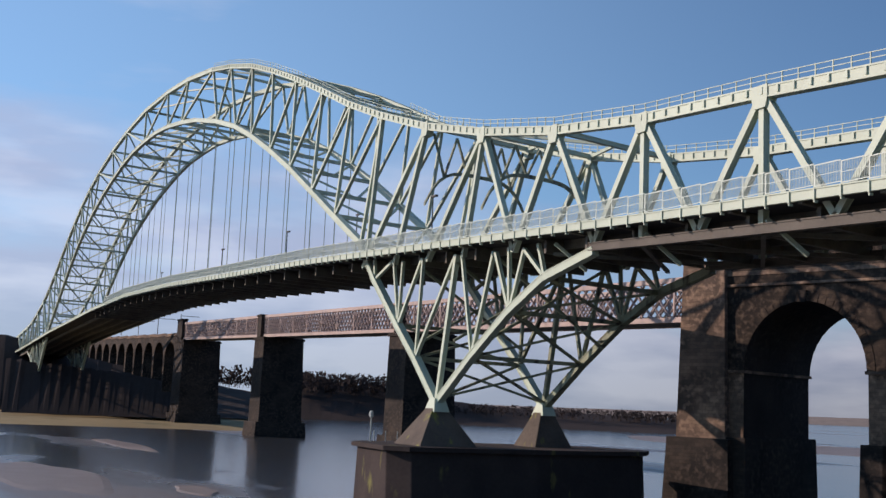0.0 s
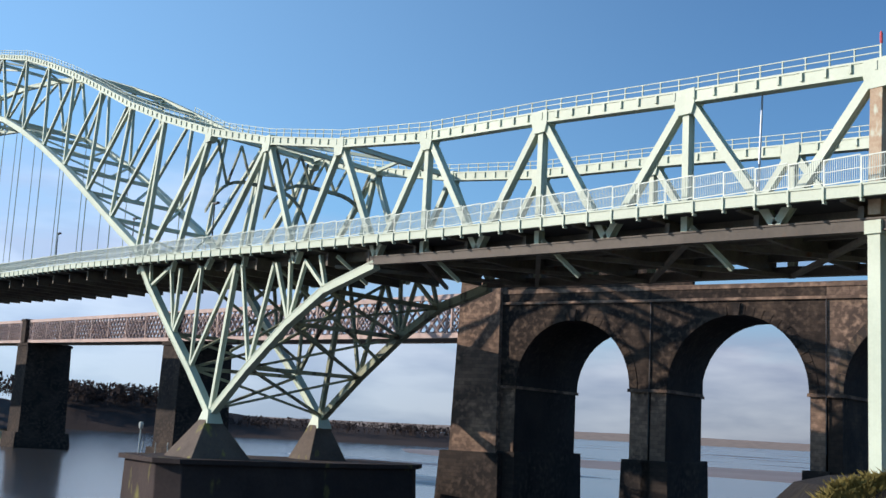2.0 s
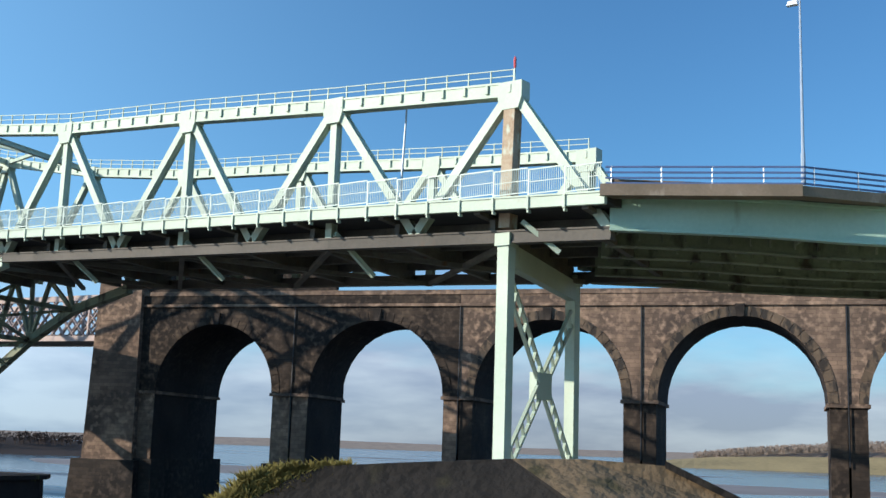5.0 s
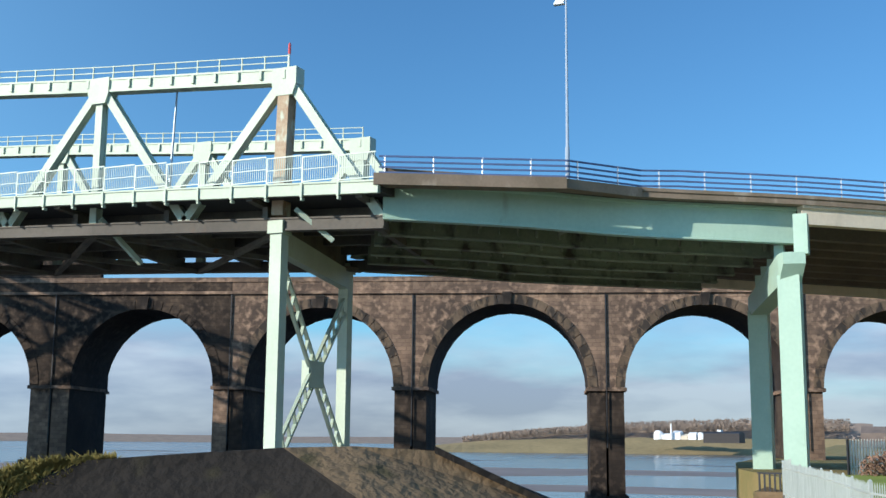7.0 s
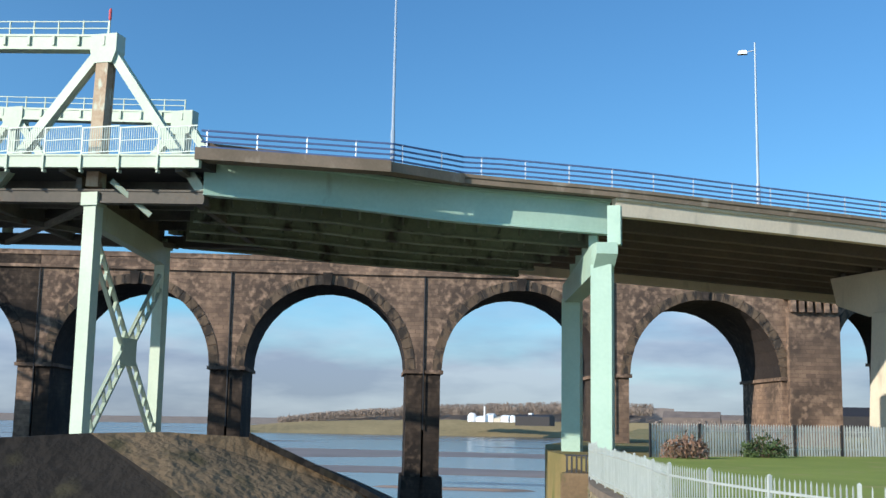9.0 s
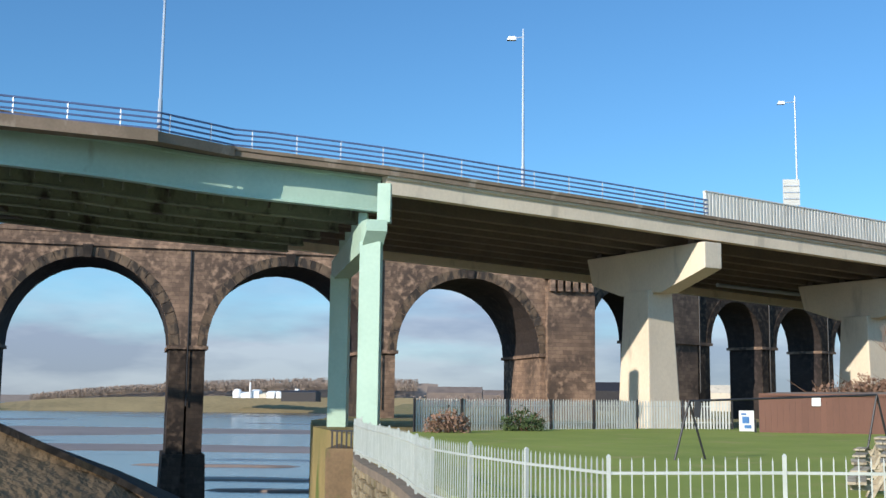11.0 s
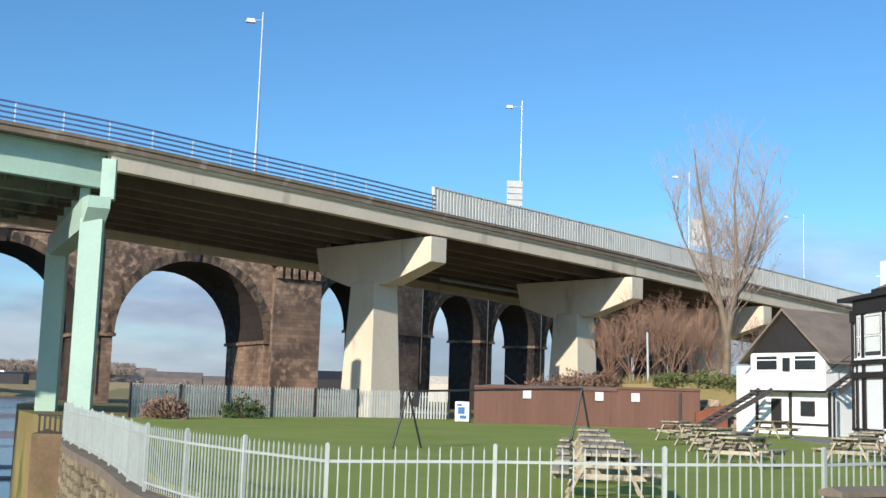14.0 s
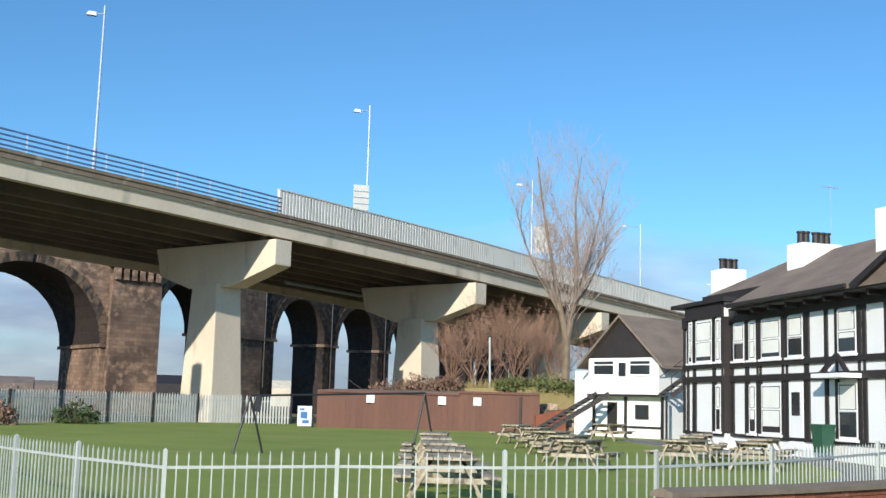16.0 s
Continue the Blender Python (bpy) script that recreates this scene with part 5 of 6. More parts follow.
barrier = thing("noise_barrier", (30, 87, 17.5), "pale grey ribbed noise barrier along the road edge", "noise barrier")
bpath = [p for p in epath[24:]]
pl = along(bpath, 3.0)
for (p, t), (q, _) in zip(pl, pl[1:]):
    n, fold_line = 10, []
    side = Vector((-t.y, t.x, 0)).normalized()
    for k in range(n):
        for f, o in ((0.10, 0.175), (0.16, 0.13), (0.74, 0.13), (0.80, 0.175)):
            fold_line.append(p.lerp(q, (k + f) / n) + side * o)
    rim = fold_line + [q.lerp(p, 0.002) + side * 0.34, p.lerp(q, 0.002) + side * 0.34]
    part("barrier_panel", Geo().prism([tuple(v + Vector((0, 0, 0.375))) for v in rim], [tuple(v + Vector((0, 0, 2.11))) for v in rim]), BARRIER, barrier)
    part("cap_rail", Geo().beam(p + side * 0.22 + Vector((0, 0, 2.15)), q + side * 0.22 + Vector((0, 0, 2.15)), 0.26, 0.08), BARRIER, barrier)


def street_lamp(x, y, z, h, arm):
    lp = thing("street_lamp", (x, y, z), "tall pale street lamp with one short arm", "street lamp", "lamps along the road")
    part("pole", Geo().tube((x, y, z - 0.3), (x, y, z + 1.6), 0.13, 0.12, 8).tube((x, y, z + 1.6), (x, y, z + h), 0.09, 0.05, 8), PALERAIL, lp)
    part("arm", Geo().tube((x, y, z + h - 0.5), (x - arm * 0.8, y + 0.35, z + h - 0.45), 0.035, 0.03, 6), PALERAIL, lp)
    hd = part("lamp_head", Geo().hexa([(x - arm - 0.3, y + 0.2, z + h - 0.6), (x - arm + 0.3, y + 0.2, z + h - 0.6), (x - arm + 0.3, y + 0.5, z + h - 0.6), (x - arm - 0.3, y + 0.5, z + h - 0.6)], [(x - arm - 0.2, y + 0.24, z + h - 0.36), (x - arm + 0.25, y + 0.24, z + h - 0.36), (x - arm + 0.25, y + 0.46, z + h - 0.36), (x - arm - 0.2, y + 0.46, z + h - 0.36)]), LENS, lp)
    return lp


street_lamp(-18.2, 56.0, 19.5, 10.2, 0.5)
street_lamp(0.2, 70.6, 19.0, 10.4, 0.75)
street_lamp(21.55, 90.0, 17.8, 12.4, 1.0)
street_lamp(44.0, 110.0, 16.4, 13.0, 1.4)
street_lamp(77.0, 150.0, 14.5, 18.5, 2.6)
street_lamp(104.0, 172.0, 13.0, 15.0, 2.6)
for x, y, z, w, h in ((20.6, 87.9, 21.1, 1.25, 2.0), (42.6, 104.0, 21.0, 1.5, 2.6)):
    sg = thing("road_sign", (x, y, z - 3.4), "grey back of a road sign above the barrier", "road sign", "signs on the road")
    part("plate", Geo().box(x - w / 2, x + w / 2, y, y + 0.06, z, z + h), SIGNBACK, sg)
    for k in (0.25, 0.5, 0.75):
        part("stiffener", Geo().box(x - w / 2 + 0.03, x + w / 2 - 0.03, y - 0.05, y, z + h * k - 0.03, z + h * k + 0.03), PALERAIL, sg)
    part("post", Geo().tube((x - 0.4, y + 0.1, z - 3.4), (x - 0.4, y + 0.1, z + h), 0.05, 0.05), PALERAIL, sg)


# ---------------------------------------------------------------- sea wall and slipway
seawall = thing("sea_wall", (-1.0, 18, -4.8), "rubble stone sea wall under the white railings", "sea wall", kind="structure")
WALLLINE = [(3.1, 5.5), (2.4, 11.2), (1.1, 13.7), (0.1, 15.7), (-0.75, 17.95), (-1.5, 20.15), (-2.75, 26.4), (-4.8, 35.4), (-6.1, 45), (-7.4, 56.2)]
wpath = smooth_path([(x, y, 0) for x, y in WALLLINE], 5)
part("backing", Geo().sweep([(p.x, p.y, 0) for p in wpath], [(-0.55, -5.0), (0.0, -5.0), (0.0, 4.08), (-0.55, 4.08)]), MORTAR, seawall)
part("coping", Geo().sweep([(p.x, p.y, 0) for p in wpath], [(-0.3, 4.08), (0.2, 4.08), (0.2, 4.28), (-0.3, 4.28)]), COPING, seawall)
rs = random.Random(11)
stone_meshes = []
for k in range(5):
    g = Geo()
    w, d, h = 0.5, 0.16, 0.26
    lo = [(-w / 2 + rs.uniform(0, .06), -d, -h / 2 + rs.uniform(0, .05)), (w / 2 - rs.uniform(0, .06), -d, -h / 2 + rs.uniform(0, .05)), (w / 2 - rs.uniform(0, .06), -d, h / 2 - rs.uniform(0, .06)), (-w / 2 + rs.uniform(0, .06), -d, h / 2 - rs.uniform(0, .06))]
    hi = [(-w / 2, 0.1, -h / 2), (w / 2, 0.1, -h / 2), (w / 2, 0.1, h / 2), (-w / 2, 0.1, h / 2)]
    g.prism(lo, hi)
    stone_meshes.append(mesh_of("stone", g, WALLSTONE, bevel=0.03))
count = 0
for row in range(26):
    z = 3.98 - 0.28 * row
    for p, t in along(wpath[6:38], 0.54, 0.27 * (row % 2)):
        if count >= 900 or (row > 9 and p.y > 24):
            continue
        side = Vector((t.y, -t.x, 0))
        ang = math.atan2(-t.y, -t.x)
        piece("stone", stone_meshes[rs.randrange(5)], seawall, p - Vector((-t.y, t.x, 0)) * -0.02 + Vector((0, 0, z + rs.uniform(-0.02, 0.02))), ang, (rs.uniform(0.85, 1.1), rs.uniform(0.7, 1.3), rs.uniform(0.85, 1.1)))
        count += 1
single("wall_corner", Geo().hexa([(-9.4, 56.8, -5), (-7.4, 56.4, -5), (-7.2, 64, -5), (-9.9, 64, -5)], [(-9.5, 57.0, 3.7), (-7.5, 56.6, 3.7), (-7.2, 64, 3.7), (-9.9, 64, 3.7)]), SLAB, "mossy concrete corner of the sea wall", kind="structure", bevel=0.08)
guard = thing("guard_rail", (-8.7, 57.6, 3.7), "short dark guard rail on the sea wall corner", "railing")
for k in range(6):
    part("bar", Geo().box(-9.3 + 0.24 * k, -9.22 + 0.24 * k, 57.5, 57.6, 3.65, 4.5), BLACKM, guard)
part("rail", Geo().box(-9.35, -8.0, 57.5, 57.6, 4.5, 4.58), BLACKM, guard)


def at_heading(a, d, z):
    return (d * math.sin(radians(a)), d * math.cos(radians(a)), z)


# concrete block before the walk: a face painted dark as in shade, a paler sloping slab, moss on its end
parapet = thing("concrete_block", at_heading(-31, 1.0, 4.3), "weathered concrete block in painted shade with sloping top and yellow moss", "concrete block")
H = lambda a, e, d: at_heading(a, d, 6.0 + d * math.tan(radians(e)))
ridge = [H(-47.6, -7, 1.05), H(-46.0, -2.9, 1.05), H(-45.0, -1.75, 1.05), H(-43.4, -1.28, 1.05), H(-38, -0.85, 1.03), H(-32.0, -0.45, 1.01)]
crease = [H(-32.0, -0.45, 1.01), H(-28.1, -3.0, 0.93), H(-22.5, -7.5, 0.84)]
rim = [H(-32.0, -0.45, 1.01), H(-28.5, -0.36, 1.02), H(-24.6, -0.55, 1.03), H(-19.2, -3.0, 1.03), H(-16.0, -4.7, 1.03), H(-11.5, -8.5, 1.03)]
low = [H(-49, -15, 0.875), H(-40, -15, 0.82), H(-30, -15, 0.80), H(-21, -12, 0.81), H(-13, -12, 0.90)]
skirt = [(x, y, 4.28) for x, y, z in low]
g = Geo()
g.add(ridge + crease[1:] + low[:3][::-1], [tuple(range(len(ridge) + 5))])
g.add(low[:3] + skirt[:3], [(0, 1, 4, 3), (1, 2, 5, 4)])
part("shaded_face", g, COPESHADE, parapet)
g = Geo().add(rim + [low[4], low[3]] + crease[1:][::-1], [tuple(range(len(rim) + 4))])
g.add([low[2], low[3], low[4], skirt[2], skirt[3], skirt[4], crease[2]], [(0, 1, 4, 3), (1, 2, 5, 4), (0, 6, 1)])
part("sloping_slab", g, COPESLAB, parapet)
top_line = ridge + rim[1:]
bk = [at_heading(math.degrees(math.atan2(x, y)), 1.25, z - 0.004) for x, y, z in top_line]
n = len(top_line)
g = Geo().add(top_line + bk, [(i, i + 1, n + i + 1, n + i) for i in range(n - 1)])
g.add(bk + [(x, y, 4.28) for x, y, z in bk], [(i, i + 1, n + i + 1, n + i) for i in range(n - 1)])
part("parapet_top", g, COPESHADE, parapet)
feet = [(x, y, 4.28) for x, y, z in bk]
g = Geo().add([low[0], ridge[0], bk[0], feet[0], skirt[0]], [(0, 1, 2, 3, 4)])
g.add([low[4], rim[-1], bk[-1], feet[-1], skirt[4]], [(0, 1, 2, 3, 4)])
part("end_face", g, COPESHADE, parapet)
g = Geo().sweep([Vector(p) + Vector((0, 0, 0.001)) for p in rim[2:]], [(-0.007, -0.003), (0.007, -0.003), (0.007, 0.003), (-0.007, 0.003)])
part("arris", g, COPESHADE, parapet)
g = Geo()
for k in range(1500):
    a = -46.2 + 6.5 * rs.random() ** 1.4
    e = float(np.interp(a, [-46.0, -45.0, -43.4, -40], [-2.9, -1.75, -1.28, -1.0]))
    c = Vector(H(a, e - 2.2 * rs.random() ** 2, 1.043))
    r = 0.002 + 0.005 * rs.random()
    for _ in range(3):
        tip = c + Vector((rs.gauss(0, r), rs.gauss(0, r), r * (0.4 + rs.random())))
        g.add([c + Vector((-0.0018, 0, -0.003)), c + Vector((0.0018, 0.001, -0.003)), tip], [(0, 1, 2)])
part("moss_tufts", g, MOSS, parapet, "yellow-green moss clumps")


# ---------------------------------------------------------------- fences
def railing_run(fence, posts, spacing, height, pale, post_mesh, rails, rail_mat, base):
    for p, q in zip(posts, posts[1:]):
        a, b = Vector((*p, base(*p))), Vector((*q, base(*q)))
        ang = math.atan2(b.y - a.y, b.x - a.x)
        piece("post", post_mesh, fence, a, ang)
        n = max(2, round((b - a).length / spacing))
        for k in range(1, n):
            piece("pale", pale, fence, a.lerp(b, k / n) + Vector((0, 0, rs.uniform(-0.008, 0.008))), ang)
        for h in rails:
            part("rail", Geo().beam(a + Vector((0, 0, h)), b + Vector((0, 0, h)), 0.025, 0.035), rail_mat, fence)
    e = posts[-1]
    piece("post", post_mesh, fence, (*e, base(*e)))


white_fence = thing("white_railings", (1, 15, 4.4), "white-painted steel railings round the lawn", "fence")
pale_mesh = mesh_of("pale", Geo().hexa([(-0.008, -0.008, 0.06), (0.008, -0.008, 0.06), (0.008, 0.008, 0.06), (-0.008, 0.008, 0.06)], [(-0.008, -0.008, 1.06), (0.008, -0.008, 1.06), (0.008, 0.008, 1.06), (-0.008, 0.008, 1.06)]).add([(-0.008, -0.008, 1.06), (0.008, -0.008, 1.06), (0.008, 0.008, 1.06), (-0.008, 0.008, 1.06), (0, 0, 1.12)], [(0, 1, 4), (1, 2, 4), (2, 3, 4), (3, 0, 4)]), FENCE)
wpost = mesh_of("post", Geo().box(-0.025, 0.025, -0.025, 0.025, -0.1, 1.12).hexa([(-0.03, -0.03, 1.12), (0.03, -0.03, 1.12), (0.03, 0.03, 1.12), (-0.03, 0.03, 1.12)], [(-0.008, -0.008, 1.15), (0.008, -0.008, 1.15), (0.008, 0.008, 1.15), (-0.008, 0.008, 1.15)]), FENCE)
WF = [(-6.1, 45), (-5.95, 42.6), (-5.7, 40.2), (-5.3, 37.8), (-4.8, 35.5), (-4.25, 33.2), (-3.7, 30.9), (-3.2, 28.7), (-2.75, 26.5), (-2.3, 24.3), (-1.95, 22.2), (-1.5, 20.2), (-0.75, 18.0), (0.1, 15.9), (1.06, 14.0), (3.1, 13.95), (5.08, 13.45), (7.15, 13.45), (9.4, 14.3), (12.9, 16.5), (17.5, 19.5), (20.6, 23.8)]
fence_base = lambda x, y: 4.27 if y > 14.5 and x < 2 else 4.27 + 0.018 * max(0, x - 1)
railing_run(white_fence, WF, 0.135, 1.1, pale_mesh, wpost, (0.16, 0.93), FENCE, fence_base)

palis = thing("palisade_fence", (0, 62, 4.6), "grey galvanised palisade fence at the lawn's far edge", "fence")
gp = Geo().prism([(-0.045, 0, 0.05), (0.045, 0, 0.05), (0.045, 0, 1.5), (0.0, 0, 1.65), (-0.045, 0, 1.5)], [(-0.045, 0.03, 0.05), (0.045, 0.03, 0.05), (0.045, 0.03, 1.5), (0.0, 0.03, 1.65), (-0.045, 0.03, 1.5)])
pal_mesh = mesh_of("pale", gp, PALISADE)
pp2 = mesh_of("post", Geo().box(-0.045, 0.045, -0.045, 0.045, -0.1, 1.66), BLACKM)
PF = [(-5.1, 56.6), (-2.9, 58.9), (-0.6, 60.9), (1.7, 62.8), (4.1, 64.5), (6.6, 65.8), (9.2, 66.4), (11.9, 66.2)]
railing_run(palis, PF, 0.17, 1.6, pal_mesh, pp2, (0.4, 1.3), PALISADE, lambda x, y: lawn_z(x, y) - 0.05)

# low red brick wall before the railings
bwall = thing("brick_wall", (9, 13.5, 4.3), "low red brick wall with a dark coping", "wall")
BW = [Vector((6.55, 12.2, 0)), Vector((8.9, 13.05, 0)), Vector((11.4, 14.2, 0)), Vector((15.5, 16.6, 0)), Vector((20, 20, 0))]
part("core", Geo().sweep(BW, [(-0.09, 3.9), (0.09, 3.9), (0.09, 5.03), (-0.09, 5.03)]), MORTAR, bwall)
part("coping", Geo().sweep(BW, [(-0.17, 5.03), (0.17, 5.03), (0.17, 5.09), (0, 5.14), (-0.17, 5.09)]), COPING, bwall)
bk_mesh = mesh_of("brick", Geo().box(-0.1075, 0.1075, -0.06, 0.0, -0.0325, 0.0325), REDBRICK)
for row in range(7):
    for p, t in along(BW[:4], 0.225, 0.11 * (row % 2)):
        side = Vector((-t.y, t.x, 0))
        piece("brick", bk_mesh, bwall, p - side * 0.06 + Vector((0, 0, 4.985 - 0.075 * row)), math.atan2(t.y, t.x))


# ---------------------------------------------------------------- on the lawn
def picnic_table(x, y, turn):
    z = lawn_z(x, y)
    tb = thing("picnic_table", (0, 0, 0), "weathered timber picnic table with fixed benches on grass", "picnic table", "picnic tables on the lawn")
    for k in range(5):
        part("top_plank", Geo().box(-0.85, 0.85, -0.36 + 0.148 * k, -0.36 + 0.135 + 0.148 * k, 0.70, 0.745), TIMBER, tb)
    for s in (-1, 1):
        for k in range(2):
            part("bench_plank", Geo().box(-0.85, 0.85, s * 0.72 - 0.14 + 0.148 * k, s * 0.72 - 0.005 + 0.148 * k, 0.41, 0.455), TIMBER, tb)
        for sx in (-0.6, 0.6):
            part("leg", Geo().beam((sx, s * 0.62, 0.0), (sx, s * 0.25, 0.70), 0.05, 0.12, (1, 0, 0)), TIMBER, tb)
        part("bearer", Geo().box(s * 0.6 - 0.03, s * 0.6 + 0.03, -0.82, 0.82, 0.32, 0.41), TIMBER, tb)
        part("top_bearer", Geo().box(s * 0.6 - 0.06, s * 0.6 - 0.01, -0.36, 0.36, 0.61, 0.70), TIMBER, tb)
    tb.matrix_basis = pose(x, y, z, 0, 0, turn)
    return tb


tables = [(5.98, 18.6, 74), (6.85, 21.4, 71), (7.6, 24.2, 75), (8.5, 27.2, 72), (9.5, 30.6, 70), (12.25, 27.0, 48), (13.45, 30.4, 50), (14.7, 34.5, 46), (15.8, 38.6, 50), (16.6, 42.6, 48), (22.9, 47.5, 35), (15.9, 28.2, 40), (17.4, 27.4, 62), (18.3, 32.0, 55), (19.6, 30.2, 48), (20.0, 34.5, 60)]
first = picnic_table(*tables[0])
for x, y, turn in tables[1:]:
    copy_thing(first, pose(x, y, lawn_z(x, y), 0, 0, turn))

swing = thing("swing_frame", (8, 36, 4.5), "dark steel swing frame standing on the lawn", "swing frame")
L0, R0 = Vector((4.75, 33.0, 6.12)), Vector((10.35, 34.5, 6.36))
part("top_bar", Geo().tube(L0, R0, 0.032, 0.032, 8), BLACKM, swing)
bar = (R0 - L0).normalized()
acr = Vector((0.95, 0.7, 0))
for e, name in ((L0, "leg"), (R0, "leg")):
    for s, k in ((-1, 0.35), (1, 0.35)):
        f = e + acr * s * 0.5
        part("leg", Geo().tube(e, (f.x, f.y, lawn_z(f.x, f.y) - 0.02), 0.032, 0.032, 8), BLACKM, swing)
    m = e + bar * 0.25
    if e is L0:
        part("hanging_seat", Geo().beam((m.x - 0.02, m.y, e.z - 0.45), (m.x + 0.02, m.y, e.z), 0.1, 0.18), BLACKM, swing)

board = thing("notice_board", (11.6, 60.6, 4.65), "white and blue printed notice board by the shed", "notice board")
part("panel", Geo().box(11.25, 12.0, 60.6, 60.7, 4.7, 5.75), POSTER, board, bevel=0.02)
part("print", Geo().box(11.4, 11.75, 60.585, 60.6, 5.1, 5.45).box(11.5, 11.85, 60.585, 60.6, 4.85, 5.02).box(11.35, 11.6, 60.585, 60.6, 5.52, 5.62), BLUEPAINT, board)
part("stand", Geo().box(12.02, 12.12, 60.65, 60.8, 4.6, 5.3), BLACKM, board)

shed = thing("timber_shed", (17, 59.5, 4.6), "long low brown-boarded shed with white notices", "shed")
S0, S1, S2 = Vector((12.3, 60.8, 0)), Vector((19.55, 58.85, 0)), Vector((23.6, 57.4, 0))
S3 = Vector((25.2, 61.5, 0))
for a, b, top in ((S0, S1, 6.55), (S1, S2, 6.68)):
    n = int((b - a).length / 0.3)
    for k in range(n):
        p, q = a.lerp(b, k / n), a.lerp(b, (k + 0.985) / n)
        part("board", Geo().beam(Vector((p.x, p.y, (4.55 + top) / 2)), Vector((q.x, q.y, (4.55 + top) / 2)), 0.05, top - 4.55), BROWNWOOD, shed)
    part("eaves_board", Geo().beam(Vector((a.x, a.y - 0.05, top + 0.03)), Vector((b.x, b.y - 0.05, top + 0.03)), 0.12, 0.12), BROWNWOOD, shed)
g = Geo().prism([(S0.x, S0.y + 0.05, 6.55), (S1.x, S1.y + 0.05, 6.62), (S2.x, S2.y + 0.05, 6.7), (S3.x, S3.y, 6.8), (14, 65, 6.7)], [(S0.x, S0.y + 0.05, 6.6), (S1.x, S1.y + 0.05, 6.67), (S2.x, S2.y + 0.05, 6.75), (S3.x, S3.y, 6.85), (14, 65, 6.75)])
part("roof", g, ROOF, shed)
part("core", Geo().prism([(S0.x, S0.y + 0.06, 4.5), (S1.x, S1.y + 0.06, 4.5), (S2.x, S2.y + 0.06, 4.5), (S3.x, S3.y, 4.5), (14, 65, 4.5)], [(S0.x, S0.y + 0.06, 6.54), (S1.x, S1.y + 0.06, 6.6), (S2.x, S2.y + 0.06, 6.68), (S3.x, S3.y, 6.75), (14, 65, 6.65)]), BLACKT, shed)
for f, a, b in ((0.37, S0, S1), (0.875, S0, S1), (0.22, S1, S2)):
    p = a.lerp(b, f)
    part("notice", Geo().box(p.x - 0.22, p.x + 0.22, p.y - 0.14, p.y - 0.09, 6.02, 6.46), POSTER, shed)
part("side_door", Geo().beam(S1.lerp(S2, 0.74) + Vector((0, -0.07, 5.55)), S1.lerp(S2, 0.77) + Vector((0, -0.07, 5.55)), 0.05, 2.0), BLACKT, shed)


# ---------------------------------------------------------------- trees and shrubs
def grow(gt, gc, p, way, length, r, depth, rr, spread, lift):
    """A branch: two bent lengths, then forks; thick ones go to the trunk's mesh, thin ones to the crown's."""
    q = p
    for k in range(3):
        d = (way + Vector((rr.gauss(0, 0.09), rr.gauss(0, 0.09), rr.gauss(0, 0.05)))).normalized()
        e = q + d * length / 3
        (gt if r > 0.055 else gc).tube(q, e, r * (1 - 0.12 * k), r * (0.88 - 0.12 * k), 5 if r > 0.03 else 3)
        q, way = e, d
        if depth > 0 and k < 2 and rr.random() < 0.8:
            s = Vector((rr.gauss(0, 1), rr.gauss(0, 1), rr.gauss(0, 0.3))).normalized()
            grow(gt, gc, q, (way + s * spread * 1.1 + Vector((0, 0, lift))).normalized(), length * rr.uniform(0.5, 0.7), r * 0.45, depth - 1, rr, spread, lift)
    if depth <= 0:
        return
    for _ in range(3 if depth > 1 else 4):
        s = Vector((rr.gauss(0, 1), rr.gauss(0, 1), rr.gauss(0, 0.3))).normalized()
        grow(gt, gc, q, (way + s * spread + Vector((0, 0, lift))).normalized(), length * rr.uniform(0.62, 0.82), r * 0.58, depth - 1, rr, spread, lift)


def tree(x, y, z, h, r, depth, seed, spread, label, bark=BARK, twig=TWIG, lift=0.25, stem=0.36, limbs=9):
    rr = random.Random(seed)
    tr = thing("tree", (x, y, z), label, "tree", "bare trees by the road")
    gt, gc = Geo(), Geo()
    base, top = Vector((x, y, z - 0.2)), Vector((x + 0.1, y, z + h * stem))
    gt.tube(base, base.lerp(top, 0.12), r * 1.35, r, 8).tube(base.lerp(top, 0.12), top, r, r * 0.8, 8)
    for k in range(limbs):
        a = 6.28 * k / limbs + rr.random()
        out = rr.uniform(0.2, 0.75)
        grow(gt, gc, top - Vector((0, 0, h * 0.02 * k * rr.random())), Vector((math.cos(a) * out, math.sin(a) * out, 1)).normalized(), h * rr.uniform(0.17, 0.26), r * 0.42, depth, rr, spread, lift)
    part("trunk", gt, bark, tr)
    part("crown", gc, twig, tr, "fine leafless twigs")
    return tr


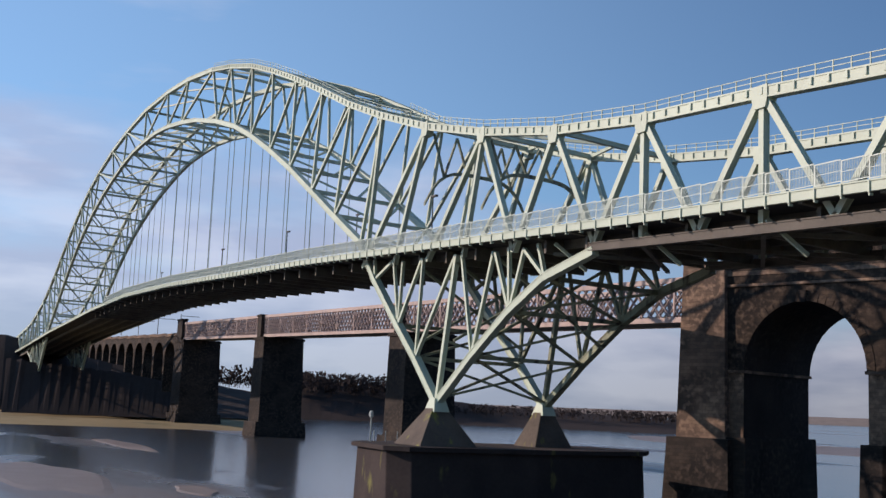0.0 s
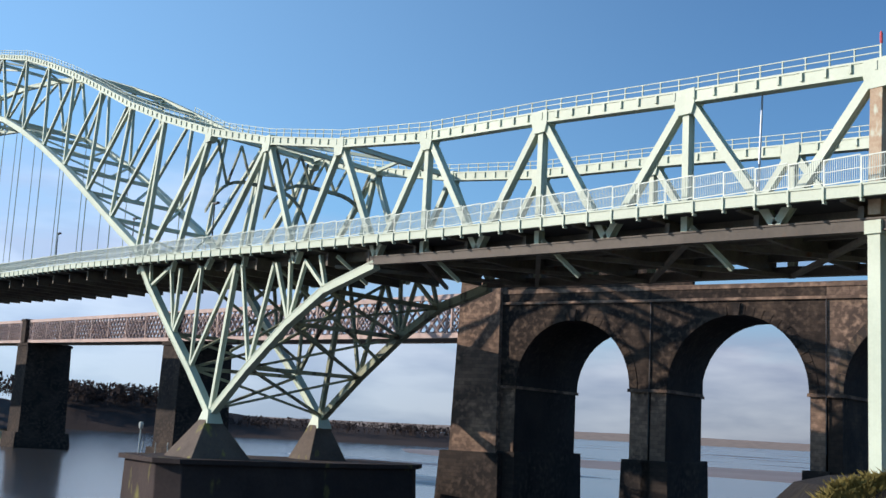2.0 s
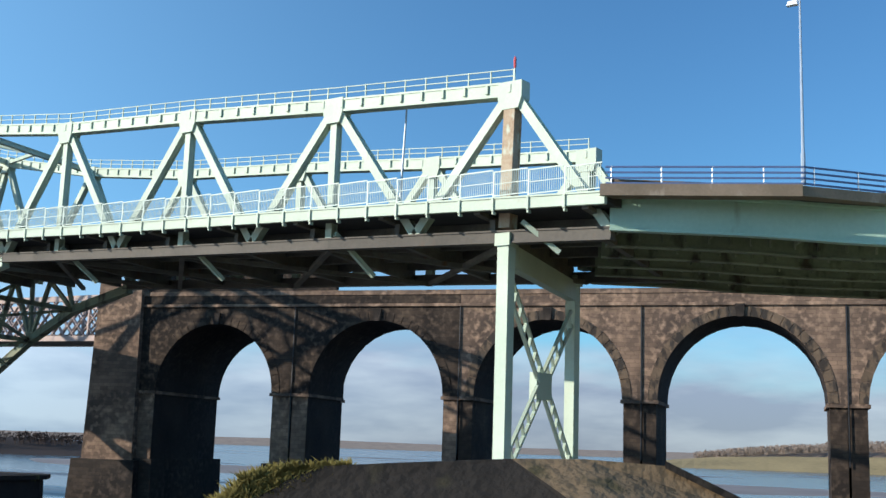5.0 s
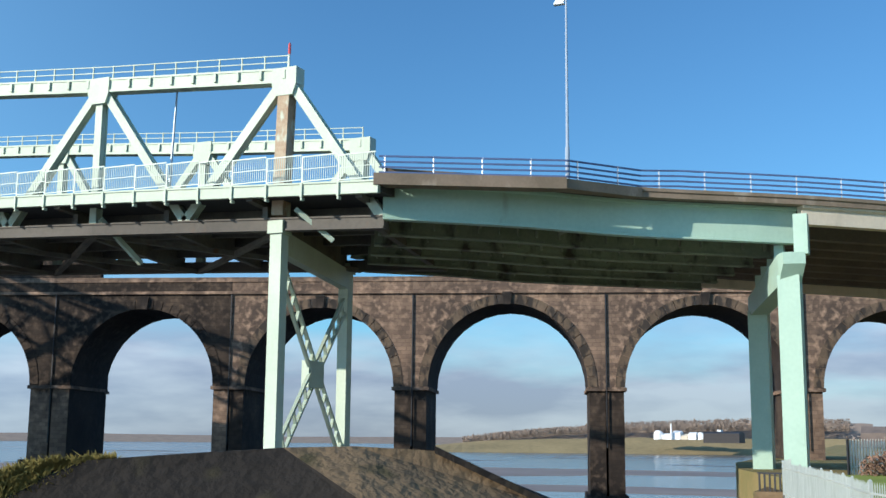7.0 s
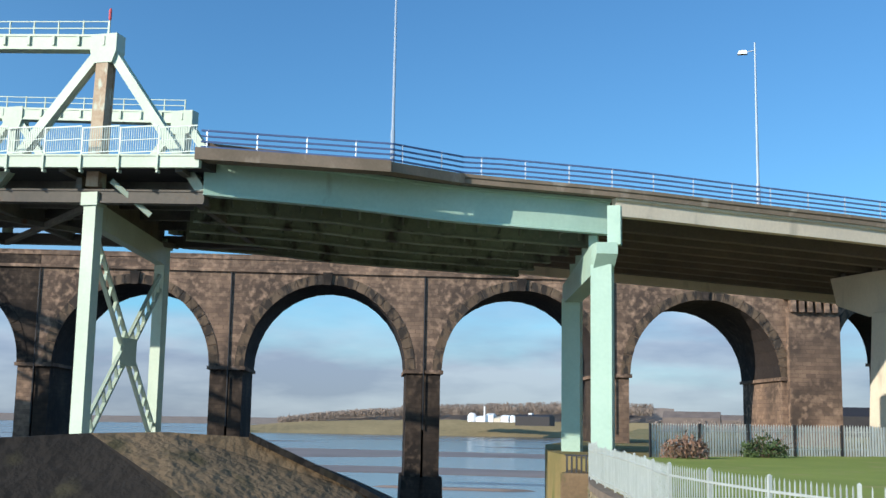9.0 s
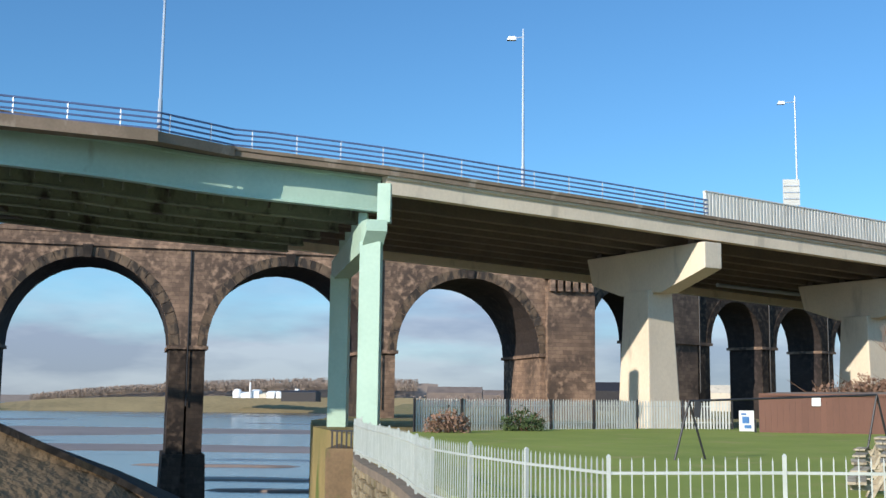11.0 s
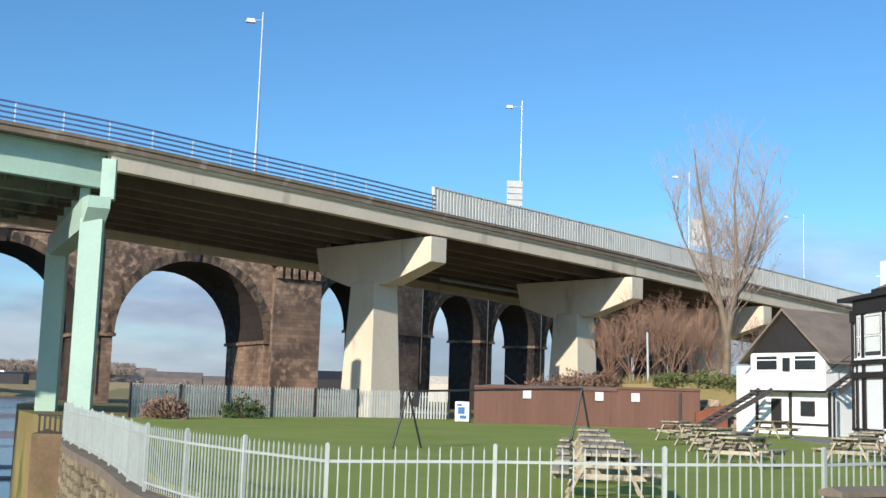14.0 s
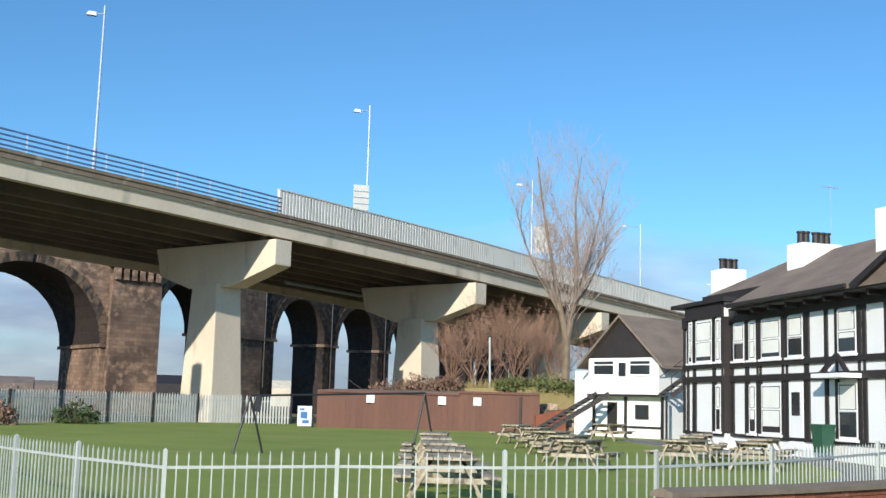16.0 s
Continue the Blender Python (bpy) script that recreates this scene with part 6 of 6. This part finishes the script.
def tall_tree(x, y, z, h, seed, label):
    """A tall bare tree: a forked trunk of three rising stems, all along them upswept branches with fine twigs."""
    rr = random.Random(seed)
    tr = thing("tree", (x, y, z), label, "tree", "bare trees by the road")
    gt, gc = Geo(), Geo()
    stems = (
        [(0, 0, -0.02, 0.36), (0.05, 0.0, 0.10, 0.27), (0.1, 0, 0.24, 0.24), (-0.5, 0.2, 0.42, 0.15), (-1.1, 0.4, 0.62, 0.10), (-1.6, 0.5, 0.80, 0.06), (-2.0, 0.4, 0.96, 0.02)],
        [(0.1, 0, 0.24, 0.22), (0.6, -0.2, 0.40, 0.16), (0.55, -0.3, 0.58, 0.11), (0.5, -0.2, 0.78, 0.06), (0.9, -0.2, 0.97, 0.02)],
        [(0.6, -0.2, 0.40, 0.13), (1.3, -0.5, 0.54, 0.09), (2.0, -0.6, 0.72, 0.05), (2.6, -0.5, 0.88, 0.02)],
        [(-0.2, 0.1, 0.33, 0.10), (-1.5, 0.6, 0.47, 0.07), (-2.6, 0.9, 0.62, 0.045), (-3.3, 0.9, 0.76, 0.015)],
        [(0.5, -0.2, 0.37, 0.09), (1.9, 0.5, 0.47, 0.06), (3.0, 0.8, 0.60, 0.04), (3.5, 0.9, 0.72, 0.015)],
    )
    for rows in stems:
        pts = [(Vector((x + a, y + b, z + h * c)), r) for a, b, c, r in rows]
        for (p, r0), (q, r1) in zip(pts, pts[1:]):
            gt.tube(p, q, r0, r1, 8)
            n = max(2, int((q - p).length / 0.26))
            for k in range(n):
                c = p.lerp(q, (k + rr.random()) / n)
                up = (c.z - z) / h
                if up < 0.26:
                    continue
                a = rr.uniform(0, 6.283)
                out = rr.uniform(0.35, 0.85)
                way = Vector((math.cos(a) * out, math.sin(a) * out, rr.uniform(0.7, 1.3))).normalized()
                grow(gt, gc, c, way, h * (0.19 - 0.10 * up) * rr.uniform(0.6, 1.15), 0.032 * (1.25 - up), 2 if rr.random() < 0.75 else 1, rr, 0.42, 0.3)
    part("trunk", gt, BARK, tr)
    part("crown", gc, ASHTWIG, tr, "fine leafless twigs")
    return tr


tall_tree(29.9, 68.6, 6.4, 16.6, 21, "tall bare tree with a forked trunk and fine twigs")
for i, (a, d, h) in enumerate(((17.9, 79, 5.4), (19.0, 76, 6.6), (20.1, 79, 7.4), (21.0, 75.5, 6.6), (22.0, 78, 7.2), (23.0, 76, 5.4), (25.2, 80, 5.6))):
    tree(d * math.sin(radians(a)), d * math.cos(radians(a)), 6.2, h * 1.25, 0.085, 3, 40 + i, 0.6, "bushy leafless russet tree beside the road piers", lift=0.3, stem=0.22)
# embankment with rough grass
g = Geo()
prof = [(16.2, 66, 4.3), (17.5, 68, 6.2), (20, 66.5, 6.9), (23.5, 65.5, 7.1), (26, 63.5, 7.2), (29, 62.5, 6.9), (33, 62, 6.6)]
fr = [(x, y - 2.2, 4.3) for x, y, z in prof]
bk = [(x + 6, y + 16, z - 0.4 if z > 4.5 else 4.3) for x, y, z in prof]
n = len(prof)
g.add(fr + prof + bk, [(i, i + 1, n + i + 1, n + i) for i in range(n - 1)] + [(n + i, n + i + 1, 2 * n + i + 1, 2 * n + i) for i in range(n - 1)])
single("embankment", g, ROUGH, "rough grass bank below the road piers", kind="structure")
g = Geo()
for k in range(2600):
    f = rs.random() * (n - 1)
    i = int(f)
    u = rs.random()
    a = Vector(prof[i]).lerp(Vector(prof[i + 1]), f - i)
    b = Vector(bk[i]).lerp(Vector(bk[i + 1]), f - i)
    p = a.lerp(b, u * 0.5)
    h = 0.25 + 0.5 * rs.random()
    g.add([p + Vector((-0.04, 0, -0.1)), p + Vector((0.04, 0, -0.1)), p + Vector((rs.gauss(0, 0.2), rs.gauss(0, 0.2), h))], [(0, 1, 2)])
single("bank_grass", g, ROUGH, "long dry grass on the bank", kind="stuff")


def shrub(x, y, z, w, h, seed, label, mat=LEAF):
    rr = random.Random(seed)
    sh = thing("shrub", (x, y, z), label, "shrub", "shrubs by the fence")
    gs, gl = Geo(), Geo()
    for _ in range(14):
        e = Vector((x + rr.gauss(0, w * 0.3), y + rr.gauss(0, w * 0.25), z + h * rr.uniform(0.5, 1.0)))
        gs.tube((x, y, z - 0.05), e, 0.025, 0.008, 4)
    for _ in range(900):
        a, q = rr.random() * 6.28, rr.random() ** 0.5
        c = Vector((x + w * 0.5 * q * math.cos(a), y + w * 0.4 * q * math.sin(a), z + h * rr.random() * (1.05 - 0.6 * q)))
        s = 0.05 + 0.05 * rr.random()
        gl.add([c + Vector((rr.gauss(0, s), rr.gauss(0, s), rr.gauss(0, s))) for _ in range(3)], [(0, 1, 2)])
    part("stem", gs, TWIG, sh)
    part("foliage", gl, mat, sh)
    return sh


shrub(-3.4, 55.6, 4.6, 2.2, 1.25, 1, "low russet and green shrub by the palisade", TWIG)
shrub(0.2, 59.6, 4.6, 2.3, 1.3, 2, "low green shrub by the palisade")


for k, (x, y, z, w, h) in enumerate(((17.6, 67.5, 6.0, 2.4, 1.5), (19.4, 66.4, 6.7, 2.6, 1.2), (21.2, 66.2, 6.9, 2.2, 1.0))):
    shrub(x, y, z, w, h, 30 + k, "low russet scrub on the bank", TWIG)
for k, (x, y, z, w, h) in enumerate(((24.9, 64.6, 7.0, 2.4, 1.0), (26.8, 63.6, 7.0, 2.6, 1.1), (28.4, 63.0, 6.8, 2.4, 1.3))):
    shrub(x, y, z, w, h, 50 + k, "low dull green bramble on the bank", IVY)


# ---------------------------------------------------------------- public house
GZ = 4.85
A0, UU = Vector((24.62, 43.45, 0)), Vector((-0.0977, -0.9952, 0))
NN = Vector((-0.9952, 0.0977, 0))
house = thing("public_house", (26, 38, GZ), "white public house with black timbers and brown hipped roof", "house")


def block(s0, s1, o0, o1, z0, z1):
    """A block on the front: along it s0 to s1, o0 to o1 proud of the wall, z0 to z1."""
    P = lambda s, o, z: tuple(A0 + UU * s + NN * o + Vector((0, 0, z)))
    return Geo().hexa([P(s0, o0, z0), P(s1, o0, z0), P(s1, o1, z0), P(s0, o1, z0)], [P(s0, o0, z1), P(s1, o0, z1), P(s1, o1, z1), P(s0, o1, z1)])


part("wall", block(-0.5, 18, -9, 0, GZ - 0.5, 10.0), WHITE, house)
part("bay_wall", block(0.5, 3.95, 0, 0.3, GZ - 0.5, 10.3), WHITE, house)
spans = [(-0.3, 0.2, "p", "p", 0), (0.75, 1.1, "w", "p", 0.3), (1.45, 2.95, "w", "p", 0.3), (3.3, 3.75, "w", "w", 0.3), (4.25, 5.15, "w", "p", 0), (5.52, 6.06, "w", "w", 0), (6.5, 7.95, "w", "w", 0), (8.45, 9.5, "w", "d", 0), (9.88, 10.85, "p", "p", 0), (11.7, 12.8, "w", "w", 0), (13.3, 14.3, "p", "p", 0), (14.8, 15.9, "w", "w", 0)]
for s0, s1, up_kind, low_kind, o in spans:
    for kind, z0, z1 in ((up_kind, 8.0, 9.7 if o else 9.45), (low_kind, 5.3, 7.1)):
        if kind == "w":
            wd = part("window", block(s0, s1, o + 0.01, o + 0.07, z0, z1), WHITE, house)
            mid = (z0 + z1) / 2
            for lo, hi in ((z0 + 0.08, mid - 0.03), (mid + 0.03, z1 - 0.08)):
                part("pane", block(s0 + 0.07, s1 - 0.07, o + 0.066, o + 0.076, lo, hi), GLASS, wd)
            drop = (0.15, 0.55, 0.3, 0.0, 0.75)[int(s0 * 7) % 5] if z0 > 7 else (0.45, 0.9, 0.2)[int(s0 * 5) % 3]
            part("blind", block(s0 + 0.11, s1 - 0.11, o + 0.070, o + 0.079, z0 + 0.11 + (mid - z0) * drop, mid - 0.05), CURTAIN, wd)
            part("blind", block(s0 + 0.11, s1 - 0.11, o + 0.070, o + 0.079, mid + 0.05, z1 - 0.11), CURTAIN, wd)
            part("meeting_rail", block(s0 + 0.05, s1 - 0.05, o + 0.06, o + 0.10, mid - 0.03, mid + 0.03), WHITE, wd)
            part("sill", block(s0 - 0.08, s1 + 0.08, o, o + 0.16, z0 - 0.08, z0), WHITE, wd)
        elif kind == "d":
            dr = part("door", block(s0 + 0.05, s1 - 0.05, o + 0.01, o + 0.06, GZ, 7.15), WHITE, house)
            part("pane", block(s0 + 0.25, s1 - 0.25, o + 0.06, o + 0.075, 6.0, 6.8), GLASS, dr)
    for s in (s0 - 0.20, s1 + 0.01):
        part("timber_post", block(s, s + 0.19, o, o + 0.06, 5.25, 7.2), BLACKT, house)
        part("timber_post", block(s, s + 0.19, o, o + 0.06, 7.95, 9.75 if o else 9.5), BLACKT, house)
        part("timber_post", block(s + 0.02, s + 0.13, o, o + 0.05, 7.45, 7.75), BLACKT, house)
for s0, s1, o in ((-0.5, 0.5, 0), (0.5, 3.95, 0.3), (3.95, 18, 0)):
    for z0, z1, d in ((7.2, 7.45, 0.09), (7.75, 7.95, 0.09), (9.75 if o else 9.5, 10.3 if o else 9.98, 0.12), (5.13, 5.25, 0.07)):
        part("timber_rail", block(s0 + 0.002, s1 - 0.002, o, o + d, z0, z1), BLACKT, house)
# no real post: black panel added on the bay's return for the recess's shade
part("timber_post", block(3.952, 4.0, 0.002, 0.32, 5.25, 9.75), BLACKT, house)
part("eaves_soffit", block(5.2, 18, 0.0, 0.75, 9.86, 9.92), BLACKT, house)
for k in range(10):
    part("eaves_bracket", block(5.5 + 1.25 * k, 5.6 + 1.25 * k, 0.06, 0.6, 9.7, 9.86), BLACKT, house)
part("flat_roof", block(-0.7, 4.4, -4, 0.55, 10.32, 10.48), BLACKT, house)
part("upper_flat_roof", block(0.1, 5.15, -6, -0.55, 10.48, 10.86), BLACKT, house)
P = lambda s, o, z: tuple(A0 + UU * s + NN * o + Vector((0, 0, z)))
slope = lambda s, o: P(s, o, 10.05 + (0.8 - o) * 0.575 if o >= -3.2 else 10.05 + (o + 7.2) * 0.575)
rim = [(5.2, 0.8), (19, 0.8), (19, -3.2), (19, -7.2), (0.2, -5.7), (0.2, -0.7), (5.2, -0.7)]
g = Geo()
for drop in (0.0, 0.12):
    low = lambda s, o: tuple(Vector(slope(s, o)) - Vector((0, 0, drop)))
    g.add([low(5.2, 0.8), low(19, 0.8), low(19, -3.2), low(3.4, -3.2), low(0.2, -0.7), low(5.2, -0.7)], [(0, 1, 2, 3, 4, 5)])
    g.add([low(0.2, -0.7), low(3.4, -3.2), low(0.2, -5.7)], [(0, 1, 2)])
    g.add([low(3.4, -3.2), low(19, -3.2), low(19, -7.2), low(0.2, -5.7)], [(0, 1, 2, 3)])
for a, b in zip(rim, rim[1:] + rim[:1]):
    g.add([slope(*a), slope(*b), tuple(Vector(slope(*b)) - Vector((0, 0, 0.12))), tuple(Vector(slope(*a)) - Vector((0, 0, 0.12)))], [(0, 1, 2, 3)])
part("roof", g, ROOF, house)
part("gutter", block(5.2, 13.5, 0.8, 0.9, 9.97, 10.09), BLACKT, house)
g = Geo().prism([P(14.0, 0.78, 10.02), P(18.4, 0.78, 10.02), P(16.2, 0.78, 10.85)], [P(14.0, -5, 10.02), P(18.4, -5, 10.02), P(16.2, -5, 10.85)])
part("cross_gable", g, ROOF, house)
for s in (13.9, 18.5):
    part("bargeboard", Geo().beam(P(s, 0.88, 9.95), P(16.2, 0.88, 10.88), 0.12, 0.2), BLACKT, house)
part("porch", block(11.3, 13.1, 0, 0.8, 7.22, 7.36), WHITE, house)
for s in (11.4, 13.0):
    part("porch_brace", Geo().beam(P(s, 0.5, 7.36), P(12.2, 0.4, 7.95), 0.1, 0.14), BLACKT, house)
for (cx, cy), w, z0, z1, pots in (((27.1, 44.4), 1.15, 10.3, 12.25, (0.24, 0.5, 0.76)), ((26.7, 37.6), 1.75, 10.8, 12.5, (0.16, 0.29, 0.54, 0.68, 0.82)), ((25.9, 31.6), 1.4, 10.8, 12.95, (0.35, 0.65))):
    ch = part("chimney", Geo().hexa([(cx - w / 2, cy - 0.5, z0), (cx + w / 2, cy - 0.5, z0), (cx + w / 2, cy + 0.5, z0), (cx - w / 2, cy + 0.5, z0)], [(cx - w / 2, cy - 0.5, z1), (cx + w / 2, cy - 0.5, z1), (cx + w / 2, cy + 0.5, z1), (cx - w / 2, cy + 0.5, z1)]), WHITE, house, "white-painted chimney stack")
    for k in range(len(pots)):
        part("chimney_pot", Geo().turned([(0.18, 0), (0.14, 0.08), (0.13, 0.4), (0.165, 0.44), (0.165, 0.5)], (cx - w / 2 + w * pots[k], cy, z1), 10), BLACKT, ch, "black clay pot")
aer = thing("aerial", (27.4, 37.5, 12.5), "thin roof aerial above the chimney", "aerial")
part("mast", Geo().tube((27.4, 37.5, 12.3), (27.4, 37.5, 14.9), 0.012, 0.012, 5), PALERAIL, aer)
for k in range(5):
    part("element", Geo().tube((27.1 + 0.14 * k, 37.3, 14.8), (27.1 + 0.14 * k, 37.7, 14.8), 0.008, 0.008, 4), PALERAIL, aer)
part("bar", Geo().tube((27.05, 37.5, 14.8), (27.8, 37.5, 14.8), 0.01, 0.01, 4), PALERAIL, aer)

# outbuilding with a dark gable and outside stairs
annex = thing("outbuilding", (27, 53, GZ), "white outbuilding with a dark boarded gable and outside stairs", "outbuilding")
C0 = Vector((26.8, 50.3, 0))
GD, RD = Vector((-0.4, 0.9165, 0)), Vector((0.9165, 0.4, 0))
Q = lambda a, b, z: tuple(C0 + GD * a + RD * b + Vector((0, 0, z)))


def ablock(a0, a1, b0, b1, z0, z1):
    return Geo().hexa([Q(a0, b0, z0), Q(a1, b0, z0), Q(a1, b1, z0), Q(a0, b1, z0)], [Q(a0, b0, z1), Q(a1, b0, z1), Q(a1, b1, z1), Q(a0, b1, z1)])


part("lower_wall", ablock(0.0, 4.4, 0.45, 7, GZ - 0.4, 6.75), WHITE, annex)
part("upper_wall", ablock(-0.05, 4.45, 0, 7, 6.75, 8.6), WHITE, annex)
part("side_wall", ablock(4.4, 6.2, 0.9, 7, GZ - 0.4, 8.0), WHITE, annex)
part("floor_band", ablock(-0.08, 4.5, -0.04, 0.02, 6.68, 6.8), BLACKT, annex)
g = Geo().prism([Q(-0.1, -0.03, 8.6), Q(4.5, -0.03, 8.6), Q(2.2, -0.03, 10.6)], [Q(-0.1, 0.1, 8.6), Q(4.5, 0.1, 8.6), Q(2.2, 0.1, 10.6)])
part("gable_panel", g, BLACKT, annex)
for a in (-0.55, 4.95):
    g = Geo().add([Q(a, -0.35, 8.2), Q(2.2, -0.35, 10.75), Q(2.2, 7.2, 10.75), Q(a, 7.2, 8.2), Q(a, -0.35, 8.05), Q(2.2, -0.35, 10.6), Q(2.2, 7.2, 10.6), Q(a, 7.2, 8.05)], [(0, 1, 2, 3), (7, 6, 5, 4), (0, 4, 5, 1), (3, 2, 6, 7), (0, 3, 7, 4), (1, 5, 6, 2)])
    part("roof_slope", g, ROOF, annex)
for a0, a1 in ((0.35, 1.75), (2.65, 4.1)):
    wd = part("window", ablock(a0, a1, -0.07, -0.01, 7.7, 8.5), WHITE, annex)
    part("pane", ablock(a0 + 0.1, a1 - 0.1, -0.085, -0.06, 7.78, 8.22), GLASS, wd)
    part("fanlight", ablock(a0 + 0.1, a1 - 0.1, -0.085, -0.06, 8.28, 8.42), GLASS, wd)
part("centre_light", ablock(2.0, 2.4, -0.08, -0.01, 7.7, 8.35), GLASS, annex)
part("door", ablock(2.9, 3.5, 0.38, 0.46, GZ, 6.4), BLACKT, annex)
wd = part("window", ablock(0.9, 1.7, 0.36, 0.44, 5.6, 6.3), BLACKT, annex)
part("pane", ablock(1.0, 1.6, 0.34, 0.37, 5.68, 6.22), GLASS, wd)
for a in (0.02, 4.38, 2.3):
    part("post", ablock(a - 0.05, a + 0.05, 0.3, 0.42, GZ - 0.2, 6.7), BLACKT, annex)
part("sill_band", ablock(0, 4.4, 0.38, 0.45, 5.15, 5.25), BLACKT, annex)
# stairs up the side, and a landing towards the house
stair = thing("outside_stair", (24.2, 53.6, GZ), "black steel outside stair against the white outbuilding", "stair", "outside stairs")
s_lo, s_hi = Vector((22.1, 53.7, GZ)), Vector((25.0, 52.6, 6.8))
for o in (-0.4, 0.4):
    part("stringer", Geo().beam(s_lo + GD * o, s_hi + GD * o, 0.08, 0.24), BLACKT, stair)
for k in range(11):
    c = s_lo.lerp(s_hi, (k + 0.5) / 11)
    part("tread", Geo().beam(c - GD * 0.4, c + GD * 0.4, 0.26, 0.04), BLACKT, stair)
stair2 = thing("outside_stair", (28.2, 50.2, GZ), "black steel landing stair between outbuilding and house", "stair", "outside stairs")
s_lo, s_hi = Vector((27.0, 49.9, 6.75)), Vector((28.4, 49.4, 7.9))
for o in (-0.35, 0.35):
    part("stringer", Geo().beam(s_lo + GD * o, s_hi + GD * o, 0.08, 0.22), BLACKT, stair2)
    part("hand_rail", Geo().beam(s_lo + GD * o + Vector((0, 0, 0.9)), s_hi + GD * o + Vector((0, 0, 0.9)), 0.04, 0.04), BLACKT, stair2)
for k in range(6):
    c = s_lo.lerp(s_hi, (k + 0.5) / 6)
    part("tread", Geo().beam(c - GD * 0.35, c + GD * 0.35, 0.24, 0.04), BLACKT, stair2)
for k in range(4):
    c = s_lo.lerp(s_hi, k / 3)
    part("baluster", Geo().beam(c - GD * 0.35, c - GD * 0.35 + Vector((0, 0, 0.9)), 0.03, 0.03), BLACKT, stair2)
for x, y in ((27.0, 49.8), (28.3, 49.2)):
    part("support_post", Geo().beam((x, y, GZ - 0.2), (x, y, 6.75), 0.08, 0.08), BLACKT, stair2)
rr = random.Random(77)
single("brick_stub", Geo().hexa([(23.2, 57.0, 4.4), (24.7, 56.4, 4.4), (24.9, 57.0, 4.4), (23.4, 57.6, 4.4)], [(23.2, 57.0, 5.6), (24.7, 56.4, 6.0), (24.9, 57.0, 6.0), (23.4, 57.6, 5.6)]), REDBRICK, "broken red brick wall beside the stairs", "wall", bevel=0.05)
heap = thing("rubble_heap", (24.6, 58.4, 5.4), "pinkish heap of broken stone behind the shed", "rubble")
part("core", Geo().turned([(1.9, 0.0), (1.6, 0.7), (0.9, 1.3), (0.2, 1.55)], (24.6, 58.8, 4.5), 14), WALLSTONE, heap)
for k in range(46):
    a, u = rr.uniform(0, 6.283), rr.random()
    r = 2.0 - 1.6 * u
    c = Vector((24.6 + r * math.cos(a), 58.8 + r * math.sin(a), 4.55 + 1.5 * u))
    q = rr.uniform(0.14, 0.34)
    lo = [c + Vector((sx * q * rr.uniform(0.7, 1.2), sy * q * rr.uniform(0.6, 1.1), -q * rr.uniform(0.4, 0.8))) for sx, sy in ((-1, -1), (1, -1), (1, 1), (-1, 1))]
    hi = [c + Vector((sx * q * rr.uniform(0.5, 1.0), sy * q * rr.uniform(0.5, 1.0), q * rr.uniform(0.4, 0.8))) for sx, sy in ((-1, -1), (1, -1), (1, 1), (-1, 1))]
    part("stone", Geo().hexa([tuple(v) for v in lo], [tuple(v) for v in hi]), PINKSTONE, heap)
wbin = thing("wheelie_bin", (22.9, 31.9, GZ), "dark green wheeled bin against the house wall", "bin")
part("body", Geo().hexa([(22.7, 31.7, GZ), (23.1, 31.7, GZ), (23.1, 32.15, GZ), (22.7, 32.15, GZ)], [(22.64, 31.62, GZ + 0.82), (23.14, 31.62, GZ + 0.82), (23.14, 32.2, GZ + 0.82), (22.64, 32.2, GZ + 0.82)]), BINGREEN, wbin)
part("lid", Geo().box(22.62, 23.16, 31.6, 32.22, GZ + 0.82, GZ + 0.9), BINGREEN, wbin)
marker = thing("marker_post", (23.81, 65.82, 6.99), "slim white marker post among the bare bushes", "post")
part("shaft", Geo().tube((23.81, 65.82, 6.99), (23.74, 65.85, 10.15), 0.07, 0.06, 8), FENCE, marker)
part("cap", Geo().turned([(0.09, 0), (0.09, 0.06), (0.02, 0.1)], (23.74, 65.85, 10.15), 8), BLACKM, marker)
